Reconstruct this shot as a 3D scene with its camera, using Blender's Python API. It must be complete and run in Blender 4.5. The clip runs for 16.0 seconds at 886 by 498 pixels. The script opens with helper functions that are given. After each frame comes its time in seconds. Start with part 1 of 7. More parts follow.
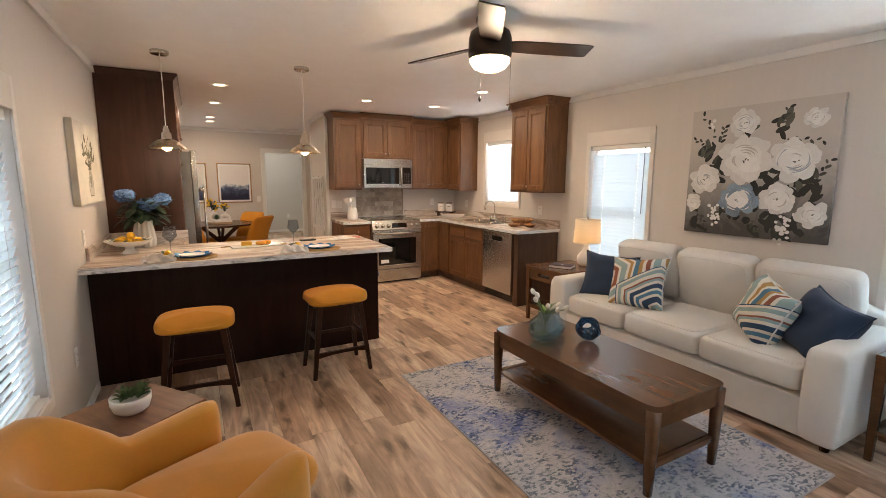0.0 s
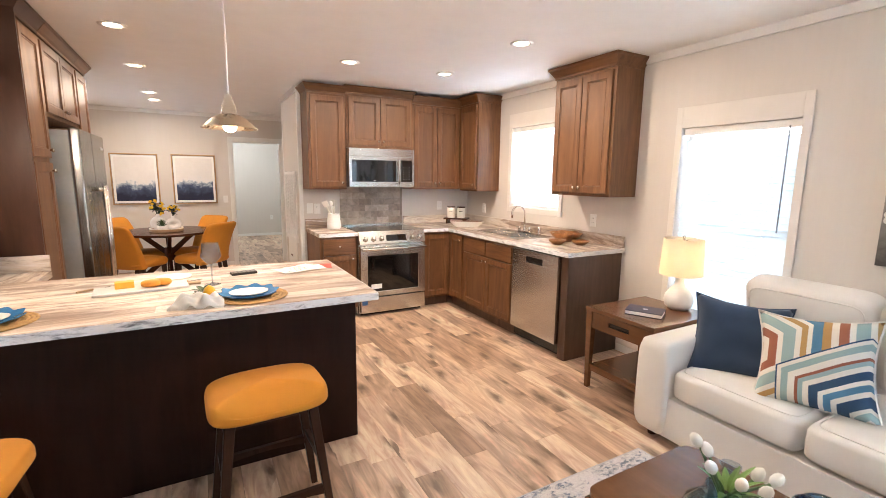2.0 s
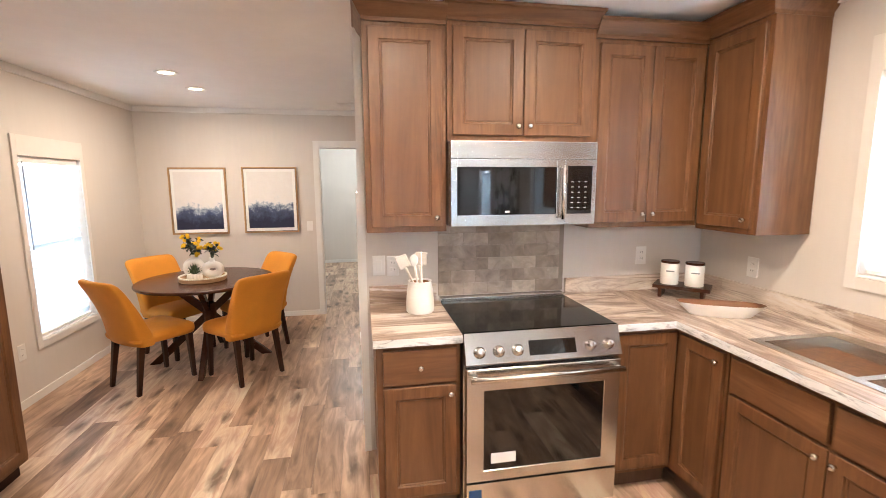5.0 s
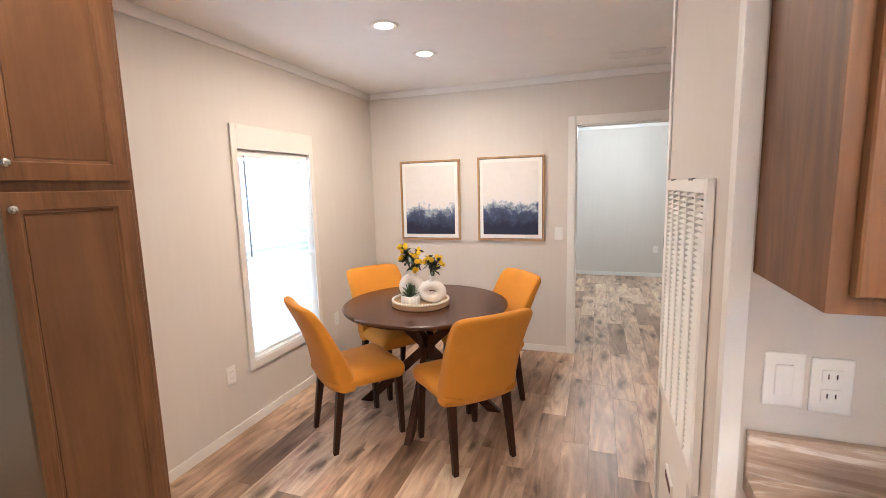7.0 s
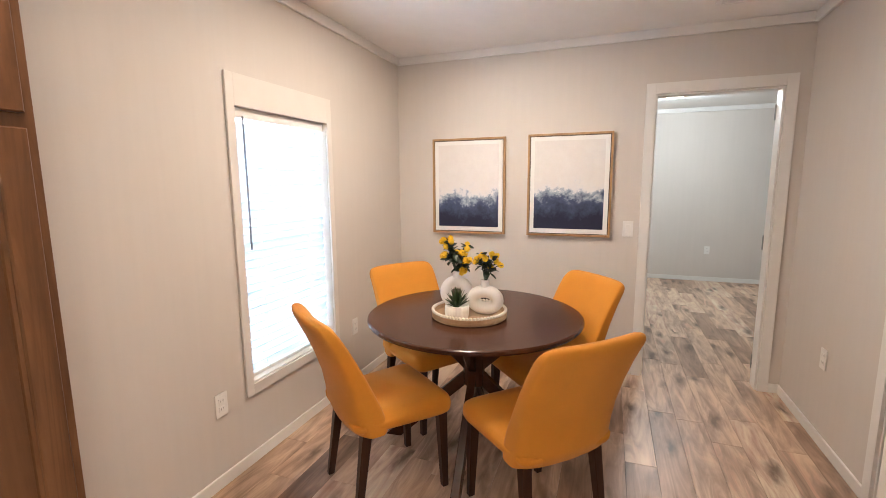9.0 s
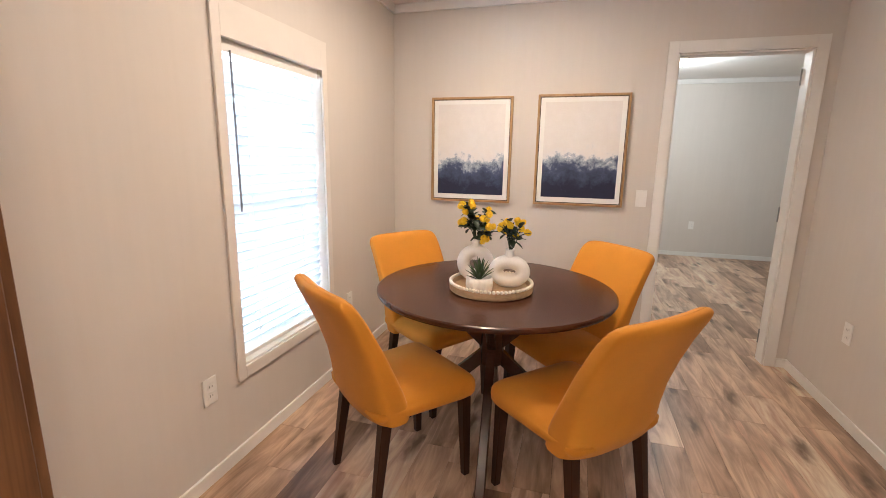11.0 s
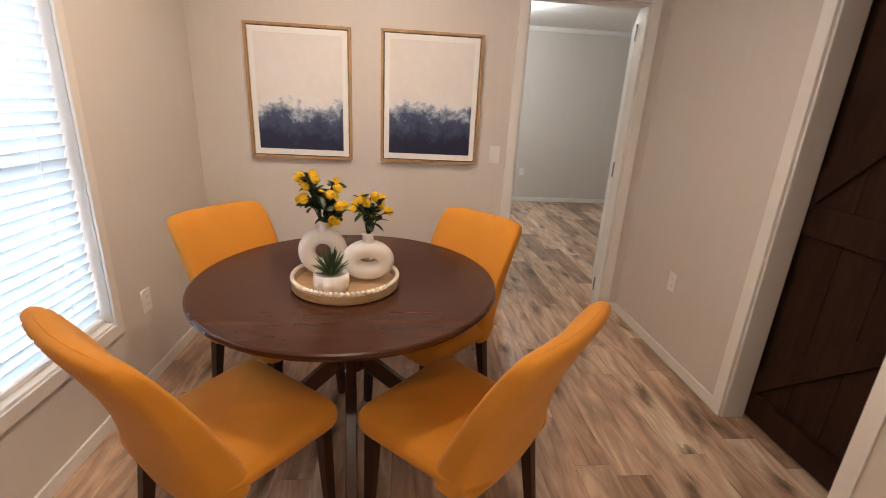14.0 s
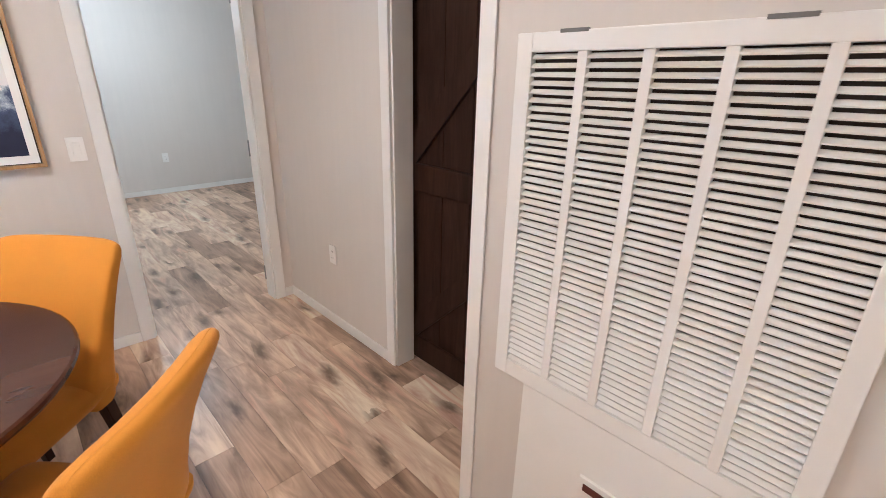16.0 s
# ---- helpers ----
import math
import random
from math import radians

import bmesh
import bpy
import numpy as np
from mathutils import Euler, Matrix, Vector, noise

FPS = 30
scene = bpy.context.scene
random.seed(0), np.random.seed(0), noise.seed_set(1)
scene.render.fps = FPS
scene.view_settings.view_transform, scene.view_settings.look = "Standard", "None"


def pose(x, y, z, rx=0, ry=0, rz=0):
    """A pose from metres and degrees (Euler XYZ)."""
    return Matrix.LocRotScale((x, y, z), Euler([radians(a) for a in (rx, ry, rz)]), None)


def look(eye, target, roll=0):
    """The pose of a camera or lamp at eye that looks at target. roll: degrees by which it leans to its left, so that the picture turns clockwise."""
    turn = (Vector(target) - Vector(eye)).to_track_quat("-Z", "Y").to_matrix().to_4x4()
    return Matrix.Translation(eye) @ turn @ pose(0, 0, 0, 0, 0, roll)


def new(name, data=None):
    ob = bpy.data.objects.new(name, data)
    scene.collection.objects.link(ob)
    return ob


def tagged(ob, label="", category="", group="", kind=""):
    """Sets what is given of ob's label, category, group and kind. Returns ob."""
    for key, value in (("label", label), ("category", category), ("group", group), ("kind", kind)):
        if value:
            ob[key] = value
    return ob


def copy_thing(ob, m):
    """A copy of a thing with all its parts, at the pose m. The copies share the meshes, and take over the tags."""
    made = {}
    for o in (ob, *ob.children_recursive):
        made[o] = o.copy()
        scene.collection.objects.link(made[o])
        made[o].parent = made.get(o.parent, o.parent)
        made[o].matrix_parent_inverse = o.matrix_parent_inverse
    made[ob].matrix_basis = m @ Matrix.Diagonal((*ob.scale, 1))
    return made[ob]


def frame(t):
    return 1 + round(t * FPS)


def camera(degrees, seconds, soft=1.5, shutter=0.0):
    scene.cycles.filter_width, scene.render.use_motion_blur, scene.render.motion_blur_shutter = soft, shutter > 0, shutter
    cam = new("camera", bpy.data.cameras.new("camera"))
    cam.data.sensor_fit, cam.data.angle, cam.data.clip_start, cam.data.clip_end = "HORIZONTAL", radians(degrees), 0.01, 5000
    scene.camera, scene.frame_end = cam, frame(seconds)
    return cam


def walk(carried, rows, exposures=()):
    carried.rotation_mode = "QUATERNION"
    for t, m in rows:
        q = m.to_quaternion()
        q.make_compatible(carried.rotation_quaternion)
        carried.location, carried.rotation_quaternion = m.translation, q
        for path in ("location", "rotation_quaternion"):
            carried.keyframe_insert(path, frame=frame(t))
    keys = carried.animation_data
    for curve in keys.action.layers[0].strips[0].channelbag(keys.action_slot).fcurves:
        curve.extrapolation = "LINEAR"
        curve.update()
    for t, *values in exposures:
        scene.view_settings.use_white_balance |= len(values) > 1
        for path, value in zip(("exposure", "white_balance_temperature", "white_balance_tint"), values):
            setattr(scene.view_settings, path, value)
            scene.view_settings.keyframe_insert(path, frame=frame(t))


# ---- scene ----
cam = camera(89.3, 16.0, 0.6, 0.12)
PATH = [
    (0, (0.703, 0.28, 1.499), (1.656, 2.012, 1.194), 0.3),
    (0.5, (0.805, 0.675, 1.512), (1.749, 2.409, 1.189), 0.4),
    (1, (0.967, 1.086, 1.568), (1.909, 2.818, 1.232), 0.2),
    (1.5, (1.22, 1.423, 1.534), (2.165, 3.157, 1.217), 0.7),
    (2, (1.413, 1.809, 1.492), (2.36, 3.541, 1.177), 0.7),
    (2.5, (1.7, 2.254, 1.552), (2.648, 3.987, 1.234), 0.7),
    (3, (1.99, 2.594, 1.543), (2.939, 4.328, 1.236), 0.8),
    (3.2, (2.049, 2.761, 1.539), (3.001, 4.493, 1.232), 0.9),
    (5.3, (2.452, 4.672, 1.605), (2.664, 6.639, 1.311), -0.7),
    (5.5, (2.457, 4.827, 1.616), (2.573, 6.801, 1.314), -1.0),
    (6, (2.389, 5.205, 1.622), (2.139, 7.167, 1.324), -1.5),
    (6.5, (2.214, 5.591, 1.581), (1.617, 7.48, 1.306), -2.0),
    (7, (2.157, 5.918, 1.538), (1.503, 7.788, 1.263), -1.5),
    (7.5, (2.066, 6.116, 1.486), (1.401, 7.983, 1.215), -1.0),
    (8, (1.872, 6.312, 1.474), (1.192, 8.173, 1.199), -0.6),
    (8.5, (1.78, 6.434, 1.458), (1.09, 8.289, 1.172), -0.4),
    (10.8, (1.382, 6.61, 1.369), (0.798, 8.487, 1.001), 0.6),
    (11, (1.375, 6.648, 1.357), (0.833, 8.531, 0.956), 0.9),
    (11.5, (1.321, 6.819, 1.347), (0.86, 8.704, 0.862), 1.4),
    (12, (1.253, 6.935, 1.345), (0.822, 8.816, 0.819), 1.4),
    (12.5, (1.172, 7.029, 1.351), (0.79, 8.91, 0.789), 1.7),
    (13, (1.139, 7.083, 1.394), (0.847, 8.973, 0.807), 2.2),
    (13.5, (1.176, 7.107, 1.402), (1.052, 9.008, 0.794), 3.1),
    (14, (1.234, 7.093, 1.417), (1.421, 8.982, 0.788), 3.0),
    (14.5, (1.384, 6.984, 1.443), (2.038, 8.757, 0.788), 1.6),
    (15, (1.493, 6.915, 1.452), (2.642, 8.404, 0.773), 1.0),
    (15.5, (1.518, 6.972, 1.437), (2.83, 8.314, 0.744), 1.5),
    (16, (1.571, 7.194, 1.447), (2.878, 8.533, 0.742), 1.2),
]
EXPOSURES = [  # seconds, stops, kelvin, tint
    (0.0, 0.0, 7000, 15), (0.5, 0.46, 6600, 14), (1.0, 0.82, 6350, 14), (2.0, 0.82, 6150, 13), (3.0, 0.72, 6200, 13), (5.5, 0.96, 6100, 13), (6.5, 0.98, 5850, 13), (7.0, 0.97, 5750, 12), (8.5, 0.86, 5850, 12),
    (11.0, 0.75, 6100, 14), (12.0, 0.53, 6300, 15), (12.5, 0.43, 6350, 15), (13.5, 0.34, 6550, 17), (14.0, 0.44, 6400, 16), (14.5, 1.22, 5900, 15), (15.0, 1.09, 5650, 12), (16.0, 1.02, 5300, 11)]
walk(cam, [(t, look(eye, target, roll)) for t, eye, target, roll in PATH], EXPOSURES)

# ---- world and light ----
world = bpy.data.worlds.new("sky")
scene.world = world
world.use_nodes = True
wn = world.node_tree
sky = wn.nodes.new("ShaderNodeTexSky")
sky.sky_type, sky.sun_disc = "NISHITA", False
sky.sun_elevation, sky.sun_rotation = radians(50), radians(140)
wn.links.new(sky.outputs[0], wn.nodes["Background"].inputs[0])
wn.nodes["Background"].inputs[1].default_value = 0.12

DAY = (0.86, 0.94, 1.0)
WARM = (1.0, 0.80, 0.58)


def lamp(kind, m, power, color, size=0.1, size_y=None):
    data = bpy.data.lights.new("lamp_light", kind)
    data.energy, data.color = power, color
    if kind == "AREA":
        data.size = size
        data.shape = "DISK"
        if size_y:
            data.shape, data.size_y = "RECTANGLE", size_y
    else:
        data.shadow_soft_size = size
    ob = new("lamp_light", data)
    ob.matrix_world = m
    return ob


# ---- materials ----
def shader(name):
    m = bpy.data.materials.new(name)
    m.use_nodes = True
    nt = m.node_tree
    return m, nt, nt.nodes["Principled BSDF"]


def node(nt, kind, **values):
    n = nt.nodes.new(kind)
    for k, v in values.items():
        n.inputs[k.replace("_", " ")].default_value = v
    return n


def coords(nt, scale=(1, 1, 1), world_space=False, shift=True):
    """Texture space of the piece, moved by a random step from piece to piece."""
    mapping = nt.nodes.new("ShaderNodeMapping")
    mapping.inputs["Scale"].default_value = scale
    if world_space:
        src = nt.nodes.new("ShaderNodeNewGeometry").outputs["Position"]
    else:
        src = nt.nodes.new("ShaderNodeTexCoord").outputs["Object"]
    nt.links.new(src, mapping.inputs["Vector"])
    if shift:
        info = nt.nodes.new("ShaderNodeObjectInfo")
        mul = nt.nodes.new("ShaderNodeMath")
        mul.operation = "MULTIPLY"
        mul.inputs[1].default_value = 37.0
        nt.links.new(info.outputs["Random"], mul.inputs[0])
        nt.links.new(mul.outputs[0], mapping.inputs["Location"])
    return mapping.outputs[0]


def ramp(nt, fac, stops):
    r = nt.nodes.new("ShaderNodeValToRGB")
    els = r.color_ramp.elements
    while len(els) < len(stops):
        els.new(0.5)
    for e, (p, c) in zip(els, stops):
        e.position, e.color = p, (*c, 1)
    nt.links.new(fac, r.inputs[0])
    return r.outputs[0]


def mixed(nt, fac, a, b, mode="MIX"):
    m = nt.nodes.new("ShaderNodeMix")
    m.data_type, m.blend_type = "RGBA", mode
    for s, v in ((m.inputs[0], fac), (m.inputs[6], a), (m.inputs[7], b)):
        if isinstance(v, (int, float)):
            s.default_value = v
        elif isinstance(v, tuple):
            s.default_value = (*v, 1)
        else:
            nt.links.new(v, s)
    return m.outputs[2]


def noisy(nt, vec, scale, detail=4.0, rough=0.6, distortion=0.0):
    n = node(nt, "ShaderNodeTexNoise", Scale=scale, Detail=detail, Roughness=rough, Distortion=distortion)
    nt.links.new(vec, n.inputs["Vector"])
    return n.outputs["Fac"]


def bumped(nt, bsdf, height, strength, distance=0.002):
    b = node(nt, "ShaderNodeBump", Strength=strength, Distance=distance)
    nt.links.new(height, b.inputs["Height"])
    nt.links.new(b.outputs[0], bsdf.inputs["Normal"])


def plain(name, col, rough=0.5, metal=0.0, vary=0.12, scale=6.0, bump=0.1, fine=180.0, coat=0.0, sheen=0.0):
    """A surface of one colour with blotches, fine grain and uneven gloss."""
    m, nt, b = shader(name)
    vec = coords(nt)
    big, small = noisy(nt, vec, scale), noisy(nt, vec, fine, 2.0)
    lo, hi = tuple(c * (1 - vary) for c in col), tuple(min(1, c * (1 + vary)) for c in col)
    base = ramp(nt, big, ((0.3, lo), (0.7, hi)))
    base = mixed(nt, 0.12, base, ramp(nt, small, ((0.3, lo), (0.7, hi))), "OVERLAY")
    nt.links.new(base, b.inputs["Base Color"])
    r = nt.nodes.new("ShaderNodeMapRange")
    r.inputs["To Min"].default_value, r.inputs["To Max"].default_value = max(0, rough - 0.06), min(1, rough + 0.06)
    nt.links.new(big, r.inputs[0])
    nt.links.new(r.outputs[0], b.inputs["Roughness"])
    b.inputs["Metallic"].default_value = metal
    b.inputs["Coat Weight"].default_value = coat
    b.inputs["Sheen Weight"].default_value = sheen
    if bump:
        bumped(nt, b, small, bump)
    return m


def wood(name, dark, mid, light, rough=0.4, axis=2, bands=14.0, coat=0.0, fine=0.5, spec=0.4, cathedral=0.0, relief=0.12):
    """Stained timber with long grain along one axis."""
    m, nt, b = shader(name)
    squeeze = [1.0, 1.0, 1.0]
    squeeze[axis] = 0.09
    vec = coords(nt, tuple(squeeze))
    grain = noisy(nt, vec, bands, 5.0, 0.62, 2.2)
    pores = noisy(nt, vec, bands * 9, 3.0, 0.7)
    blotch = coords(nt, (1, 1, 0.45) if axis == 2 else (0.45, 1, 1))
    cloud = noisy(nt, blotch, 9.0, 4.0, 0.6)
    col = ramp(nt, grain, ((0.30, dark), (0.5, mid), (0.72, light)))
    col = mixed(nt, 0.30 * fine, col, ramp(nt, pores, ((0.42, dark), (0.6, light))))
    if cathedral:  # contour lines of a slow noise read as the arched figure of flat-sawn boards
        slow = noisy(nt, vec, bands * 0.45, 1.5, 0.45, 0.6)
        wave = node(nt, "ShaderNodeMath")
        wave.operation = "MULTIPLY"
        wave.inputs[1].default_value = 95.0
        nt.links.new(slow, wave.inputs[0])
        sine = node(nt, "ShaderNodeMath")
        sine.operation = "SINE"
        nt.links.new(wave.outputs[0], sine.inputs[0])
        lines = ramp(nt, sine.outputs[0], ((0.25, (0, 0, 0)), (0.95, (cathedral, cathedral, cathedral))))
        col = mixed(nt, lines, col, tuple(c * 0.7 for c in dark))
    col = mixed(nt, 0.30, col, ramp(nt, cloud, ((0.3, dark), (0.7, light))))
    nt.links.new(col, b.inputs["Base Color"])
    b.inputs["Roughness"].default_value = rough
    b.inputs["Coat Weight"].default_value = coat
    b.inputs["Coat Roughness"].default_value = 0.2
    b.inputs["Specular IOR Level"].default_value = spec
    bumped(nt, b, pores, relief, 0.001)
    return m


def cloth(name, col, vary=0.12, weave=420.0, rough=0.9, sheen=0.3):
    m, nt, b = shader(name)
    vec = coords(nt)
    big, thread = noisy(nt, vec, 5.0, 3.0), noisy(nt, vec, weave, 1.0)
    lo, hi = tuple(c * (1 - vary) for c in col), tuple(min(1, c * (1 + vary)) for c in col)
    base = mixed(nt, 0.5, ramp(nt, big, ((0.3, lo), (0.7, hi))), ramp(nt, thread, ((0.3, lo), (0.7, hi))))
    nt.links.new(base, b.inputs["Base Color"])
    b.inputs["Roughness"].default_value = rough
    b.inputs["Sheen Weight"].default_value = sheen
    bumped(nt, b, thread, 0.25, 0.001)
    return m


def glow(name, col, strength):
    m, nt, b = shader(name)
    b.inputs["Base Color"].default_value = (*col, 1)
    b.inputs["Emission Color"].default_value = (*col, 1)
    b.inputs["Emission Strength"].default_value = strength
    return m


def glass(name, col=(1, 1, 1), rough=0.0, ior=1.45):
    m, nt, b = shader(name)
    b.inputs["Base Color"].default_value = (*col, 1)
    b.inputs["Transmission Weight"].default_value = 1.0
    b.inputs["Roughness"].default_value = rough
    b.inputs["IOR"].default_value = ior
    return m


def wall_paper(name, col, rough=0.65):
    """Vinyl-faced wallboard: faint linen streaks running up the wall."""
    m, nt, b = shader(name)
    vec = coords(nt, (1, 1, 0.05), world_space=True, shift=False)
    streak, fine = noisy(nt, vec, 26.0, 4.0, 0.6), noisy(nt, vec, 260.0, 2.0)
    vec2 = coords(nt, (1, 1, 1), world_space=True, shift=False)
    cloud = noisy(nt, vec2, 1.4, 3.0)
    lo, hi = tuple(c * 0.965 for c in col), tuple(c * 1.025 for c in col)
    base = mixed(nt, 0.45, ramp(nt, cloud, ((0.3, lo), (0.7, hi))), ramp(nt, streak, ((0.3, lo), (0.7, hi))))
    nt.links.new(base, b.inputs["Base Color"])
    b.inputs["Roughness"].default_value = rough
    bumped(nt, b, fine, 0.08, 0.001)
    return m


def plank_floor(name, island):
    """Printed oak plank: each strip has its own tone, with streaks and knots along it."""
    m, nt, b = shader(name)
    if island:
        rnd = nt.nodes.new("ShaderNodeNewGeometry").outputs["Random Per Island"]
    else:
        rnd = nt.nodes.new("ShaderNodeObjectInfo").outputs["Random"]
    geo = nt.nodes.new("ShaderNodeNewGeometry")
    step = nt.nodes.new("ShaderNodeVectorMath")
    step.operation = "MULTIPLY_ADD"
    comb = nt.nodes.new("ShaderNodeCombineXYZ")
    for n in range(3):
        nt.links.new(rnd, comb.inputs[n])
    nt.links.new(comb.outputs[0], step.inputs[0])
    step.inputs[1].default_value = (23.0, 41.0, 7.0)
    nt.links.new(geo.outputs["Position"], step.inputs[2])

    def stretched(s):
        mp = nt.nodes.new("ShaderNodeMapping")
        mp.inputs["Scale"].default_value = s
        nt.links.new(step.outputs[0], mp.inputs["Vector"])
        return mp.outputs[0]

    streak = noisy(nt, stretched((1, 0.15, 1)), 13.0, 4.0, 0.55, 1.8)
    fine = noisy(nt, stretched((1, 0.04, 1)), 120.0, 3.0, 0.6)
    smoke = noisy(nt, stretched((1, 0.30, 1)), 6.5, 3.0, 0.5, 0.8)
    tone = ramp(nt, rnd, ((0.0, (0.262, 0.168, 0.112)), (0.20, (0.370, 0.248, 0.172)), (0.45, (0.470, 0.332, 0.238)), (0.75, (0.545, 0.402, 0.298)), (1.0, (0.650, 0.505, 0.388))))
    col = mixed(nt, 0.70, tone, ramp(nt, streak, ((0.32, (0.26, 0.235, 0.22)), (0.50, (0.52, 0.505, 0.50)), (0.66, (0.76, 0.75, 0.74)))), "OVERLAY")
    col = mixed(nt, 0.5, col, ramp(nt, smoke, ((0.36, (0.27, 0.25, 0.24)), (0.52, (0.55, 0.545, 0.54)), (0.66, (0.68, 0.67, 0.66)))), "OVERLAY")
    col = mixed(nt, 0.07, col, ramp(nt, fine, ((0.35, (0.10, 0.06, 0.04)), (0.65, (0.50, 0.41, 0.32)))))
    # knots: dark drops with a soft halo, scattered one to a few on a board
    warp = noisy(nt, stretched((1, 0.35, 1)), 14.0, 3.0, 0.6)
    cell = node(nt, "ShaderNodeTexVoronoi", Scale=7.5)
    cell.voronoi_dimensions = "2D"
    bend = nt.nodes.new("ShaderNodeVectorMath")
    bend.operation = "MULTIPLY_ADD"
    bend.inputs[1].default_value = (0.10, 0.10, 0.0)
    nt.links.new(warp, bend.inputs[0])
    nt.links.new(stretched((1, 0.34, 0)), bend.inputs[2])
    nt.links.new(bend.outputs[0], cell.inputs["Vector"])
    share = nt.nodes.new("ShaderNodeSeparateColor")
    nt.links.new(cell.outputs["Color"], share.inputs[0])
    some = ramp(nt, share.outputs[0], ((0.50, (0, 0, 0)), (0.62, (1, 1, 1))))
    halo = mixed(nt, 1.0, ramp(nt, cell.outputs["Distance"], ((0.06, (0.86, 0.86, 0.86)), (0.15, (0.58, 0.58, 0.58)), (0.36, (0, 0, 0)))), some, "MULTIPLY")
    col = mixed(nt, halo, col, (0.085, 0.048, 0.029))
    nt.links.new(col, b.inputs["Base Color"])
    b.inputs["Roughness"].default_value = 0.38
    b.inputs["Specular IOR Level"].default_value = 0.4
    bumped(nt, b, fine, 0.10, 0.001)
    return m


def laminate(name, along):
    """Worktop laminate printed like bleached boards, in strips along one axis."""
    m, nt, b = shader(name)
    vec = coords(nt, (1, 1, 1), world_space=True, shift=False)
    if along == "y":
        sep = nt.nodes.new("ShaderNodeSeparateXYZ")
        com = nt.nodes.new("ShaderNodeCombineXYZ")
        nt.links.new(vec, sep.inputs[0])
        for a, c in ((0, 1), (1, 0), (2, 2)):
            nt.links.new(sep.outputs[a], com.inputs[c])
        vec = com.outputs[0]
    br = nt.nodes.new("ShaderNodeTexBrick")
    br.offset, br.squash = 0.37, 1.0
    for k, v in (("Scale", 1.0), ("Mortar Size", 0.0012), ("Mortar Smooth", 0.6), ("Brick Width", 0.75), ("Row Height", 0.105), ("Bias", 0.0)):
        br.inputs[k].default_value = v
    br.inputs["Color1"].default_value = (0.1, 0.1, 0.1, 1)
    br.inputs["Color2"].default_value = (1, 1, 1, 1)
    br.inputs["Mortar"].default_value = (0.25, 0.25, 0.25, 1)
    nt.links.new(vec, br.inputs["Vector"])
    mp = nt.nodes.new("ShaderNodeMapping")
    mp.inputs["Scale"].default_value = (0.14, 1.0, 1.0)
    nt.links.new(vec, mp.inputs["Vector"])
    streak = noisy(nt, mp.outputs[0], 30.0, 6.0, 0.7, 1.0)
    mp2 = nt.nodes.new("ShaderNodeMapping")
    mp2.inputs["Scale"].default_value = (0.22, 1.0, 1.0)
    nt.links.new(vec, mp2.inputs["Vector"])
    blot = noisy(nt, mp2.outputs[0], 5.5, 7.0, 0.72, 2.0)
    col = ramp(nt, br.outputs["Color"], ((0.0, (0.225, 0.148, 0.102)), (0.35, (0.46, 0.36, 0.285)), (0.7, (0.60, 0.505, 0.425)), (1.0, (0.72, 0.66, 0.60))))
    col = mixed(nt, 0.7, col, ramp(nt, streak, ((0.28, (0.30, 0.30, 0.31)), (0.5, (0.52, 0.51, 0.5)), (0.75, (0.68, 0.67, 0.65)))), "OVERLAY")
    mask = ramp(nt, blot, ((0.47, (0, 0, 0)), (0.60, (0.85, 0.85, 0.85))))
    col = mixed(nt, 0.22, col, (0.50, 0.42, 0.38))
    col = mixed(nt, mask, col, (0.185, 0.122, 0.092))
    wash = ramp(nt, blot, ((0.36, (0.75, 0.75, 0.75)), (0.45, (0, 0, 0))))
    col = mixed(nt, wash, col, (0.70, 0.66, 0.64))
    nt.links.new(col, b.inputs["Base Color"])
    b.inputs["Roughness"].default_value = 0.42
    return m


WALL = wall_paper("greige_wallboard", (0.655, 0.608, 0.566))
CASING = plain("window_casing", (0.72, 0.68, 0.64), 0.5, vary=0.03, bump=0.03)
CEIL = plain("ceiling_white", (0.86, 0.85, 0.83), 0.8, vary=0.02, bump=0.25, fine=120)
TRIM = plain("white_trim", (0.78, 0.765, 0.74), 0.4, vary=0.03, bump=0.03)
FLOOR = plain("floor_backing", (0.11, 0.08, 0.06), 0.7)
PLANK = plank_floor("oak_plank", False)
PLANK_REST = plank_floor("oak_plank_rest", True)
OAK = wood("stained_oak", (0.082, 0.034, 0.0150), (0.150, 0.066, 0.0270), (0.225, 0.107, 0.0450), 0.42, 2, 13.0, fine=0.28, cathedral=0.26)
OAK_FLAT = wood("stained_oak_rail", (0.080, 0.033, 0.0150), (0.144, 0.063, 0.0260), (0.214, 0.102, 0.0430), 0.42, 0, 13.0, fine=0.28)
OAK_PANEL = wood("stained_oak_panel", (0.092, 0.039, 0.0170), (0.140, 0.063, 0.0270), (0.200, 0.096, 0.0420), 0.40, 2, 6.0, fine=0.12, cathedral=0.06, relief=0.05)
PANEL = wood("dark_panel", (0.013, 0.0046, 0.0034), (0.021, 0.0078, 0.0056), (0.031, 0.0118, 0.0086), 0.5, 2, 5.0, spec=0.12)
ESPRESSO = wood("espresso_wood", (0.036, 0.0125, 0.007), (0.053, 0.0190, 0.0105), (0.075, 0.0280, 0.0160), 0.24, 0, 5.0, 0.0, 0.0, 0.3, relief=0.003)
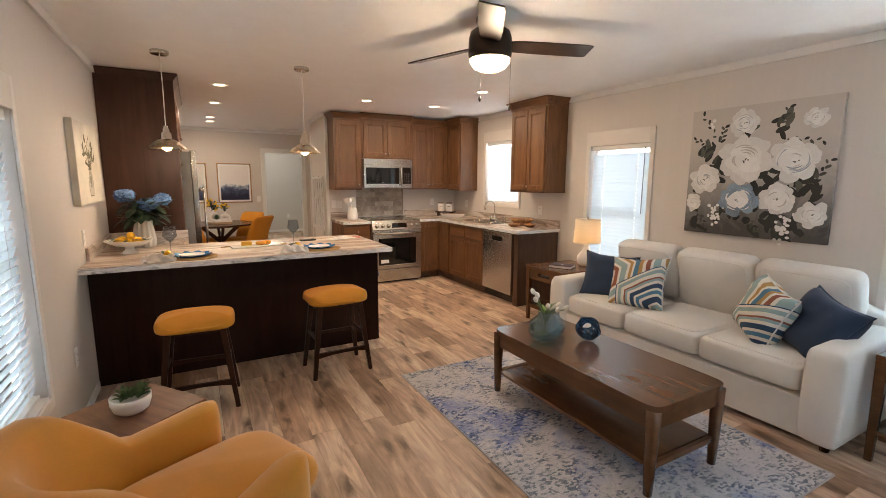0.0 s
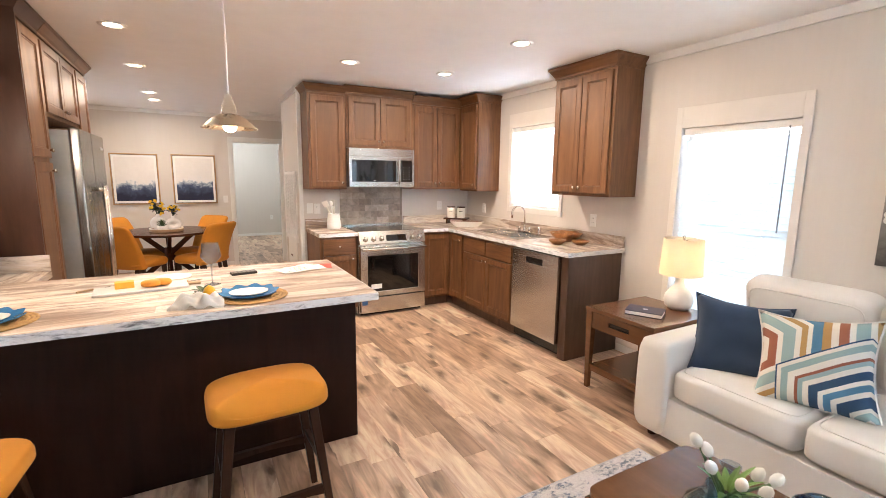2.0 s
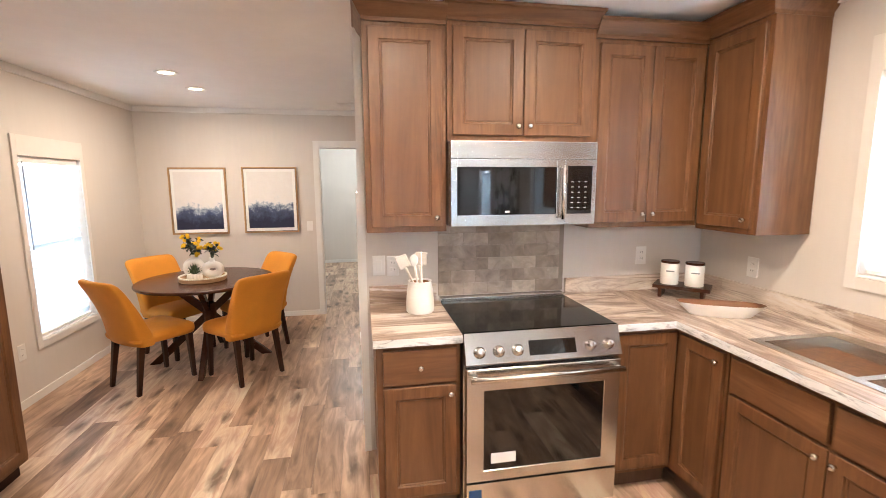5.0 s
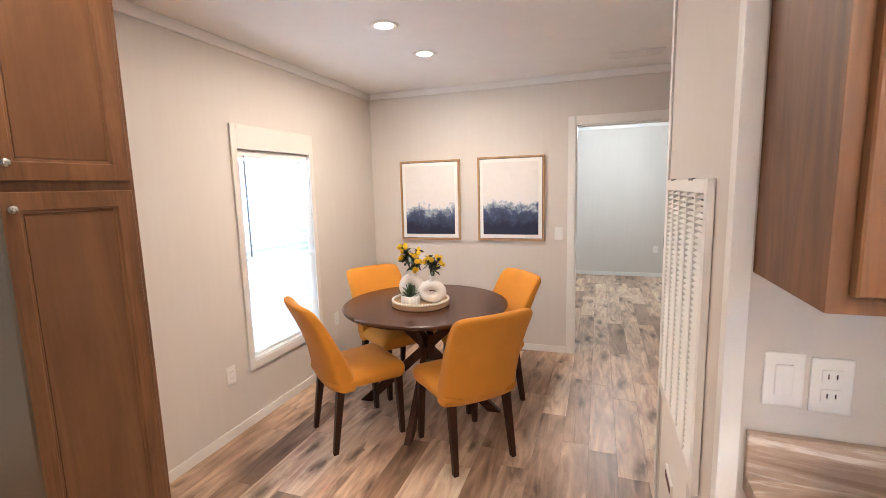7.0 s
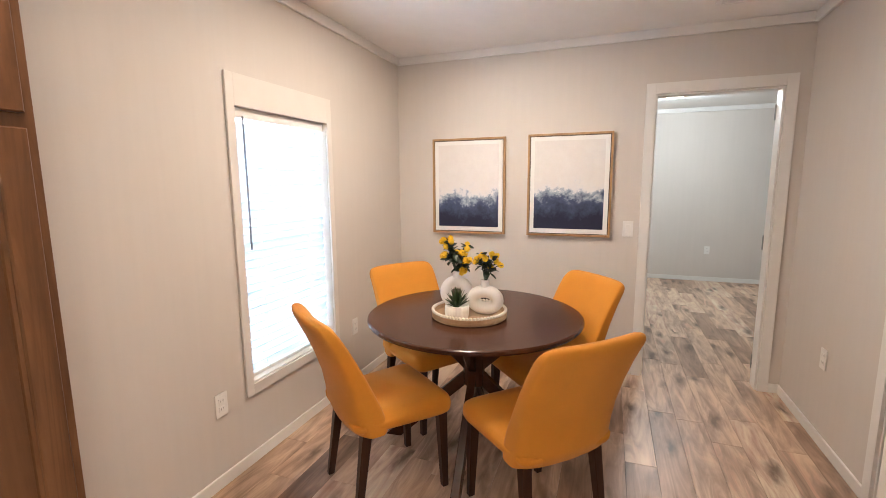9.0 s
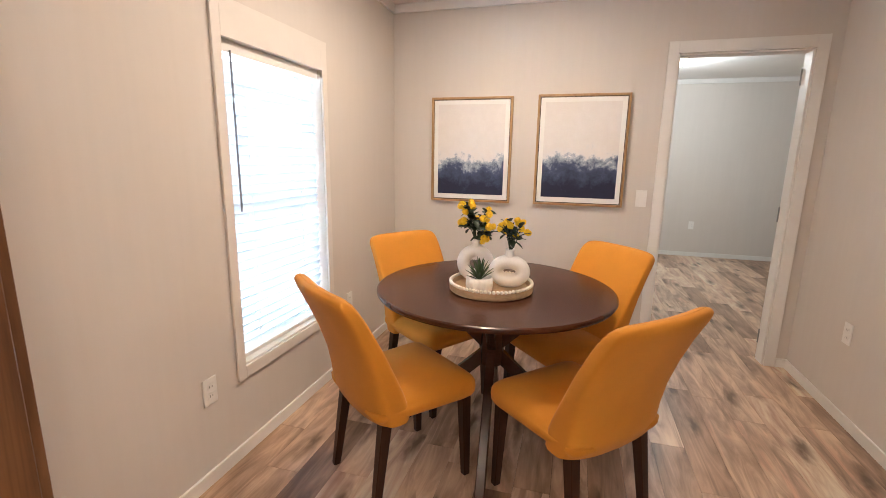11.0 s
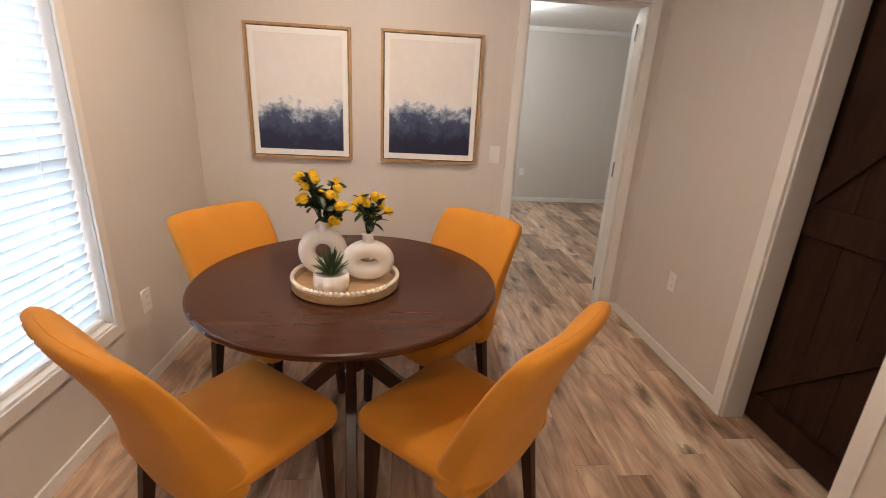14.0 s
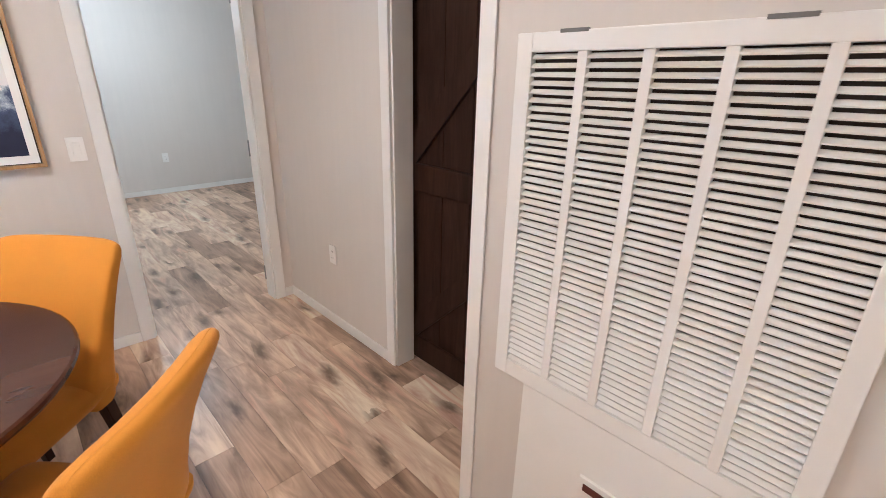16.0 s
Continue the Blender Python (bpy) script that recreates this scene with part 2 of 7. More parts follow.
WALNUT = wood("walnut_brown", (0.078, 0.032, 0.013), (0.112, 0.049, 0.021), (0.150, 0.069, 0.031), 0.24, 1, 6.0, 0.30, fine=0.05, spec=0.4, relief=0.03)
LEGWOOD = wood("walnut_leg", (0.024, 0.010, 0.006), (0.034, 0.014, 0.008), (0.056, 0.024, 0.013), 0.38, 2, 12.0, spec=0.2)
BARN = wood("barn_wood", (0.014, 0.0060, 0.0040), (0.030, 0.0135, 0.0088), (0.050, 0.0240, 0.0155), 0.6, 2, 12.0, spec=0.15)
TOP_X = laminate("laminate_along_x", "x")
TOP_Y = laminate("laminate_along_y", "y")
STEEL = plain("brushed_steel", (0.60, 0.585, 0.56), 0.23, 1.0, 0.02, 3.0, 0.015, 400)
CHROME = plain("chrome", (0.80, 0.79, 0.77), 0.10, 1.0, 0.03, 3.0, 0.0)
DULL_NICKEL = plain("dull_nickel", (0.20, 0.19, 0.18), 0.45, 0.8)
NICKEL = plain("brushed_nickel", (0.66, 0.63, 0.58), 0.24, 1.0, 0.05, 8.0, 0.03)
BLACK = plain("black_enamel", (0.012, 0.012, 0.013), 0.25, 0.0, 0.2)
BLACKGLASS = plain("black_glass", (0.008, 0.008, 0.009), 0.05, 0.0, 0.1, bump=0.0, coat=0.5)
COOKGLASS = plain("ceramic_cooktop", (0.006, 0.006, 0.006), 0.08, 0.0, 0.1, bump=0.0)
COOKGLASS.node_tree.nodes["Principled BSDF"].inputs["Specular IOR Level"].default_value = 0.28
RUBBER = plain("dark_rubber", (0.02, 0.02, 0.02), 0.8)
WHITE = plain("white_plastic", (0.80, 0.785, 0.76), 0.35, vary=0.02, bump=0.02)
CERAMIC = plain("white_ceramic", (0.80, 0.775, 0.74), 0.35, vary=0.04, scale=14, bump=0.15, fine=90)
BRONZE = plain("dark_bronze", (0.035, 0.025, 0.02), 0.4, 0.6)
MUSTARD = cloth("mustard_fabric", (0.57, 0.222, 0.013), 0.12, 500, 0.85, 0.06)
VELVET = cloth("mustard_velvet", (0.62, 0.250, 0.016), 0.16, 300, 0.7, 0.35)
LINEN = cloth("oat_linen", (0.70, 0.680, 0.652), 0.06, 380, 0.92, 0.15)
NAVY = cloth("navy_cloth", (0.022, 0.045, 0.095), 0.2, 420, 0.9, 0.1)
PANE = glass("window_glass")
ORANGE_WOOD = wood("olive_wood", (0.14, 0.055, 0.018), (0.30, 0.13, 0.045), (0.42, 0.21, 0.085), 0.4, 0, 22.0)
PALE_WOOD = wood("pale_wood", (0.30, 0.18, 0.09), (0.50, 0.33, 0.18), (0.62, 0.45, 0.28), 0.5, 0, 20.0)


def slat_material():
    m, nt, b = shader("blind_slat")
    b.inputs["Base Color"].default_value = (0.80, 0.80, 0.79, 1)
    b.inputs["Roughness"].default_value = 0.5
    tr = node(nt, "ShaderNodeBsdfTranslucent", Color=(0.74, 0.86, 0.93, 1))
    mx = nt.nodes.new("ShaderNodeMixShader")
    mx.inputs[0].default_value = 0.45
    nt.links.new(b.outputs[0], mx.inputs[1])
    nt.links.new(tr.outputs[0], mx.inputs[2])
    nt.links.new(mx.outputs[0], nt.nodes["Material Output"].inputs["Surface"])
    return m


SLAT = slat_material()


# ---- mesh helpers ----
def box(bm, x0, x1, y0, y1, z0, z1):
    v = [bm.verts.new(p) for p in ((x0, y0, z0), (x1, y0, z0), (x1, y1, z0), (x0, y1, z0), (x0, y0, z1), (x1, y0, z1), (x1, y1, z1), (x0, y1, z1))]
    for f in ((3, 2, 1, 0), (4, 5, 6, 7), (0, 1, 5, 4), (1, 2, 6, 5), (2, 3, 7, 6), (3, 0, 4, 7)):
        bm.faces.new([v[i] for i in f])
    return v


def boxes(*dims, bevel=0.0):
    bm = bmesh.new()
    for d in dims:
        box(bm, *d)
    if bevel:
        bmesh.ops.bevel(bm, geom=list(bm.edges), offset=bevel, segments=2, affect="EDGES", profile=0.7)
    return bm


def mesh_of(name, bm, material, smooth=False):
    me = bpy.data.meshes.new(name)
    bmesh.ops.recalc_face_normals(bm, faces=list(bm.faces))
    bm.to_mesh(me)
    bm.free()
    me.materials.append(material)
    if smooth:
        me.polygons.foreach_set("use_smooth", [True] * len(me.polygons))
    return me


def part(name, bm, material, parent=None, label="", smooth=False):
    ob = new(name, mesh_of(name, bm, material, smooth))
    ob.parent = parent
    if label:
        tagged(ob, label)
    return ob


def shared(name, me, parent, m):
    ob = new(name, me)
    ob.parent = parent
    ob.matrix_basis = m
    return ob


def thing(name, m, label, category, group="", kind=""):
    ob = new(name)
    ob.matrix_basis = m
    ob.empty_display_size = 0.1
    return tagged(ob, label, category, group, kind)


def single(name, bm, material, m, label, category, group="", kind="", smooth=False):
    ob = part(name, bm, material, None, "", smooth)
    ob.matrix_basis = m
    return tagged(ob, label, category, group, kind)


def bpart(name, material, parent, x0, x1, y0, y1, z0, z1, bevel=0.003, label=""):
    return part(name, boxes((x0, x1, y0, y1, z0, z1), bevel=bevel), material, parent, label)


def rings(bm, loops, closed=True, cap=True):
    """Skin a list of vertex rings of equal length."""
    rows = [[bm.verts.new(p) for p in loop] for loop in loops]
    n = len(rows[0])
    for a, b in zip(rows, rows[1:]):
        for i in range(n if closed else n - 1):
            j = (i + 1) % n
            bm.faces.new((a[i], a[j], b[j], b[i]))
    if cap:
        bm.faces.new(rows[0][::-1])
        bm.faces.new(rows[-1])
    return rows


def lathe(profile, n=32, cap=True):
    bm = bmesh.new()
    rings(bm, [[(r * math.cos(2 * math.pi * i / n), r * math.sin(2 * math.pi * i / n), z) for i in range(n)] for r, z in profile], cap=cap)
    return bm


def tube(bm, pts, radii, n=10):
    """A round bar along points; radii is one number or one for each point."""
    pts = [Vector(p) for p in pts]
    radii = [radii] * len(pts) if isinstance(radii, (int, float)) else radii
    loops = []
    side = None
    for k, p in enumerate(pts):
        d = (pts[min(k + 1, len(pts) - 1)] - pts[max(k - 1, 0)]).normalized()
        if side is None:
            side = d.orthogonal().normalized()
        side = (side - d * side.dot(d)).normalized()
        up = d.cross(side)
        loops.append([p + radii[k] * (math.cos(2 * math.pi * i / n) * side + math.sin(2 * math.pi * i / n) * up) for i in range(n)])
    rings(bm, loops)
    return bm


def squircle(hx, hy, power=4.0, n=28):
    out = []
    for i in range(n):
        a = 2 * math.pi * i / n
        c, s = math.cos(a), math.sin(a)
        out.append((hx * math.copysign(abs(c) ** (2 / power), c), hy * math.copysign(abs(s) ** (2 / power), s)))
    return out


def puff(hx, hy, hz, power=5.0, n=28, rows=12, crown=0.0, vert=3.0):
    """A padded block: rounded in plan, with rounded rims and a slightly domed top. Its base stands at z = 0."""
    bm = bmesh.new()
    loops = []
    for k in range(rows + 1):
        a = -math.pi / 2 + math.pi * k / rows
        c, s = math.cos(a), math.sin(a)
        inset = max(0.02, abs(c) ** (2 / vert))
        z = hz * (1 + math.copysign(abs(s) ** (2 / vert), s))
        loops.append([(x * inset, y * inset, z + (crown * (1 - inset) if s > 0 else 0)) for x, y in squircle(hx, hy, power, n)])
    rings(bm, loops)
    return bm


def moved(bm, m):
    bmesh.ops.transform(bm, matrix=m, verts=list(bm.verts))
    return bm


def merged(*parts):
    """One bmesh out of several."""
    out = bmesh.new()
    for p in parts:
        me = bpy.data.meshes.new("tmp")
        p.to_mesh(me)
        p.free()
        out.from_mesh(me)
        bpy.data.meshes.remove(me)
    return out


# ---- the shell ----
XR, YF, YB, CEILING = 4.60, 10.0, -1.1, 2.45
YR, XG, XH = 6.97, 2.42, 2.83
BED_Y = 13.80


def wall(name, axis, at, thick, lo, hi, openings=(), top=CEILING, material=None, bottom=0.0):
    """A wall along x or y from lo to hi; openings are (from, to, sill, head)."""
    bm = bmesh.new()
    cuts = sorted({lo, hi, *(v for o in openings for v in o[:2])})
    for a, b in zip(cuts, cuts[1:]):
        spans, z = [], bottom
        for o in sorted(openings, key=lambda o: o[2]):
            if o[0] <= a and o[1] >= b:
                spans.append((z, o[2]))
                z = o[3]
        spans.append((z, top))
        for z0, z1 in spans:
            if z1 - z0 > 1e-4:
                x = (a, b, at, at + thick) if axis == "x" else (at, at + thick, a, b)
                box(bm, *x, z0, z1)
    return tagged(part(name, bm, material or WALL), "greige vinyl-faced wallboard wall with faint vertical streaks", "wall", kind="structure")


WINDOWS = [  # name, wall, middle, width, sill, head of the opening
    ("window_1", "left", 2.65, 0.76, 0.42, 1.80),
    ("window_2", "left", 8.575, 0.74, 0.42, 1.81),
    ("window_3", "right", 3.58, 0.76, 0.42, 1.87),
    ("window_4", "right", 0.99, 0.76, 0.42, 1.87),
    ("window_5", "right", 5.62, 0.80, 1.17, 2.05),
    ("window_6", "south", 3.0, 2.0, 0.42, 1.95),
]


def holes(side):
    return [(mid - w / 2, mid + w / 2, z0, z1) for _, s, mid, w, z0, z1 in WINDOWS if s == side]


wall("wall_west", "y", -0.12, 0.12, YB, BED_Y, holes("left"))
wall("wall_east", "y", XR, 0.12, YB, BED_Y, holes("right"))
wall("wall_south", "x", YB - 0.12, 0.12, -0.12, XR + 0.12, [(2.0, 4.0, 0.42, 1.95)])
wall("wall_north", "x", YF, 0.10, 0.0, XR, [(1.955, 2.70, 0.0, 2.03)])
wall("wall_bedroom", "x", BED_Y, 0.12, -0.12, XR + 0.12)
wall("wall_range", "x", YR, 0.08, XG, XR)
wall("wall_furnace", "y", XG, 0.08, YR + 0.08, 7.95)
wall("wall_closet", "x", 7.87, 0.08, XG + 0.08, XR)
wall("wall_hall", "y", XH, 0.10, 7.95, YF, [(7.95, 8.82, 0.0, 2.05)])
part("ceiling", boxes((-0.12, XR + 0.12, YB - 0.12, BED_Y + 0.12, CEILING, CEILING + 0.1)), CEIL)
tagged(bpy.data.objects["ceiling"], "flat white stippled ceiling", "ceiling", kind="structure")
floor = tagged(part("floor", boxes((-0.12, XR + 0.12, YB - 0.12, BED_Y + 0.12, -0.15, -0.006)), FLOOR), "wood-look vinyl plank floor in mixed brown and beige oak tones", "floor", kind="structure")


def strip(name, label, *dims, bevel=0.004):
    return tagged(part(name, boxes(*dims, bevel=bevel), TRIM), label, "trim", kind="structure")


CR = 0.06
strip("trim", "narrow white cove moulding along the ceiling edge",
      (0.002, 0.022, YB, YF, CEILING - CR, CEILING), (XR - 0.022, XR - 0.002, YB, YR, CEILING - CR, CEILING),
      (0.022, XH, YF - 0.022, YF - 0.002, CEILING - CR, CEILING), (XG, XR - 0.03, YR - 0.022, YR - 0.002, CEILING - CR, CEILING),
      (XG - 0.022, XG - 0.002, YR, 7.944, CEILING - CR, CEILING), (XH - 0.022, XH - 0.002, 7.96, YF - 0.024, CEILING - CR, CEILING),
      (0.0, XR, BED_Y - 0.022, BED_Y - 0.002, CEILING - CR, CEILING))
BB = 0.062
strip("baseboard", "low white baseboard",
      (0.002, 0.014, YB, 4.13, 0, BB), (0.002, 0.014, 7.13, YF, 0, BB), (XR - 0.014, XR - 0.002, YB, 4.40, 0, BB),
      (0.014, 1.893, YF - 0.014, YF - 0.002, 0, BB), (2.765, XH, YF - 0.014, YF - 0.002, 0, BB),
      (XH - 0.014, XH - 0.002, 8.883, YF - 0.014, 0, BB), (XG - 0.012, XG - 0.002, 7.82, 7.944, 0, BB), (0.0, XR, BED_Y - 0.014, BED_Y - 0.002, 0, BB))
# casings of the bedroom door, hall opening and the kitchen wall's end
strip("trim", "white flat casing round the bedroom doorway",
      (1.895, 1.957, YF - 0.016, YF - 0.002, 0, 2.10), (2.698, 2.762, YF - 0.016, YF - 0.002, 0, 2.10), (1.957, 2.698, YF - 0.016, YF - 0.002, 2.028, 2.10),
      (1.957, 1.969, YF - 0.002, YF + 0.102, 0, 2.028), (2.686, 2.698, YF - 0.002, YF + 0.102, 0, 2.028), (1.969, 2.686, YF - 0.002, YF + 0.102, 2.016, 2.028), bevel=0.003)
strip("trim", "white casing and jamb round the hall doorway",
      (XH - 0.016, XH - 0.002, 8.82, 8.882, 0, 2.12), (XH - 0.016, XH - 0.002, 7.96, 8.82, 2.05, 2.12),
      (XH - 0.002, XH + 0.11, 8.808, 8.82, 0, 2.05), bevel=0.003)
strip("trim", "white corner strip at the end of the range wall", (XG - 0.008, XG + 0.03, YR - 0.008, YR - 0.002, 0, CEILING - CR), (XG - 0.008, XG - 0.002, YR - 0.002, YR + 0.035, 0, CEILING - CR), (XG - 0.008, XG - 0.002, 7.905, 7.952, BB, CEILING - CR), bevel=0.001)

def slat_strips(half, cord):
    """One slat with the two punched holes that the cords run through."""
    hole, d, t = 0.004, 0.025, 0.0014
    ends = (-half, -cord - hole, -cord + hole, cord - hole, cord + hole, half)
    strips = [(ends[k], ends[k + 1], -d, d, -t, t) for k in (0, 2, 4)]
    for x in (-cord, cord):
        strips += [(x - hole, x + hole, -d, -0.008, -t, t), (x - hole, x + hole, 0.008, d, -t, t)]
    return strips


def window(name, side, mid, w, z0, z1, share=1.0):
    m = pose(0, mid, z0, 0, 0, -90) if side == "left" else pose(XR, mid, z0, 0, 0, 90) if side == "right" else pose(mid, YB, z0)
    tall = z1 - z0
    win = thing(name, m, "white-cased window with closed white faux-wood blinds, daylight behind", "window", kind="structure")
    s, hd = 0.048, 0.15
    part("casing", boxes((-w / 2 - s, -w / 2, 0.002, 0.014, -0.055, tall + hd), (w / 2, w / 2 + s, 0.002, 0.014, -0.055, tall + hd),
                         (-w / 2, w / 2, 0.002, 0.014, tall, tall + hd), (-w / 2, w / 2, 0.002, 0.014, -0.055, 0), bevel=0.003), CASING, win)
    part("window_sill", boxes((-w / 2 + 0.001, w / 2 - 0.001, -0.10, 0.004, 0.0, 0.012), bevel=0.003), TRIM, win)
    f = 0.035
    part("window_frame", boxes((-w / 2, -w / 2 + f, -0.115, -0.085, 0.012, tall), (w / 2 - f, w / 2, -0.115, -0.085, 0.012, tall),
                               (-w / 2 + f, w / 2 - f, -0.115, -0.085, tall - f, tall), (-w / 2 + f, w / 2 - f, -0.115, -0.085, 0.012, 0.012 + f),
                               (-w / 2 + f, w / 2 - f, -0.112, -0.088, tall / 2 - 0.02, tall / 2 + 0.02)), WHITE, win)
    pane = part("pane", boxes((-w / 2 + f, w / 2 - f, -0.103, -0.099, 0.012 + f, tall - f)), PANE, win)
    pane.visible_shadow = False
    blind = thing("blind", m @ pose(0, -0.045, 0), "white faux-wood venetian blind lowered and tilted nearly shut", "blind")
    part("headrail", boxes((-w / 2 + 0.006, w / 2 - 0.006, -0.022, 0.03, tall - 0.05, tall - 0.002), bevel=0.003), WHITE, blind)
    part("bottom_rail", boxes((-w / 2 + 0.012, w / 2 - 0.012, -0.02, 0.02, 0.016, 0.034), bevel=0.004), WHITE, blind)
    bm = bmesh.new()
    tube(bm, [(-w / 2 + 0.07 if side == "right" else w / 2 - 0.07, 0.036, tall - 0.04), (-w / 2 + 0.072 if side == "right" else w / 2 - 0.072, 0.036, tall - 0.70)], 0.0045, 8)
    part("wand", bm, plain("blind_wand", (0.25, 0.26, 0.27), 0.3), blind)
    for x in (-w * 0.28, w * 0.28):
        bm = bmesh.new()
        tube(bm, [(x, 0.022, tall - 0.05), (x, 0.022, 0.03)], 0.0012, 5)
        part("ladder_cord", bm, WHITE, blind)
    half = w / 2 - 0.012
    me = mesh_of("slat", boxes(*slat_strips(half, w * 0.28)), SLAT)
    n = int((tall - 0.10) / 0.0425)
    for i in range(n):
        shared("slat", me, blind, pose(random.uniform(-0.001, 0.001), 0, 0.06 + i * 0.0425, SLAT_TILT + random.uniform(-1.5, 1.5), 0, 0))
    lamp("AREA", m @ pose(0, -0.30, tall / 2 + 0.1, 90, 0, 0), share * WINDOW_POWER * w * tall, DAY, w * 1.5, tall * 1.35)
    return win
SLAT_TILT, WINDOW_POWER = 70.0, 48.0
for row in WINDOWS:
    window(*row, {"window_4": 2.2, "window_6": 2.1, "window_5": 2.7, "window_1": 0.9, "window_2": 1.0, "window_3": 0.8}.get(row[0], 1.0))

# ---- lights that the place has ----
# nickel of the pendant shades, with the bulb's golden glow tinted into its colour
SHADE_METAL = plain("glow_tinted_nickel", (0.62, 0.52, 0.40), 0.28, 1.0, 0.05, 8.0, 0.03)
BULB = glow("warm_bulb", (1.0, 0.76, 0.45), 24.0)
CAN = glow("downlight_diffuser", (1.0, 0.84, 0.62), 14.0)
CAN_POWER, PENDANT_POWER, FAN_POWER, LAMP_POWER, BED_POWER = 14.0, 11.0, 17.0, 1.7, 36.0


def downlight(x, y, share=1.0):
    t = thing("downlight", pose(x, y, CEILING), "round recessed white downlight, lit warm, in the ceiling", "ceiling light", "recessed downlights")
    part("trim_ring", lathe([(0.052, -0.001), (0.052, -0.006), (0.070, -0.010), (0.084, -0.005), (0.084, -0.001)], 28, cap=False), WHITE, t, smooth=True)
    part("diffuser", lathe([(0.002, -0.004), (0.051, -0.004), (0.051, -0.001), (0.002, -0.001)], 24), CAN, t)
    lamp("AREA", pose(x, y, CEILING - 0.012), CAN_POWER * share, WARM, 0.10)


for xy in ((1.0, 5.58, 0.35), (1.0, 6.83, 0.28), (0.99, 8.35, 0.65), (1.0, 8.95, 0.75), (2.62, 5.71, 0.9), (3.52, 5.67, 1.0), (3.53, 4.54)):
    downlight(*xy)


def pendant(x, y):
    t = thing("pendant_lamp", pose(x, y, 0), "brushed nickel dome pendant lamp, lit, hanging on a clear cord", "pendant lamp", "pendants over the peninsula")
    part("canopy", lathe([(0.002, CEILING - 0.001), (0.062, CEILING - 0.001), (0.064, CEILING - 0.022), (0.055, CEILING - 0.028), (0.002, CEILING - 0.03)], 28), NICKEL, t, smooth=True)
    bm = bmesh.new()
    tube(bm, [(0, 0, CEILING - 0.03), (0.004, 0, 2.2), (0, 0, 1.88)], 0.0035, 8)
    part("cord", bm, WHITE, t)
    part("socket", lathe([(0.002, 1.90), (0.012, 1.90), (0.016, 1.885), (0.022, 1.875), (0.024, 1.85), (0.034, 1.845), (0.036, 1.80), (0.040, 1.795), (0.002, 1.79)], 24), NICKEL, t, smooth=True)
    part("shade", lathe([(0.040, 1.800), (0.060, 1.792), (0.085, 1.778), (0.108, 1.755), (0.126, 1.735), (0.135, 1.731), (0.135, 1.728), (0.124, 1.732), (0.106, 1.751), (0.083, 1.773), (0.058, 1.787), (0.038, 1.794)], 36, cap=False), SHADE_METAL, t, smooth=True)
    part("bulb", lathe([(0.002, 1.79), (0.016, 1.787), (0.030, 1.765), (0.036, 1.748), (0.030, 1.726), (0.015, 1.713), (0.002, 1.710)], 20), BULB, t, smooth=True)
    lamp("POINT", pose(x, y, 1.68), PENDANT_POWER, WARM, 0.03)


pendant(0.54, 4.44)
pendant(1.585, 4.44)


ENDWOOD = wood("end_panel_wood", (0.055, 0.028, 0.018), (0.090, 0.050, 0.033), (0.130, 0.078, 0.053), 0.45, 2, 6.0)


# ---- kitchen cabinets: local x along the front, front at y = 0, body behind it ----
def knob(parent, x, z, y=-0.022):
    k = part("knob", moved(lathe([(0.002, 0.024), (0.010, 0.023), (0.014, 0.017), (0.011, 0.010), (0.006, 0.006), (0.006, 0.0), (0.002, 0.0)], 14), pose(x, y, z, 90)), NICKEL, parent, "brushed nickel knob", True)
    return k


def door_leaf(parent, x0, x1, z0, z1, knob_at=None, rail=0.056, name="door", material=None):
    """A framed door: stiles and rails round a sunk panel."""
    bm = bmesh.new()
    rings(bm, [[(x0 + e, y, z0 + e), (x1 - e, y, z0 + e), (x1 - e, y, z1 - e), (x0 + e, y, z1 - e)]
               for e, y in ((0, -0.001), (0, -0.018), (0.003, -0.021), (rail - 0.003, -0.021), (rail, -0.018), (rail + 0.001, -0.0145), (rail + 0.008, -0.0135), (rail + 0.011, -0.009))])
    body = part(name, bm, material or OAK, parent)
    e = rail + 0.0118
    part("panel", boxes((x0 + e, x1 - e, -0.0122, -0.0092, z0 + e, z1 - e), bevel=0.0015), OAK_PANEL, body)
    if knob_at:
        knob(body, *knob_at)
    return body


def drawer_front(parent, x0, x1, z0, z1, with_knob=True):
    body = part("drawer", boxes((x0, x1, -0.021, -0.001, z0, z1), bevel=0.005), OAK_FLAT, parent)
    if with_knob:
        knob(body, (x0 + x1) / 2, (z0 + z1) / 2)
    return body


def crown(parent, w, d, z0, z1, left=0.045, right=0.045, front=0.05, material=None):
    bm = bmesh.new()

    def ring(k, z):
        return [(-left * k, -0.012 - front * k, z), (w + right * k, -0.012 - front * k, z), (w + right * k, d, z), (-left * k, d, z)]

    h = z1 - z0
    rings(bm, [ring(0.05, z0), ring(0.05, z0 + h * 0.2), ring(0.3, z0 + h * 0.35), ring(0.8, z0 + h * 0.75), ring(1.0, z0 + h * 0.82), ring(1.0, z1)])
    return part("crown", bm, material or OAK_FLAT, parent)


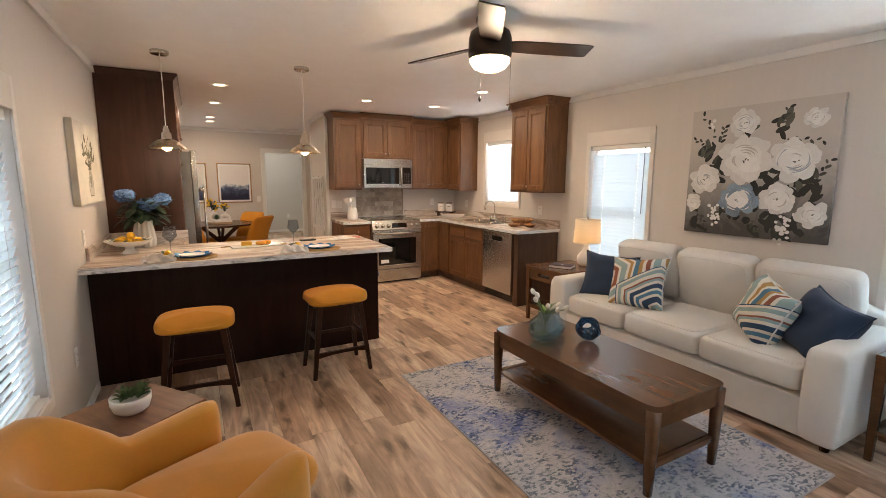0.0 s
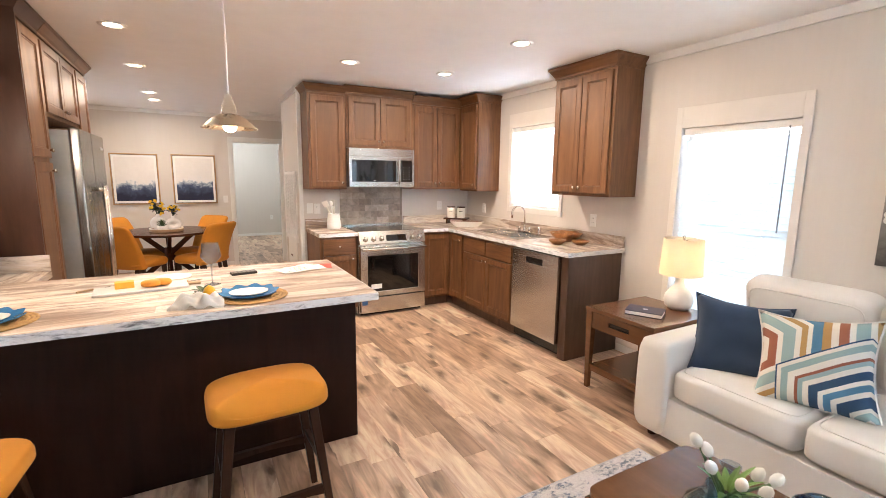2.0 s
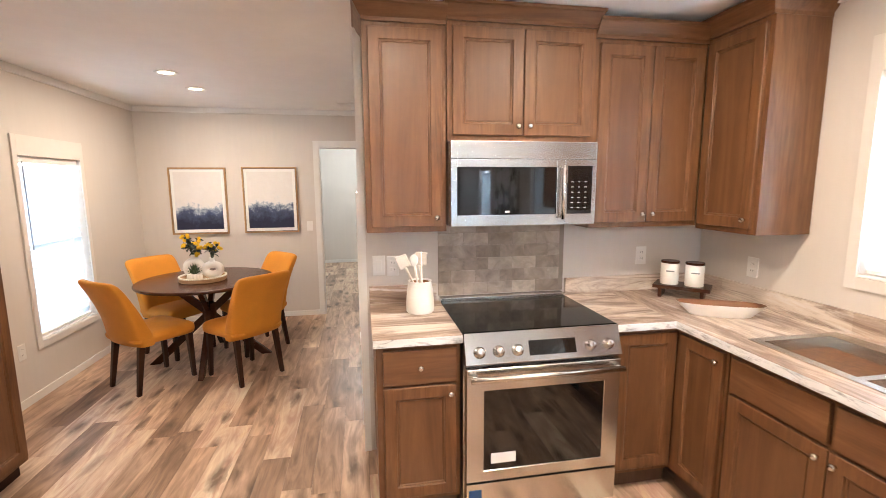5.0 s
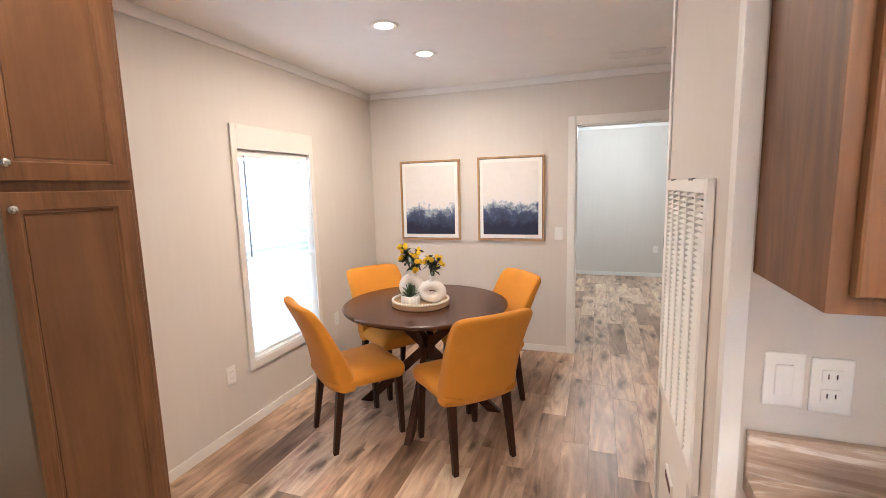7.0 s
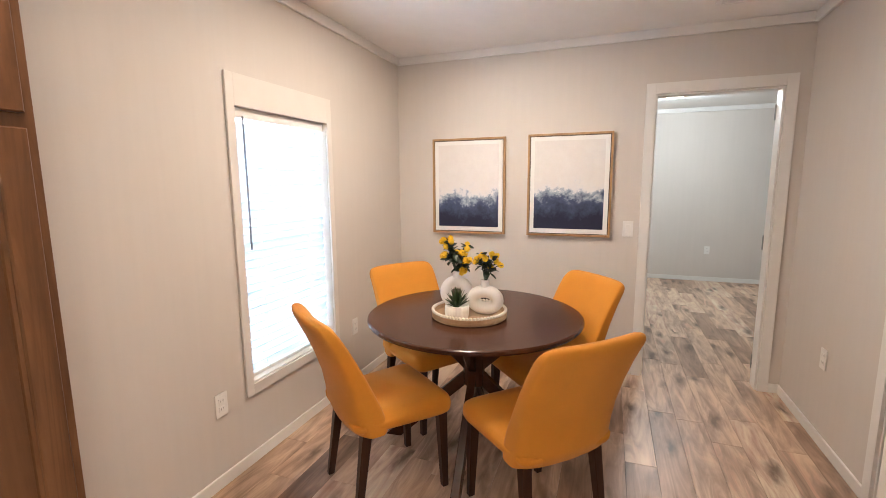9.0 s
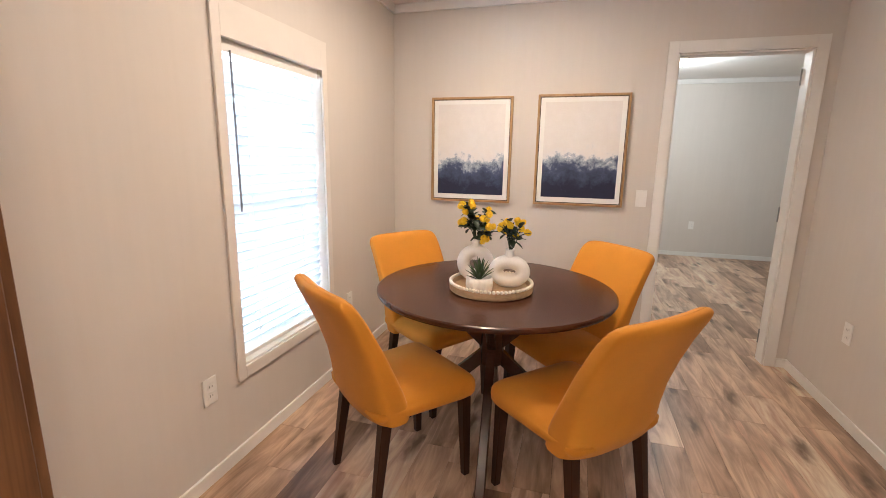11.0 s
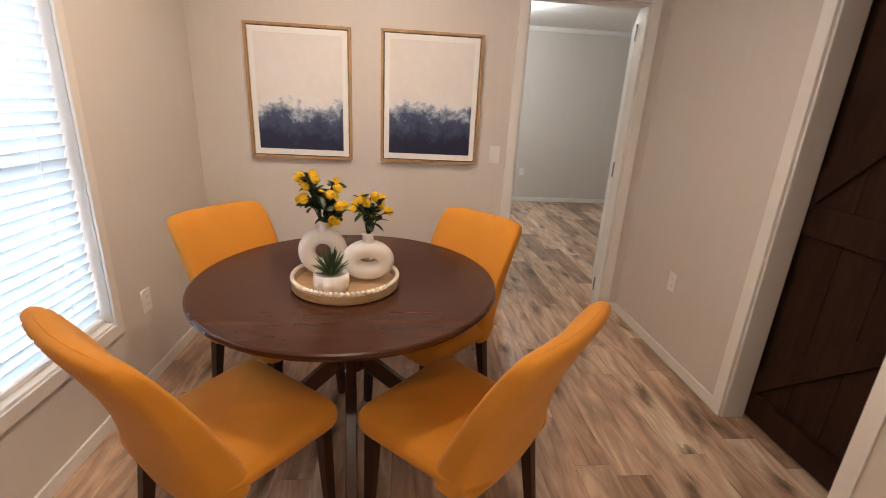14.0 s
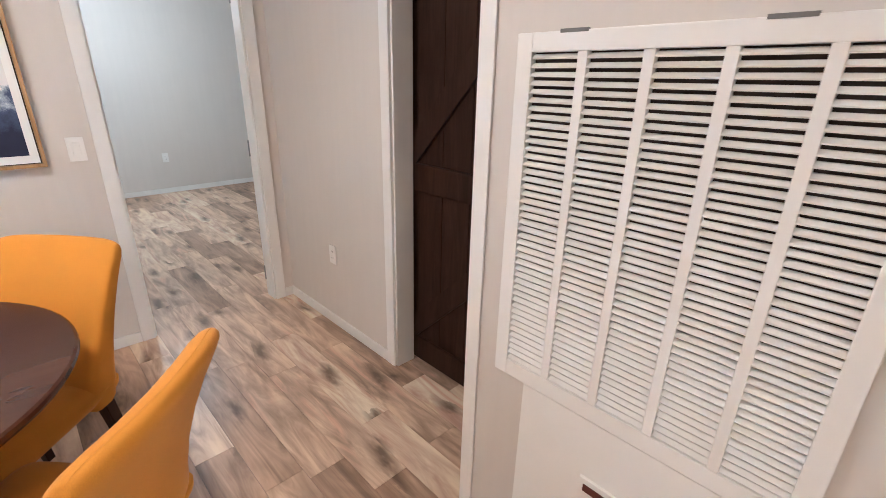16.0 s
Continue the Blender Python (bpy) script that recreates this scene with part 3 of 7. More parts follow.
def upper(m, w, d, z0, z1, doors, zc=2.445, left=0.045, right=0.045, label="stained oak wall cabinet with framed doors"):
    c = thing("wall_cabinet", m, label, "cabinet", "kitchen wall cabinets")
    part("body", boxes((0, w, 0, d, z0, z1), bevel=0.002), OAK, c)
    n, g = len(doors), 0.028
    wide = (w - 0.05 - (n - 1) * 0.006) / n
    for i, hand in enumerate(doors):
        x0 = 0.025 + i * (wide + 0.006)
        kx = x0 + wide - 0.028 if hand == "r" else x0 + 0.028
        door_leaf(c, x0, x0 + wide, z0 + g, z1 - 0.035, (kx, z0 + g + 0.045))
    crown(c, w, d, z1 - 0.01, zc, left, right)
    return c


FU = YR - 0.31
upper(pose(2.455, FU, 0), 0.40, 0.31, 1.35, 2.35, "r", 2.425, 0.045, 0.0)
upper(pose(2.857, FU - 0.012, 0), 0.775, 0.322, 1.80, 2.37, "rl", 2.44, 0.02, 0.02, "stained oak wall cabinet with two doors over the microwave")
upper(pose(3.634, FU, 0), 0.655, 0.31, 1.35, 2.33, "rl", 2.41, 0.0, 0.0)
upper(pose(4.29, FU - 0.002, 0, 0, 0, -90), 0.40, 0.306, 1.335, 2.35, "r", 2.43, 0.0, 0.045, "stained oak wall cabinet in the corner beside the window")
upper(pose(4.29, 5.0, 0, 0, 0, -90), 0.67, 0.308, 1.35, 2.36, "rl", 2.445, 0.045, 0.045, "tall stained oak wall cabinet between the two windows")


def base_unit(m, w, d, fronts, label, toe=0.10):
    c = thing("base_cabinet", m, label, "cabinet", "kitchen base cabinets")
    part("body", boxes((0, w, 0, d, toe, 0.872), bevel=0.002), OAK, c)
    part("toe_kick", boxes((0.0, w, 0.045, 0.06, 0.0, toe)), ENDWOOD, c)
    for kind, x0, x1, z0, z1, k in fronts:
        if kind == "door":
            door_leaf(c, x0, x1, z0, z1, k)
        else:
            drawer_front(c, x0, x1, z0, z1, bool(k))
    return c


FB, XB = YR - 0.61, XR - 0.615
base_unit(pose(2.475, FB, 0), 0.385, 0.608, [("drawer", 0.03, 0.365, 0.69, 0.85, 1), ("door", 0.03, 0.365, 0.13, 0.675, (0.335, 0.635))], "narrow stained oak base cabinet with a drawer over a door")
base_unit(pose(3.632, FB, 0), 0.36, 0.608, [("door", 0.02, 0.34, 0.13, 0.85, None)], "stained oak corner base cabinet with one framed door")
base_unit(pose(XB, FB - 0.002, 0, 0, 0, -90), 0.33, 0.608, [("door", 0.04, 0.315, 0.13, 0.85, (0.285, 0.80))], "narrow stained oak base cabinet in the corner")
base_unit(pose(XB, 6.02, 0, 0, 0, -90), 0.895, 0.608, [("drawer", 0.02, 0.435, 0.70, 0.85, 0), ("drawer", 0.455, 0.875, 0.70, 0.85, 0), ("door", 0.02, 0.442, 0.13, 0.685, (0.415, 0.645)), ("door", 0.448, 0.875, 0.13, 0.685, (0.475, 0.645))], "stained oak sink cabinet with false drawer fronts over two doors")
endp = thing("cabinet_end", Matrix(), "dark stained end cabinet closing the run beside the dishwasher", "cabinet")
part("side_panel", boxes((XB, XR - 0.003, 4.415, 4.425, 0.0, 0.872), bevel=0.002), ENDWOOD, endp)
part("filler", boxes((XB, XR - 0.003, 4.4255, 4.495, 0.0, 0.872), bevel=0.002), ENDWOOD, endp)


def dishwasher():
    d = thing("dishwasher", pose(XB, 5.115, 0, 0, 0, -90), "stainless steel dishwasher with a pocket handle beside the sink", "dishwasher")
    part("tub", boxes((0.004, 0.615, 0.02, 0.58, 0.03, 0.868)), BLACK, d)
    door = part("door", merged(boxes((0.01, 0.61, -0.03, 0.02, 0.12, 0.755), (0.01, 0.61, -0.03, 0.02, 0.81, 0.862), (0.01, 0.20, -0.03, 0.02, 0.755, 0.81), (0.42, 0.61, -0.03, 0.02, 0.755, 0.81), bevel=0.003)), STEEL, d)
    part("handle_recess", boxes((0.20, 0.42, -0.008, 0.02, 0.755, 0.81)), BLACK, door, "black pocket handle")
    part("kick_plate", boxes((0.01, 0.61, 0.04, 0.05, 0.01, 0.115)), BLACK, d)
    return d


dishwasher()


def stove():
    s = thing("range_oven", pose(2.868, 6.30, 0), "stainless steel slide-in electric range with a black glass cooktop", "oven")
    w = 0.758
    part("body", boxes((0, w, 0.03, 0.66, 0.02, 0.895), bevel=0.002), STEEL, s)
    part("cooktop", boxes((-0.004, w + 0.004, 0.02, 0.60, 0.896, 0.918), bevel=0.004), COOKGLASS, s)
    part("rear_trim", boxes((0.0, w, 0.602, 0.665, 0.896, 0.935), bevel=0.003), STEEL, s, "steel strip behind the cooktop")
    bm = bmesh.new()
    rings(bm, [[(0, 0.03, z0), (0, -0.028, z1), (0, -0.03, z1 + 0.004), (0, 0.02, 0.918), (0, 0.04, 0.918)] for z0, z1 in ((0.775, 0.785),)] + [[(w, 0.03, 0.775), (w, -0.028, 0.785), (w, -0.03, 0.789), (w, 0.02, 0.918), (w, 0.04, 0.918)]])
    panel = part("control_panel", bm, STEEL, s)
    n = Vector((0, -0.129, 0.05)).normalized()
    for x in (0.065, 0.155, 0.245, 0.60, 0.69):
        tilt = pose(x, -0.012, 0.838, 69, 0, 0)
        k = part("knob", moved(lathe([(0.002, 0.034), (0.017, 0.034), (0.019, 0.030), (0.021, 0.008), (0.027, 0.006), (0.027, 0.0), (0.002, 0.0)], 20), tilt), NICKEL, panel, "", True)
    part("display", moved(boxes((-0.115, 0.115, -0.034, 0.034, 0.0, 0.004), bevel=0.001), pose(0.415, -0.008, 0.842, 69, 0, 0)), BLACKGLASS, panel)
    bm = bmesh.new()
    rings(bm, [[(0.004 + a, y, 0.215 + b), (w - 0.004 - a, y, 0.215 + b), (w - 0.004 - a, y, 0.765 - c), (0.004 + a, y, 0.765 - c)]
               for a, b, c, y in ((0, 0, 0, 0.03), (0, 0, 0, -0.027), (0.003, 0.003, 0.003, -0.03), (0.078, 0.052, 0.102, -0.03), (0.081, 0.055, 0.105, -0.027), (0.081, 0.055, 0.105, -0.012))])
    door = part("oven_door", bm, STEEL, s)
    part("window", boxes((0.0855, w - 0.0855, -0.024, -0.0125, 0.2705, 0.6595)), BLACKGLASS, door)
    part("sticker", boxes((0.12, 0.24, -0.0255, -0.0245, 0.30, 0.35)), WHITE, door, "white paper sticker")
    bm = bmesh.new()
    tube(bm, [(0.012, -0.075, 0.735), (w - 0.012, -0.075, 0.735)], 0.014, 12)
    for x in (0.035, w - 0.035):
        box(bm, x - 0.014, x + 0.014, -0.075, -0.028, 0.722, 0.748)
    part("handle", bm, NICKEL, door, "", True)
    part("drawer", boxes((0.004, w - 0.004, -0.028, 0.03, 0.045, 0.205), bevel=0.003), STEEL, s)
    part("energy_tag", boxes((0.015, 0.075, -0.0295, -0.0285, 0.13, 0.175)), plain("blue_tag", (0.03, 0.10, 0.26), 0.5), s, "small blue sticker")
    part("plinth", boxes((0.02, w - 0.02, 0.05, 0.6, 0.0, 0.04)), BLACK, s)


stove()


def microwave():
    m = thing("microwave", pose(2.862, 6.575, 1.38), "stainless steel over-the-range microwave with a black glass door", "microwave")
    w, h = 0.758, 0.415
    part("body", boxes((0, w, 0.03, 0.39, 0.0, h), bevel=0.003), STEEL, m)
    part("vent_band", boxes((0.0, w, -0.004, 0.03, h - 0.085, h), bevel=0.003), STEEL, m)
    door = part("door", boxes((0.0, 0.03, -0.004, 0.03, 0, h - 0.088), (0.545, 0.59, -0.004, 0.03, 0, h - 0.088), (0.03, 0.545, -0.004, 0.03, h - 0.125, h - 0.088), (0.03, 0.545, -0.004, 0.03, 0, 0.055), bevel=0.002), STEEL, m)
    part("window", boxes((0.028, 0.547, 0.0, 0.02, 0.052, h - 0.122)), BLACKGLASS, door)
    bm = bmesh.new()
    tube(bm, [(0.568, -0.038, 0.03), (0.568, -0.040, h / 2 - 0.04), (0.568, -0.038, h - 0.115)], 0.010, 10)
    for z in (0.045, h - 0.13):
        box(bm, 0.560, 0.576, -0.038, -0.002, z - 0.008, z + 0.008)
    part("handle", bm, NICKEL, door, "", True)
    pad = part("keypad", boxes((0.592, w, -0.004, 0.03, 0.0, h - 0.088), bevel=0.002), STEEL, m)
    part("display", boxes((0.602, w - 0.022, -0.0065, 0.0, 0.055, h - 0.118), bevel=0.001), BLACKGLASS, pad)
    keys = bmesh.new()
    for r in range(6):
        for c in range(3):
            x, z = 0.622 + c * 0.036, 0.085 + r * 0.026
            box(keys, x, x + 0.012, -0.0072, -0.0066, z, z + 0.003)
    part("key_marks", keys, plain("pale_print", (0.55, 0.55, 0.55), 0.6), pad, "pale printed key marks")
    part("badge", boxes((0.275, 0.30, -0.0015, 0.0, 0.065, 0.075)), plain("silver_print", (0.5, 0.5, 0.5), 0.4), door)


microwave()

# ---- worktops ----
XC, YC = XB - 0.035, FB - 0.035
top = thing("worktop", Matrix(), "bleached board-print laminate worktop with a low backsplash", "worktop")
part("slab", boxes((2.462, 2.864, YC, YR - 0.003, 0.874, 0.914), bevel=0.004), TOP_X, top)
part("slab", boxes((3.630, XC, YC, YR - 0.003, 0.874, 0.914), bevel=0.004), TOP_X, top)
SX0, SX1, SY0, SY1 = 4.08, 4.50, 5.20, 6.00
part("slab", merged(boxes((XC, SX0, 4.392, YR - 0.003, 0.874, 0.914), bevel=0.004), boxes((SX1, XR - 0.003, 4.392, YR - 0.003, 0.874, 0.914)),
                    boxes((SX0, SX1, 4.392, SY0, 0.874, 0.914)), boxes((SX0, SX1, SY1, YR - 0.003, 0.874, 0.914))), TOP_Y, top)
part("backsplash", boxes((2.462, 2.850, YR - 0.021, YR - 0.003, 0.915, 1.012), bevel=0.003), TOP_X, top)
part("backsplash", boxes((3.655, XR - 0.022, YR - 0.021, YR - 0.003, 0.915, 1.012), bevel=0.003), TOP_X, top)
part("backsplash", boxes((XR - 0.021, XR - 0.003, 4.392, YR - 0.022, 0.915, 1.012), bevel=0.003), TOP_Y, top)


def bleached_edge():
    """White-washed board edge with dark weathered smudges along it."""
    m, nt, b = shader("bleached_edge")
    smudge = noisy(nt, coords(nt, (0.35, 0.35, 1.6), world_space=True, shift=False), 26.0, 6.0, 0.7, 1.0)
    nt.links.new(ramp(nt, smudge, ((0.30, (0.10, 0.105, 0.12)), (0.42, (0.50, 0.51, 0.53)), (0.52, (0.74, 0.745, 0.755)))), b.inputs["Base Color"])
    b.inputs["Roughness"].default_value = 0.4
    return m


EDGE = bleached_edge()
part("edge_band", boxes((2.462, 2.864, YC - 0.003, YC - 0.0005, 0.876, 0.912)), EDGE, top, "pale bleached edge band")
part("edge_band", boxes((3.630, XC - 0.003, YC - 0.003, YC - 0.0005, 0.876, 0.912)), EDGE, top, "pale bleached edge band")
part("edge_band", boxes((XC - 0.003, XC - 0.0005, 4.389, YC - 0.003, 0.876, 0.912), (XC - 0.0005, XR - 0.004, 4.389, 4.3915, 0.876, 0.912)), EDGE, top, "pale bleached edge band")


def sink():
    s = thing("kitchen_sink", pose((SX0 + SX1) / 2, (SY0 + SY1) / 2, 0.914), "double-bowl stainless steel drop-in sink in the worktop", "sink")
    hx, hy = (SX1 - SX0) / 2, (SY1 - SY0) / 2
    for y0, y1 in ((-hy + 0.02, -0.015), (0.015, hy - 0.02)):
        bm = bmesh.new()
        x0, x1 = -hx + 0.02, hx - 0.06
        a = [(x0, y0, 0.004), (x1, y0, 0.004), (x1, y1, 0.004), (x0, y1, 0.004)]
        b = [(x0 + 0.02, y0 + 0.02, -0.16), (x1 - 0.02, y0 + 0.02, -0.16), (x1 - 0.02, y1 - 0.02, -0.16), (x0 + 0.02, y1 - 0.02, -0.16)]
        rings(bm, [b, a], cap=False)
        bm.faces.new([bm.verts.new(p) for p in b])
        part("bowl", bm, STEEL, s)
    bm = bmesh.new()
    for d in ((-hx - 0.02, -hx + 0.02, -hy - 0.02, hy + 0.02), (hx - 0.06, hx + 0.02, -hy - 0.02, hy + 0.02), (-hx + 0.02, hx - 0.06, -hy - 0.02, -hy + 0.02), (-hx + 0.02, hx - 0.06, hy - 0.02, hy + 0.02), (-hx + 0.02, hx - 0.06, -0.015, 0.015)):
        box(bm, *d, 0.001, 0.006)
    part("rim", bm, STEEL, s)
    f = thing("tap", pose(SX1 - 0.02, 5.60, 0.920), "chrome high-arc kitchen tap with two lever handles", "tap")
    part("deck_plate", moved(puff(0.024, 0.11, 0.008), Matrix()), CHROME, f, "", True)
    bm = bmesh.new()
    tube(bm, [(0, 0, 0.012), (0, 0, 0.20)] + [(-0.085 + 0.085 * math.cos(a), 0, 0.20 + 0.085 * math.sin(a)) for a in [math.pi * k / 10 for k in range(1, 11)]] + [(-0.17, 0, 0.16)], 0.010, 12)
    part("spout", bm, CHROME, f, "", True)
    for y in (-0.085, 0.085):
        bm = merged(lathe([(0.002, 0.012), (0.018, 0.012), (0.016, 0.05), (0.010, 0.06), (0.002, 0.062)], 16), boxes((-0.05, 0.008, -0.006, 0.006, 0.048, 0.060), bevel=0.003))
        part("lever", moved(bm, pose(0, y, 0)), CHROME, f, "", True)
    sp = single("side_spray", lathe([(0.002, 0.006), (0.018, 0.006), (0.016, 0.02), (0.012, 0.035), (0.015, 0.06), (0.008, 0.085), (0.002, 0.088)], 16), CHROME, pose(SX1 - 0.02, 5.36, 0.915), "chrome side sprayer beside the sink", "tap", smooth=True)


sink()

# ---- peninsula ----
pen = thing("peninsula", Matrix(), "dark-panelled breakfast peninsula with a bleached board-print laminate top", "counter")
part("front_panel", boxes((0.003, 2.148, 4.165, 4.185, 0.0, 0.872), bevel=0.002), PANEL, pen)
part("end_panel", boxes((2.128, 2.148, 4.187, 4.86, 0.0, 0.872), bevel=0.002), PANEL, pen)
part("body", boxes((0.003, 2.126, 4.187, 4.85, 0.08, 0.872)), OAK, pen)
part("top", merged(boxes((0.003, 2.185, 3.905, 4.92, 0.874, 0.914), bevel=0.005)), TOP_X, pen)
part("edge_band", boxes((0.004, 2.188, 3.902, 3.9045, 0.876, 0.912), (2.1855, 2.188, 3.9045, 4.92, 0.876, 0.912)), EDGE, pen, "pale bleached edge band")
side = thing("side_counter", Matrix(), "short laminate counter on a dark cabinet against the wall", "counter")
part("body", boxes((0.003, 0.58, 4.925, 5.235, 0.0, 0.872)), PANEL, side)
part("top", boxes((0.003, 0.62, 4.923, 5.235, 0.874, 0.914), bevel=0.003), TOP_Y, side)
part("backsplash", boxes((0.003, 0.62, 5.217, 5.235, 0.915, 1.01), bevel=0.003), TOP_X, side)
part("backsplash", boxes((0.003, 0.021, 4.20, 5.215, 0.915, 1.01), bevel=0.003), TOP_Y, side)


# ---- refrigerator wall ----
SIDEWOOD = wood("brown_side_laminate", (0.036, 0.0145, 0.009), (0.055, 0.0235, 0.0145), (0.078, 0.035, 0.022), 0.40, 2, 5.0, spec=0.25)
FRIDGE_STEEL = plain("dark_brushed_steel", (0.26, 0.247, 0.222), 0.24, 1.0, 0.06, 3.0, 0.04, 400)
def pantry(y0, w, side_near, hand):
    c = thing("pantry_cabinet", pose(0.575, y0, 0, 0, 0, 90), "tall stained oak pantry cabinet beside the refrigerator", "cabinet", "pantries")
    part("body", boxes((0, w, 0, 0.572, 0.09, 2.36), bevel=0.002), OAK, c)
    part("toe_kick", boxes((0.0, w, 0.05, 0.065, 0, 0.09)), PANEL, c)
    if side_near:
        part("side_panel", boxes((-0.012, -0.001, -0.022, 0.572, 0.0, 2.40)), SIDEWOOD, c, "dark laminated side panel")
    k = 0.055 if hand == "l" else w - 0.055
    door_leaf(c, 0.025, w - 0.025, 1.585, 2.33, (k, 1.635))
    door_leaf(c, 0.025, w - 0.025, 0.12, 1.555, (k, 1.505))
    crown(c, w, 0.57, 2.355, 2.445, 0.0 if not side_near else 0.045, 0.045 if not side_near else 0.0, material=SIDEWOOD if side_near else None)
    return c


pantry(5.255, 0.43, True, "r")
pantry(6.655, 0.44, False, "l")
over = thing("fridge_cabinet", pose(0.575, 5.69, 0, 0, 0, 90), "stained oak cabinet with two doors above the refrigerator", "cabinet")
part("body", boxes((0, 0.96, 0, 0.572, 1.86, 2.36), bevel=0.002), OAK, over)
door_leaf(over, 0.02, 0.477, 1.885, 2.33, (0.445, 1.93))
door_leaf(over, 0.483, 0.94, 1.885, 2.33, (0.515, 1.93))
crown(over, 0.96, 0.57, 2.355, 2.445, 0.0, 0.0)


def fridge():
    f = thing("refrigerator", pose(0.74, 5.715, 0, 0, 0, 90), "stainless steel refrigerator with bar handles and a printed leaflet", "refrigerator")
    part("body", boxes((0.004, 0.906, 0.06, 0.70, 0.03, 1.775), bevel=0.004), plain("fridge_side", (0.25, 0.245, 0.24), 0.45), f)
    for x0, x1, hx in ((0.002, 0.400, 0.355), (0.406, 0.908, 0.452)):
        d = part("door", boxes((x0, x1, 0.0, 0.058, 0.06, 1.79), bevel=0.012), FRIDGE_STEEL, f)
        bm = bmesh.new()
        tube(bm, [(hx, -0.055, 0.55), (hx, -0.058, 0.95), (hx, -0.055, 1.40)], 0.013, 10)
        for z in (0.58, 1.37):
            box(bm, hx - 0.012, hx + 0.012, -0.05, 0.0, z - 0.015, z + 0.015)
        part("handle", bm, NICKEL, d, "", True)
        if x0 > 0.2:
            leaf = part("leaflet", boxes((0.64, 0.86, -0.003, -0.001, 1.21, 1.38)), plain("navy_print", (0.02, 0.035, 0.08), 0.35), d, "navy printed leaflet with picture blocks")
    for x0, x1, z0, z1 in ((0.66, 0.74, 1.345, 1.352), (0.66, 0.71, 1.33, 1.336), (0.80, 0.85, 1.365, 1.37)):
        part("print_bar", boxes((x0, x1, -0.0045, -0.0035, z0, z1)), WHITE, f, "pale bar of print")
    part("picture_print", boxes((0.655, 0.79, -0.0045, -0.0035, 1.235, 1.30)), plain("teal_print", (0.06, 0.25, 0.30), 0.4, vary=0.6, scale=30), f, "small teal and pink picture")
    for x0, x1, z0, z1, c in ((0.665, 0.70, 1.255, 1.285, (0.55, 0.16, 0.10)), (0.74, 0.78, 1.25, 1.29, (0.30, 0.50, 0.42)), (0.80, 0.85, 1.32, 1.355, (0.50, 0.27, 0.08)), (0.815, 0.84, 1.24, 1.30, (0.05, 0.16, 0.22))):
        part("picture_patch", boxes((x0, x1, -0.0052, -0.0046, z0, z1), bevel=0.0002), plain("leaflet_print", c, 0.4, vary=0.5, scale=60), f, "small printed picture patch")
    part("badge", boxes((0.75, 0.82, -0.0035, -0.0005, 1.68, 1.70)), plain("badge_silver", (0.7, 0.7, 0.7), 0.3, 0.8), f, "plain silver badge")
    part("kick_grille", boxes((0.02, 0.89, 0.04, 0.06, 0.0, 0.05)), BLACK, f)


fridge()

# ---- dining corner ----
TABLE = (1.04, 8.718)


def dining_table():
    t = thing("dining_table", pose(*TABLE, 0), "round espresso wood dining table on a crossed-beam pedestal", "table")
    part("tabletop", lathe([(0.002, 0.724), (0.535, 0.724), (0.556, 0.732), (0.562, 0.742), (0.560, 0.752), (0.553, 0.756), (0.002, 0.756)], 72), ESPRESSO, t)
    part("apron_plate", lathe([(0.002, 0.690), (0.26, 0.690), (0.26, 0.7235), (0.002, 0.7235)], 32), ESPRESSO, t)
    for a in (-84, 6, 96, 186):
        ca, sa = math.cos(radians(a)), math.sin(radians(a))
        side = Vector((-sa, ca, 0)) * 0.021
        out = Vector((ca, sa, 0))
        foot, head = out * 0.47, -out * 0.27 + Vector((0, 0, 0.69))
        loops = []
        for p in (foot, head):
            loops.append([p - out * 0.045 - side, p + out * 0.045 - side, p + out * 0.045 + side, p - out * 0.045 + side])
        bm = bmesh.new()
        rings(bm, loops)
        bmesh.ops.bevel(bm, geom=list(bm.edges), offset=0.004, segments=1, affect="EDGES")
        part("leg", bm, ESPRESSO, t)
    part("hub", lathe([(0.002, 0.36), (0.055, 0.36), (0.058, 0.40), (0.058, 0.50), (0.05, 0.53), (0.002, 0.53)], 16), ESPRESSO, t)


dining_table()


def chair_leg(x, y, dx, dy, top=0.385, r0=0.022, r1=0.015):
    bm = bmesh.new()
    loops = []
    for z, r in ((0.0, r1), (top, r0)):
        k = 1 - z / top
        cx, cy = x + dx * k, y + dy * k
        loops.append([(cx - r, cy - r, z), (cx + r, cy - r, z), (cx + r, cy + r, z), (cx - r, cy + r, z)])
    rings(bm, loops)
    bmesh.ops.bevel(bm, geom=list(bm.edges), offset=0.003, segments=1, affect="EDGES")
    return bm


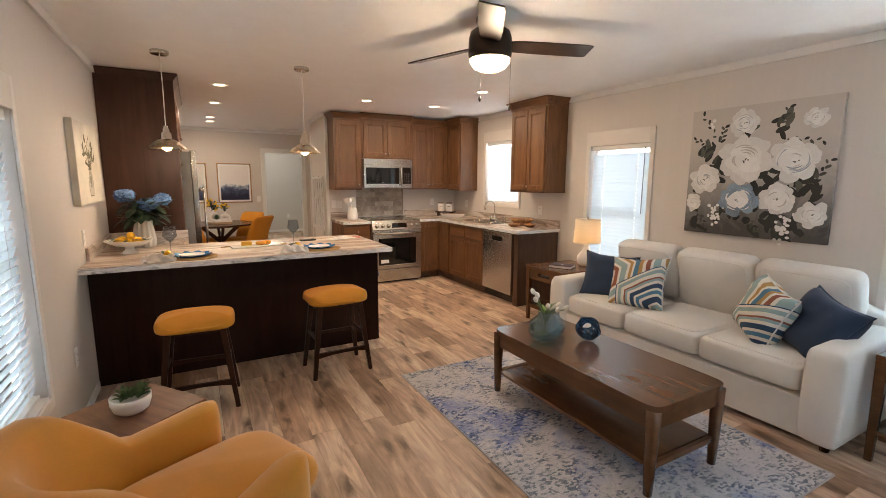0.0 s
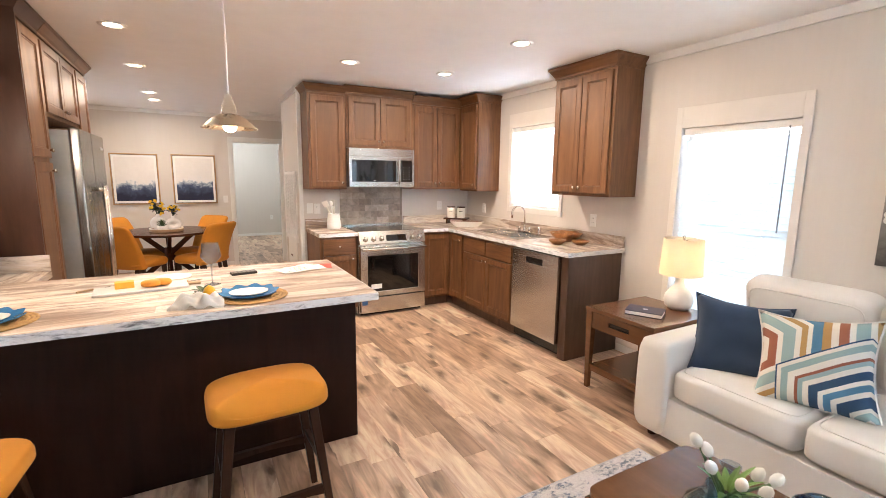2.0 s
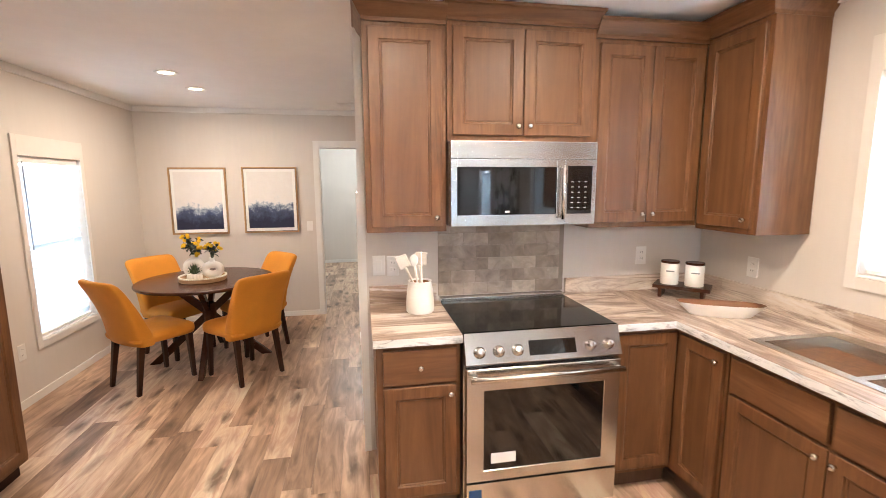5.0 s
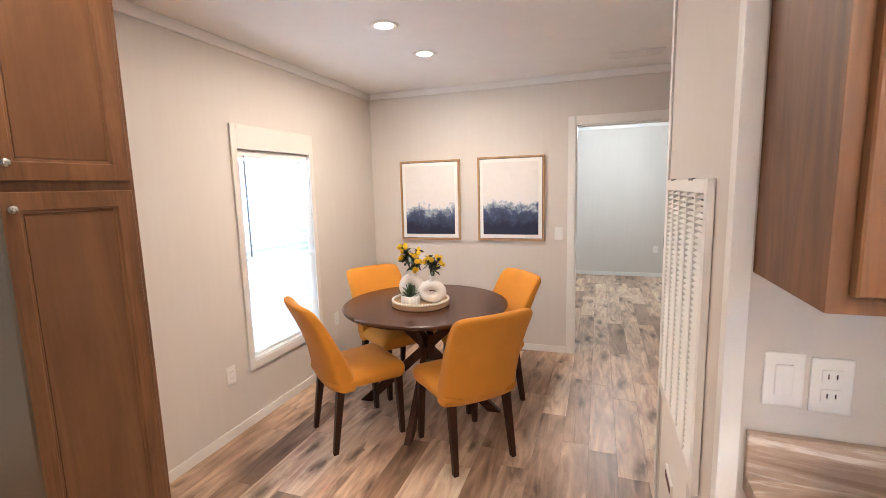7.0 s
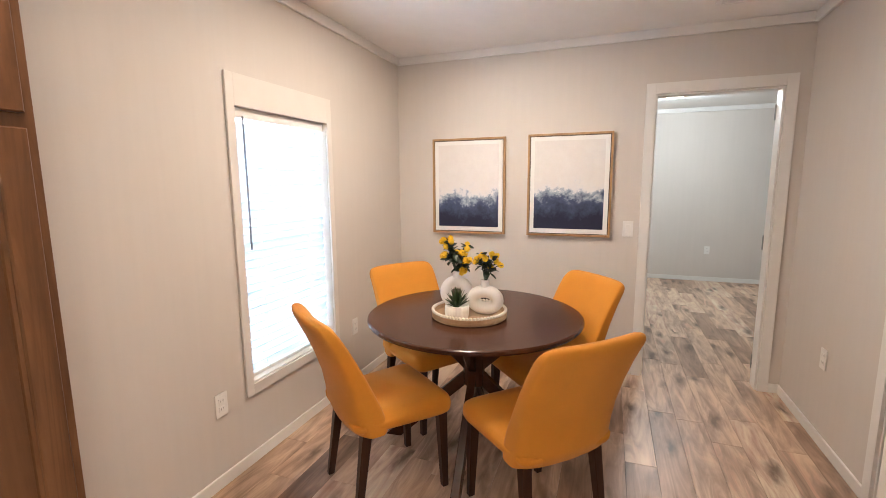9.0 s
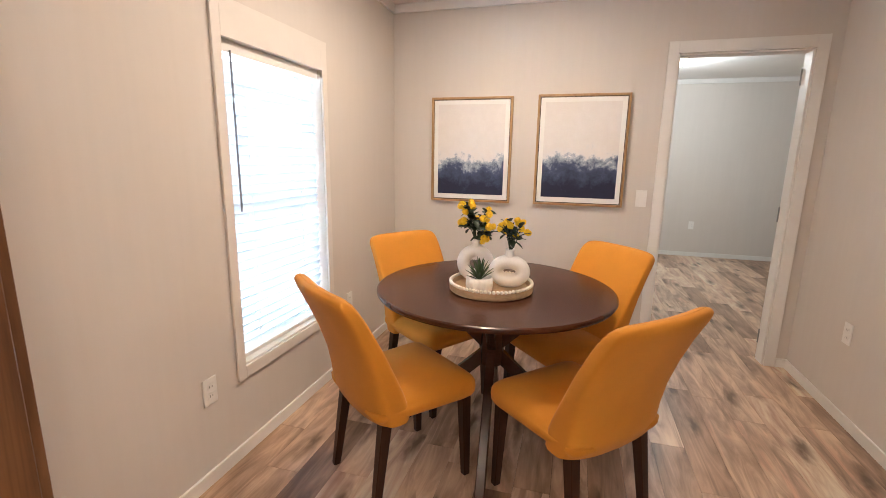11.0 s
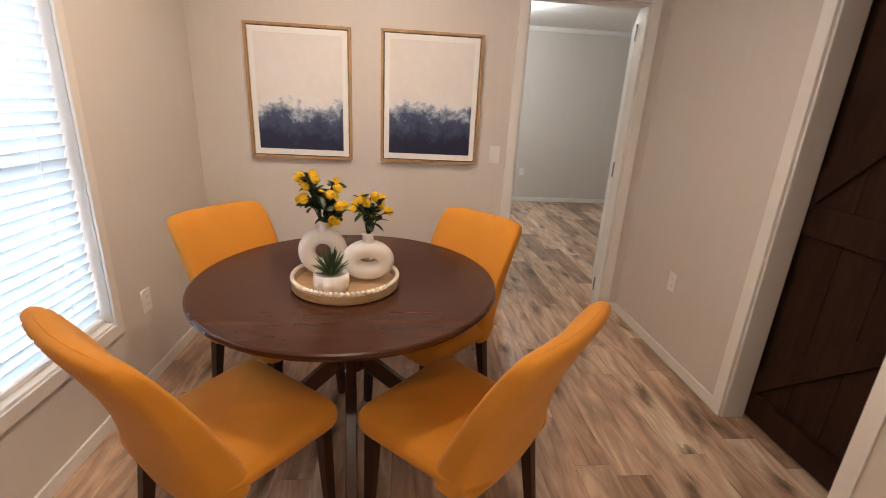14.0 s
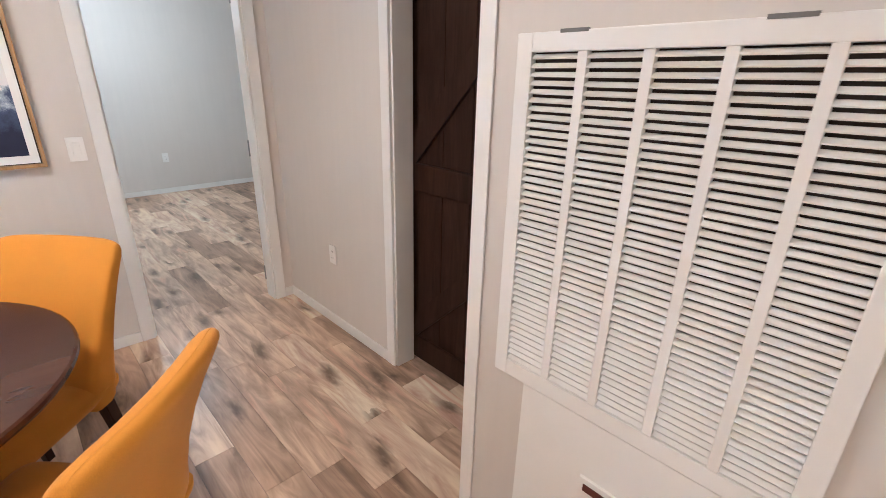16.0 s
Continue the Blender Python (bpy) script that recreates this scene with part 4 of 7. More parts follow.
def dining_chair():
    c = thing("dining_chair", Matrix(), "mustard yellow upholstered dining chair with dark tapered wooden legs", "chair", "chairs round the dining table")
    bm = bmesh.new()
    loops = []
    for k in range(13):  # the seat, from its underside up over a padded top
        a = -math.pi / 2 + math.pi * k / 12
        inset = max(0.02, math.cos(a) ** 0.25)
        z = 0.425 + 0.058 * math.copysign(abs(math.sin(a)) ** 0.7, math.sin(a))
        loops.append([(x * inset * (1 - 0.05 * (0.5 - y / 0.48)), y * inset, z + (0.012 * (1 - inset) if k > 6 else 0) - (0.018 * (0.24 - y) / 0.48 if k > 6 else -0.012 * (0.24 - y) / 0.48)) for x, y in squircle(0.238, 0.24, 11, 48)])
    rings(bm, loops)
    part("seat", bm, MUSTARD, c, "", True)
    bm = bmesh.new()
    loops = []
    prof = [(0.375, -0.165, 0.05), (0.385, -0.168, 0.068), (0.44, -0.180, 0.075), (0.50, -0.195, 0.066), (0.58, -0.222, 0.054), (0.68, -0.262, 0.046),
            (0.77, -0.305, 0.041), (0.82, -0.331, 0.039), (0.855, -0.350, 0.037), (0.876, -0.361, 0.034), (0.890, -0.369, 0.027), (0.898, -0.373, 0.018), (0.902, -0.375, 0.007), (0.9025, -0.3755, 0.0004)]
    for z, y, d in prof:
        hw = 0.226 + 0.010 * math.sin((z - 0.375) * 3.0) 
        hw -= 0.016 * max(0.0, (z - 0.82) / 0.082) ** 4
        round_off = 0.013 * max(0.0, min(1.0, (z - 0.77) / 0.11)) ** 2
        loops.append([(x, y + v + 0.028 * (x / hw) ** 2, z - round_off * (abs(x) / hw) ** 8) for x, v in squircle(hw, d, 5, 60)])
    rings(bm, loops, cap=False)
    part("backrest", bm, MUSTARD, c, "", True)
    for x, y, dx, dy in ((-0.185, 0.195, -0.008, 0.012), (0.185, 0.195, 0.008, 0.012), (-0.175, -0.175, -0.012, -0.055), (0.175, -0.175, 0.012, -0.055)):
        part("leg", chair_leg(x, y, dx, dy), LEGWOOD, c)
    return c


first = dining_chair()
first.matrix_basis = pose(0.724, 8.300, 0, 0, 0, -38)
for x, y, rz in ((1.425, 8.315, 46), (1.37, 8.965, 132), (0.675, 8.99, 236)):
    copy_thing(first, pose(x, y, 0, 0, 0, rz))


# ---- framed prints ----
def print_art(name, seed, crest):
    """A wash of navy ink under a pale sky; the ink's edge is ragged."""
    m, nt, b = shader(name)
    tc = nt.nodes.new("ShaderNodeTexCoord")
    mp = nt.nodes.new("ShaderNodeMapping")
    mp.inputs["Location"].default_value = (seed, seed * 2, 0)
    nt.links.new(tc.outputs["Object"], mp.inputs["Vector"])
    sep = nt.nodes.new("ShaderNodeSeparateXYZ")
    nt.links.new(tc.outputs["Object"], sep.inputs[0])
    edge = noisy(nt, mp.outputs[0], 6.0, 9.0, 0.74, 0.1)
    wash = noisy(nt, mp.outputs[0], 16.0, 8.0, 0.75, 0.2)
    h = nt.nodes.new("ShaderNodeMath")
    h.operation = "MULTIPLY_ADD"
    h.inputs[1].default_value, h.inputs[2].default_value = 0.55, -0.275 - crest
    nt.links.new(edge, h.inputs[0])
    s = nt.nodes.new("ShaderNodeMath")
    s.operation = "SUBTRACT"
    nt.links.new(h.outputs[0], s.inputs[0])
    nt.links.new(sep.outputs["Z"], s.inputs[1])
    r = nt.nodes.new("ShaderNodeMapRange")
    r.inputs["From Min"].default_value, r.inputs["From Max"].default_value = -0.08, 0.30
    nt.links.new(s.outputs[0], r.inputs[0])
    col = ramp(nt, r.outputs[0], ((0.0, (0.76, 0.73, 0.71)), (0.13, (0.74, 0.73, 0.73)), (0.21, (0.38, 0.44, 0.52)), (0.36, (0.065, 0.090, 0.17)), (0.7, (0.016, 0.020, 0.055))))
    col = mixed(nt, 0.40, col, ramp(nt, wash, ((0.3, (0.38, 0.38, 0.40)), (0.7, (0.62, 0.62, 0.63)))), "OVERLAY")
    nt.links.new(col, b.inputs["Base Color"])
    b.inputs["Roughness"].default_value = 0.75
    return m


GOLDWOOD = wood("honey_frame", (0.28, 0.15, 0.06), (0.46, 0.27, 0.12), (0.58, 0.37, 0.19), 0.4, 2, 20.0)
MAT = plain("white_mat", (0.82, 0.81, 0.79), 0.7, vary=0.015, bump=0.05)


def framed_print(x0, x1, z0, z1, seed, crest):
    cx, cz, hw, hh = (x0 + x1) / 2, (z0 + z1) / 2, (x1 - x0) / 2, (z1 - z0) / 2
    t = thing("framed_print", pose(cx, YF, cz), "abstract navy and white ink-wash print in a honey wood frame", "picture", "pair of framed prints")
    f, d = 0.015, 0.036
    part("frame", boxes((-hw, -hw + f, -d, -0.002, -hh, hh), (hw - f, hw, -d, -0.002, -hh, hh), (-hw + f, hw - f, -d, -0.002, hh - f, hh), (-hw + f, hw - f, -d, -0.002, -hh, -hh + f), bevel=0.002), GOLDWOOD, t)
    g = f + 0.006
    part("shadow_gap", boxes((-hw + f, hw - f, -0.012, -0.004, -hh + f, hh - f)), plain("gap_brown", (0.05, 0.03, 0.02), 0.8), t)
    part("mat", boxes((-hw + g, hw - g, -d + 0.004, -0.013, -hh + g, hh - g), bevel=0.001), MAT, t)
    i = 0.052
    part("print", boxes((-hw + i, hw - i, -d + 0.002, -d + 0.0035, -hh + i + 0.004, hh - i)), print_art("ink_wash", seed, crest), t, "navy ink wash under a pale sky")


framed_print(0.318, 0.920, 1.032, 1.788, 3.1, 0.075)
framed_print(1.094, 1.700, 1.034, 1.794, 8.6, 0.055)


# ---- sockets and switches ----
def socket(m, name="wall_socket", toggles=0):
    if toggles:
        t = thing(name, m, "white rocker light switch plate on the wall", "switch", "light switches")
    else:
        t = thing(name, m, "white duplex power outlet with its cover plate on the wall", "outlet", "power outlets")
    part("plate", boxes((-0.035, 0.035, -0.007, -0.001, -0.057, 0.057), bevel=0.003), WHITE, t)
    if toggles:
        part("rocker", boxes((-0.016, 0.016, -0.011, -0.006, -0.033, 0.033), bevel=0.003), WHITE, t)
    else:
        for z in (-0.02, 0.02):
            r = part("receptacle", boxes((-0.017, 0.017, -0.009, -0.006, z - 0.014, z + 0.014), bevel=0.002), WHITE, t)
            part("slots", boxes((-0.008, -0.006, -0.0094, -0.0088, z - 0.004, z + 0.006), (0.006, 0.008, -0.0094, -0.0088, z - 0.004, z + 0.006)), BLACK, r)
    return t


LEFT, RIGHT = (0, 0, 90), (0, 0, -90)
socket(pose(0, 8.00, 0.405, *LEFT))
socket(pose(0, 9.20, 0.42, *LEFT))
socket(pose(0, 4.20, 1.085, *LEFT))
socket(pose(0, 3.62, 0.42, *LEFT))
socket(pose(XH, 9.41, 0.47, *RIGHT))
socket(pose(3.03, BED_Y, 0.45))
socket(pose(2.60, YR, 1.125))
socket(pose(4.17, YR, 1.135))
socket(pose(XR, 4.76, 1.118, *RIGHT))
socket(pose(XR, 6.56, 1.115, *RIGHT))
socket(pose(1.822, YF, 1.10), "light_switch", 1)
socket(pose(2.52, YR, 1.13), "light_switch", 1)

# ---- return-air grille and furnace panel ----
GY0, GY1, GZ0, GZ1 = 7.146, 7.832, 0.716, 1.541
g = thing("air_grille", Matrix(), "large white louvred return-air grille on the wall", "air grille")
iy0, iy1, iz0, iz1 = GY0 + 0.036, GY1 - 0.038, GZ0 + 0.044, GZ1 - 0.037
gx = XG - 0.020
part("frame", boxes((gx, XG - 0.002, GY0, iy0, GZ0, GZ1), (gx, XG - 0.002, iy1, GY1, GZ0, GZ1), (gx, XG - 0.002, iy0, iy1, GZ0, iz0), (gx, XG - 0.002, iy0, iy1, iz1, GZ1), bevel=0.003), WHITE, g)
# near-black sheet on the wall: the shade between the louvres, put in as colour
part("backing", boxes((XG - 0.0035, XG - 0.0015, iy0, iy1, iz0, iz1)), plain("grille_gap_shade", (0.045, 0.030, 0.024), 0.8), g, "dark sheet that stands for the shade between the louvres")
colw = (iy1 - iy0 - 4 * 0.020) / 5
louvre = mesh_of("louvre", boxes((-0.0072, 0.0072, -colw / 2 - 0.002, colw / 2 + 0.002, -0.0016, 0.0016)), WHITE)
for c in range(5):
    y0 = iy0 + c * (colw + 0.020)
    if c:
        part("bar", boxes((gx + 0.001, XG - 0.004, y0 - 0.020, y0, iz0, iz1), bevel=0.001), WHITE, g)
    for k in range(44):
        z = iz0 + (k + 0.5) * (iz1 - iz0) / 44
        shared("louvre", louvre, g, pose(XG - 0.0115, y0 + colw / 2, z, 0, -33, 0))
for y in (7.36, 7.70):
    part("latch", boxes((gx - 0.001, gx + 0.006, y - 0.03, y + 0.03, GZ1 - 0.004, GZ1 + 0.003)), DULL_NICKEL, g)
fp = thing("furnace_panel", Matrix(), "white enamelled furnace access panel below the grille", "panel")
part("cover", boxes((XG - 0.016, XG - 0.002, 7.225, 7.738, 0.02, 0.712), bevel=0.004), WHITE, fp)
plate = part("name_plate", boxes((XG - 0.024, XG - 0.0165, 7.418, 7.547, 0.503, 0.553), bevel=0.002), WHITE, fp, "small white maker's plate")
part("plate_bar", boxes((XG - 0.0256, XG - 0.0242, 7.430, 7.535, 0.517, 0.538)), plain("maroon_print", (0.10, 0.02, 0.015), 0.5), plate, "plain dark red bar")

# ---- barn door in the hall ----
barn = thing("barn_door", pose(XH + 0.115, 7.95, 0, 0, 0, -90) @ pose(-1.02, 0, 0), "dark-stained sliding barn door with diagonal bracing, closed", "door")
for i in range(6):
    part("board", boxes((i * 0.17, i * 0.17 + 0.167, 0.018, 0.038, 0.012, 2.08), bevel=0.003), BARN, barn)
for z in (0.02, 0.95, 1.94):
    part("rail", boxes((0.0, 1.02, 0.0, 0.0175, z, z + 0.13), bevel=0.003), BARN, barn)
for x in (0.0, 0.91):
    part("stile", boxes((x, x + 0.11, 0.0, 0.0175, 0.155, 0.945), (x, x + 0.11, 0.0, 0.0175, 1.085, 1.935), bevel=0.003), BARN, barn)
for za, zb in ((1.085, 1.935), (0.155, 0.945)):
    bm = bmesh.new()
    a, b = Vector((0.125, 0, za + 0.02)), Vector((0.895, 0, zb - 0.02))
    n = Vector((-(b - a).z, 0, (b - a).x)).normalized() * 0.05
    rings(bm, [[p + o + Vector((0, y, 0)) for p, o in ((a, -n), (b, -n), (b, n), (a, n))] for y in (0.002, 0.016)])
    part("brace", bm, BARN, barn)

# ---- bedroom ----
HINGE = plain("satin_hinge", (0.30, 0.30, 0.30), 0.35, 0.9)
leaf = thing("door_1", pose(2.684, YF + 0.104, 0, 0, 0, 66.5), "white flush interior door standing open into the bedroom", "door", kind="structure")
part("leaf", boxes((0.004, 0.735, -0.036, -0.001, 0.012, 2.012), bevel=0.003), TRIM, leaf)
for z in (0.17, 1.02, 1.88):
    part("hinge", boxes((-0.006, 0.003, -0.040, 0.004, z - 0.05, z + 0.05), (0.0005, 0.0035, -0.035, -0.002, z - 0.048, z + 0.048), bevel=0.001), HINGE, leaf)
part("door_handle", merged(moved(lathe([(0.002, 0.0), (0.03, 0.0), (0.03, 0.008), (0.012, 0.012), (0.012, 0.035), (0.026, 0.045), (0.027, 0.06), (0.015, 0.07), (0.002, 0.071)], 16), pose(0.68, -0.037, 0.95, 90))), NICKEL, leaf, "", True)
bl = thing("ceiling_light", pose(2.33, 12.35, CEILING), "lit round flush ceiling light in the bedroom", "ceiling light")
part("base", lathe([(0.002, -0.001), (0.15, -0.001), (0.15, -0.02), (0.002, -0.02)], 32), WHITE, bl)
part("diffuser", lathe([(0.14, -0.021), (0.13, -0.05), (0.09, -0.075), (0.002, -0.085)], 32), glow("bedroom_bulb", (1.0, 0.88, 0.70), 9.0), bl, "", True)
lamp("POINT", pose(2.33, 12.35, CEILING - 0.16), BED_POWER, (0.93, 1.0, 0.95), 0.12)

# ---- ceiling register ----
v = thing("ceiling_register", pose(2.39, 9.56, CEILING), "white slotted air register in the ceiling", "vent")
part("frame", boxes((-0.18, 0.18, -0.085, -0.06, -0.012, -0.001), (-0.18, 0.18, 0.06, 0.085, -0.012, -0.001), (-0.18, -0.155, -0.06, 0.06, -0.012, -0.001), (0.155, 0.18, -0.06, 0.06, -0.012, -0.001), bevel=0.002), WHITE, v)
for i in range(7):
    part("slat", boxes((-0.155, 0.155, -0.055 + i * 0.0165, -0.045 + i * 0.0165, -0.009, -0.003)), WHITE, v)

# ---- living room ----
def sofa():
    s = thing("sofa", pose(0, 0, 0), "oatmeal linen three-seat sofa with loose seat and back cushions", "sofa")
    y0, y1, x0, x1 = 1.20, 3.46, 3.63, 4.55
    part("base", boxes((x0 + 0.02, x1, y0 + 0.02, y1 - 0.02, 0.05, 0.285), bevel=0.012), LINEN, s)
    for ya, yb in ((y0, y0 + 0.20), (y1 - 0.20, y1)):
        bm = bmesh.new()
        loops = []
        mid, hw = (ya + yb) / 2, (yb - ya) / 2
        for x, k in ((x0 - 0.01, 0.80), (x0 - 0.002, 0.93), (x0 + 0.02, 1.0), (x0 + 0.5, 1.0), (x1 - 0.03, 1.0), (x1 - 0.005, 0.9)):
            h = 0.605 + 0.02 * (x - x0)
            loops.append([(x, mid + u * k, 0.325 + w * k * (h - 0.05) / 0.52) for u, w in squircle(hw, 0.26, 5.5, 40)])
        rings(bm, loops)
        part("arm", bm, LINEN, s, "", True)
    part("back_frame", moved(puff(0.10, (y1 - y0) / 2 - 0.03, 0.29, 8, 40, 12), pose(x1 - 0.10, (y0 + y1) / 2, 0.20, 0, 6, 0)), LINEN, s, "", True)
    wide = (y1 - y0 - 0.41) / 3
    for i in range(3):
        yc = y0 + 0.205 + wide * (i + 0.5)
        front = 0.0
        for name, hx, hy, hz, power, dome, vert, m in (("seat_cushion", 0.365, wide / 2 - 0.002, 0.090, 13, 0.014, 6.5, pose(x0 + 0.375 + front, yc, 0.287)),
                                                       ("back_cushion", 0.250, wide / 2 + 0.002, 0.100, 9, 0.034, 4.5, pose(x1 - 0.16, yc, 0.695, 0, -104, 0) @ pose(0, 0, -0.10))):
            c = part(name, moved(puff(hx, hy, hz, power, 56, 18, dome, vert), m), LINEN, s, "", True)
            k = 0.5 ** (1 / vert)
            seam = bmesh.new()
            ring = [(px * k, py * k, hz * (1 + k) + dome * (1 - k)) for px, py in squircle(hx, hy, power, 56)]
            tube(seam, ring + [ring[0]], 0.0042, 6)
            part("piping", moved(seam, m), LINEN, c, "", True)
    for x in (x0 + 0.08, x1 - 0.08):
        for y in (y0 + 0.08, y1 - 0.08):
            part("foot", moved(lathe([(0.002, 0.0), (0.022, 0.0), (0.03, 0.052), (0.002, 0.052)], 14), pose(x, y, 0)), ESPRESSO, s)


sofa()


def throw_pillow(m, half, thick, material, label, edge=None):
    """A stuffed square pillow: pinched corners, full middle."""
    p = thing("throw_pillow", m, label, "pillow", "pillows on the sofa")
    n = 18
    bm = bmesh.new()
    grids = []
    for sign in (1, -1):
        rows = []
        for i in range(n + 1):
            row = []
            for j in range(n + 1):
                u, v = 2 * i / n - 1, 2 * j / n - 1
                pull = 1 - 0.15 * (1 - u * u) * abs(v) ** 3
                pull2 = 1 - 0.15 * (1 - v * v) * abs(u) ** 3
                h = thick * 1.1 * ((1 - u ** 4) * (1 - v ** 4)) ** 0.48
                wr = 0.013 * noise.noise(Vector((u * 2.6, v * 2.6, sign * 3 + half * 40))) * (1 - max(abs(u), abs(v)) ** 6)
                row.append(bm.verts.new((u * half * pull2, v * half * pull, sign * h + wr)))
            rows.append(row)
        grids.append(rows)
        for i in range(n):
            for j in range(n):
                bm.faces.new((rows[i][j], rows[i + 1][j], rows[i + 1][j + 1], rows[i][j + 1]))
    bmesh.ops.remove_doubles(bm, verts=list(bm.verts), dist=0.007)
    part("cover", bm, material, p, "", True)
    rim = bmesh.new()
    pts = []
    for k in range(64):
        a = k / 16
        s, f = int(a) % 4, a % 1 * 2 - 1
        pull = 1 - 0.15 * (1 - f * f)
        pts.append([(f * half, -half * pull, 0), (half * pull, f * half, 0), (-f * half, half * pull, 0), (-half * pull, -f * half, 0)][s])
    tube(rim, pts + [pts[0]], 0.0055, 6)
    part("piping", rim, edge or material, p)
    return p


def stripe_cloth():
    """Angular bands in navy, teal, rust, ochre and cream."""
    m, nt, b = shader("striped_print")
    tc = nt.nodes.new("ShaderNodeTexCoord")
    sep = nt.nodes.new("ShaderNodeSeparateXYZ")
    nt.links.new(tc.outputs["Object"], sep.inputs[0])

    def math2(op, a, b2):
        n = nt.nodes.new("ShaderNodeMath")
        n.operation = op
        for s, v in zip(n.inputs, (a, b2)):
            if isinstance(v, (int, float)):
                s.default_value = v
            else:
                nt.links.new(v, s)
        return n.outputs[0]

    x, y = sep.outputs["X"], sep.outputs["Y"]
    def hexes(cx, cy):
        """Distance from a centre, measured in nested hexagons."""
        ax, ay = math2("ABSOLUTE", math2("SUBTRACT", x, cx), 0.0), math2("ABSOLUTE", math2("SUBTRACT", y, cy), 0.0)
        return math2("MAXIMUM", math2("ADD", math2("MULTIPLY", ax, 0.5), math2("MULTIPLY", ay, 0.866)), ax)

    near, far = hexes(0.20, -0.24), hexes(-0.26, 0.02)
    pick = math2("LESS_THAN", near, 0.33)

    def bands(field, stops):
        r = nt.nodes.new("ShaderNodeValToRGB")
        r.color_ramp.interpolation = "CONSTANT"
        els = r.color_ramp.elements
        while len(els) < len(stops):
            els.new(0.5)
        for e, (p, c) in zip(els, stops):
            e.position, e.color = p, (*c, 1)
        nt.links.new(math2("FRACT", math2("MULTIPLY", field, 3.9), 0.0), r.inputs[0])
        return r.outputs[0]

    cream, navy, blue, teal, rust, ochre = (0.68, 0.65, 0.59), (0.022, 0.062, 0.135), (0.075, 0.20, 0.33), (0.27, 0.38, 0.39), (0.27, 0.095, 0.055), (0.42, 0.25, 0.09)
    cool = bands(near, ((0.0, cream), (0.10, teal), (0.20, cream), (0.26, navy), (0.42, cream), (0.50, blue), (0.60, cream), (0.67, navy), (0.80, cream), (0.88, teal), (0.95, rust)))
    warm = bands(far, ((0.0, blue), (0.14, ochre), (0.26, cream), (0.36, rust), (0.50, cream), (0.58, teal), (0.76, cream), (0.84, ochre), (0.93, cream)))
    vec = coords(nt)
    thread = noisy(nt, vec, 420.0, 1.0)
    col = mixed(nt, 0.35, mixed(nt, pick, warm, cool), ramp(nt, thread, ((0.3, (0.35, 0.35, 0.35)), (0.7, (0.62, 0.62, 0.62)))), "OVERLAY")
    nt.links.new(col, b.inputs["Base Color"])
    b.inputs["Roughness"].default_value = 0.9
    bumped(nt, b, thread, 0.25, 0.001)
    return m


STRIPE = stripe_cloth()
throw_pillow(pose(4.02, 3.12, 0.605, 63, 4, -58), 0.24, 0.115, NAVY, "plump navy blue throw pillow leaning on the sofa's back")
throw_pillow(pose(3.93, 2.73, 0.640, 62, -6, -74), 0.24, 0.10, STRIPE, "throw pillow with angular stripes in navy, teal, rust and cream", LINEN)
throw_pillow(pose(3.95, 1.765, 0.645, 72, 14, -128), 0.205, 0.095, STRIPE, "striped throw pillow in navy, teal, rust and cream, tilted", LINEN)
throw_pillow(pose(4.00, 1.49, 0.615, 60, 12, -122), 0.215, 0.10, NAVY, "navy blue throw pillow slumped against the sofa's arm")


def coffee_table():
    t = thing("coffee_table", pose(2.765, 2.125, 0), "long walnut-brown coffee table with rounded legs and a low shelf", "table")
    hx, hy = 0.290, 0.645
    bm = bmesh.new()
    rings(bm, [[(x, y, z) for x, y in squircle(hx, hy, 14, 56)] for z in (0.440, 0.448, 0.470)])
    part("tabletop", bm, WALNUT, t)
    part("apron", boxes((-hx + 0.022, -hx + 0.042, -hy + 0.05, hy - 0.05, 0.345, 0.439), (hx - 0.042, hx - 0.022, -hy + 0.05, hy - 0.05, 0.345, 0.439), (-hx + 0.05, hx - 0.05, -hy + 0.022, -hy + 0.042, 0.345, 0.439), (-hx + 0.05, hx - 0.05, hy - 0.042, hy - 0.022, 0.345, 0.439), bevel=0.002), WALNUT, t)
    for sx in (-1, 1):
        for sy in (-1, 1):
            bm = bmesh.new()
            rings(bm, [[(sx * (hx - 0.032 + o) + x * k, sy * (hy - 0.032 + o) + y * k, z) for x, y in squircle(0.030, 0.030, 3, 16)] for z, k, o in ((0.0, 0.62, 0.0), (0.12, 0.78, 0.0), (0.36, 1.0, 0.0), (0.439, 1.0, 0.0))])
            part("leg", bm, WALNUT, t, "", True)
    part("shelf", boxes((-hx + 0.03, hx - 0.03, -hy + 0.06, hy - 0.06, 0.145, 0.165), bevel=0.003), WALNUT, t)
    for sy in (-1, 1):
        part("shelf_rail", boxes((-hx + 0.055, hx - 0.055, sy * (hy - 0.035) - 0.012, sy * (hy - 0.035) + 0.012, 0.140, 0.170), bevel=0.002), WALNUT, t)


coffee_table()


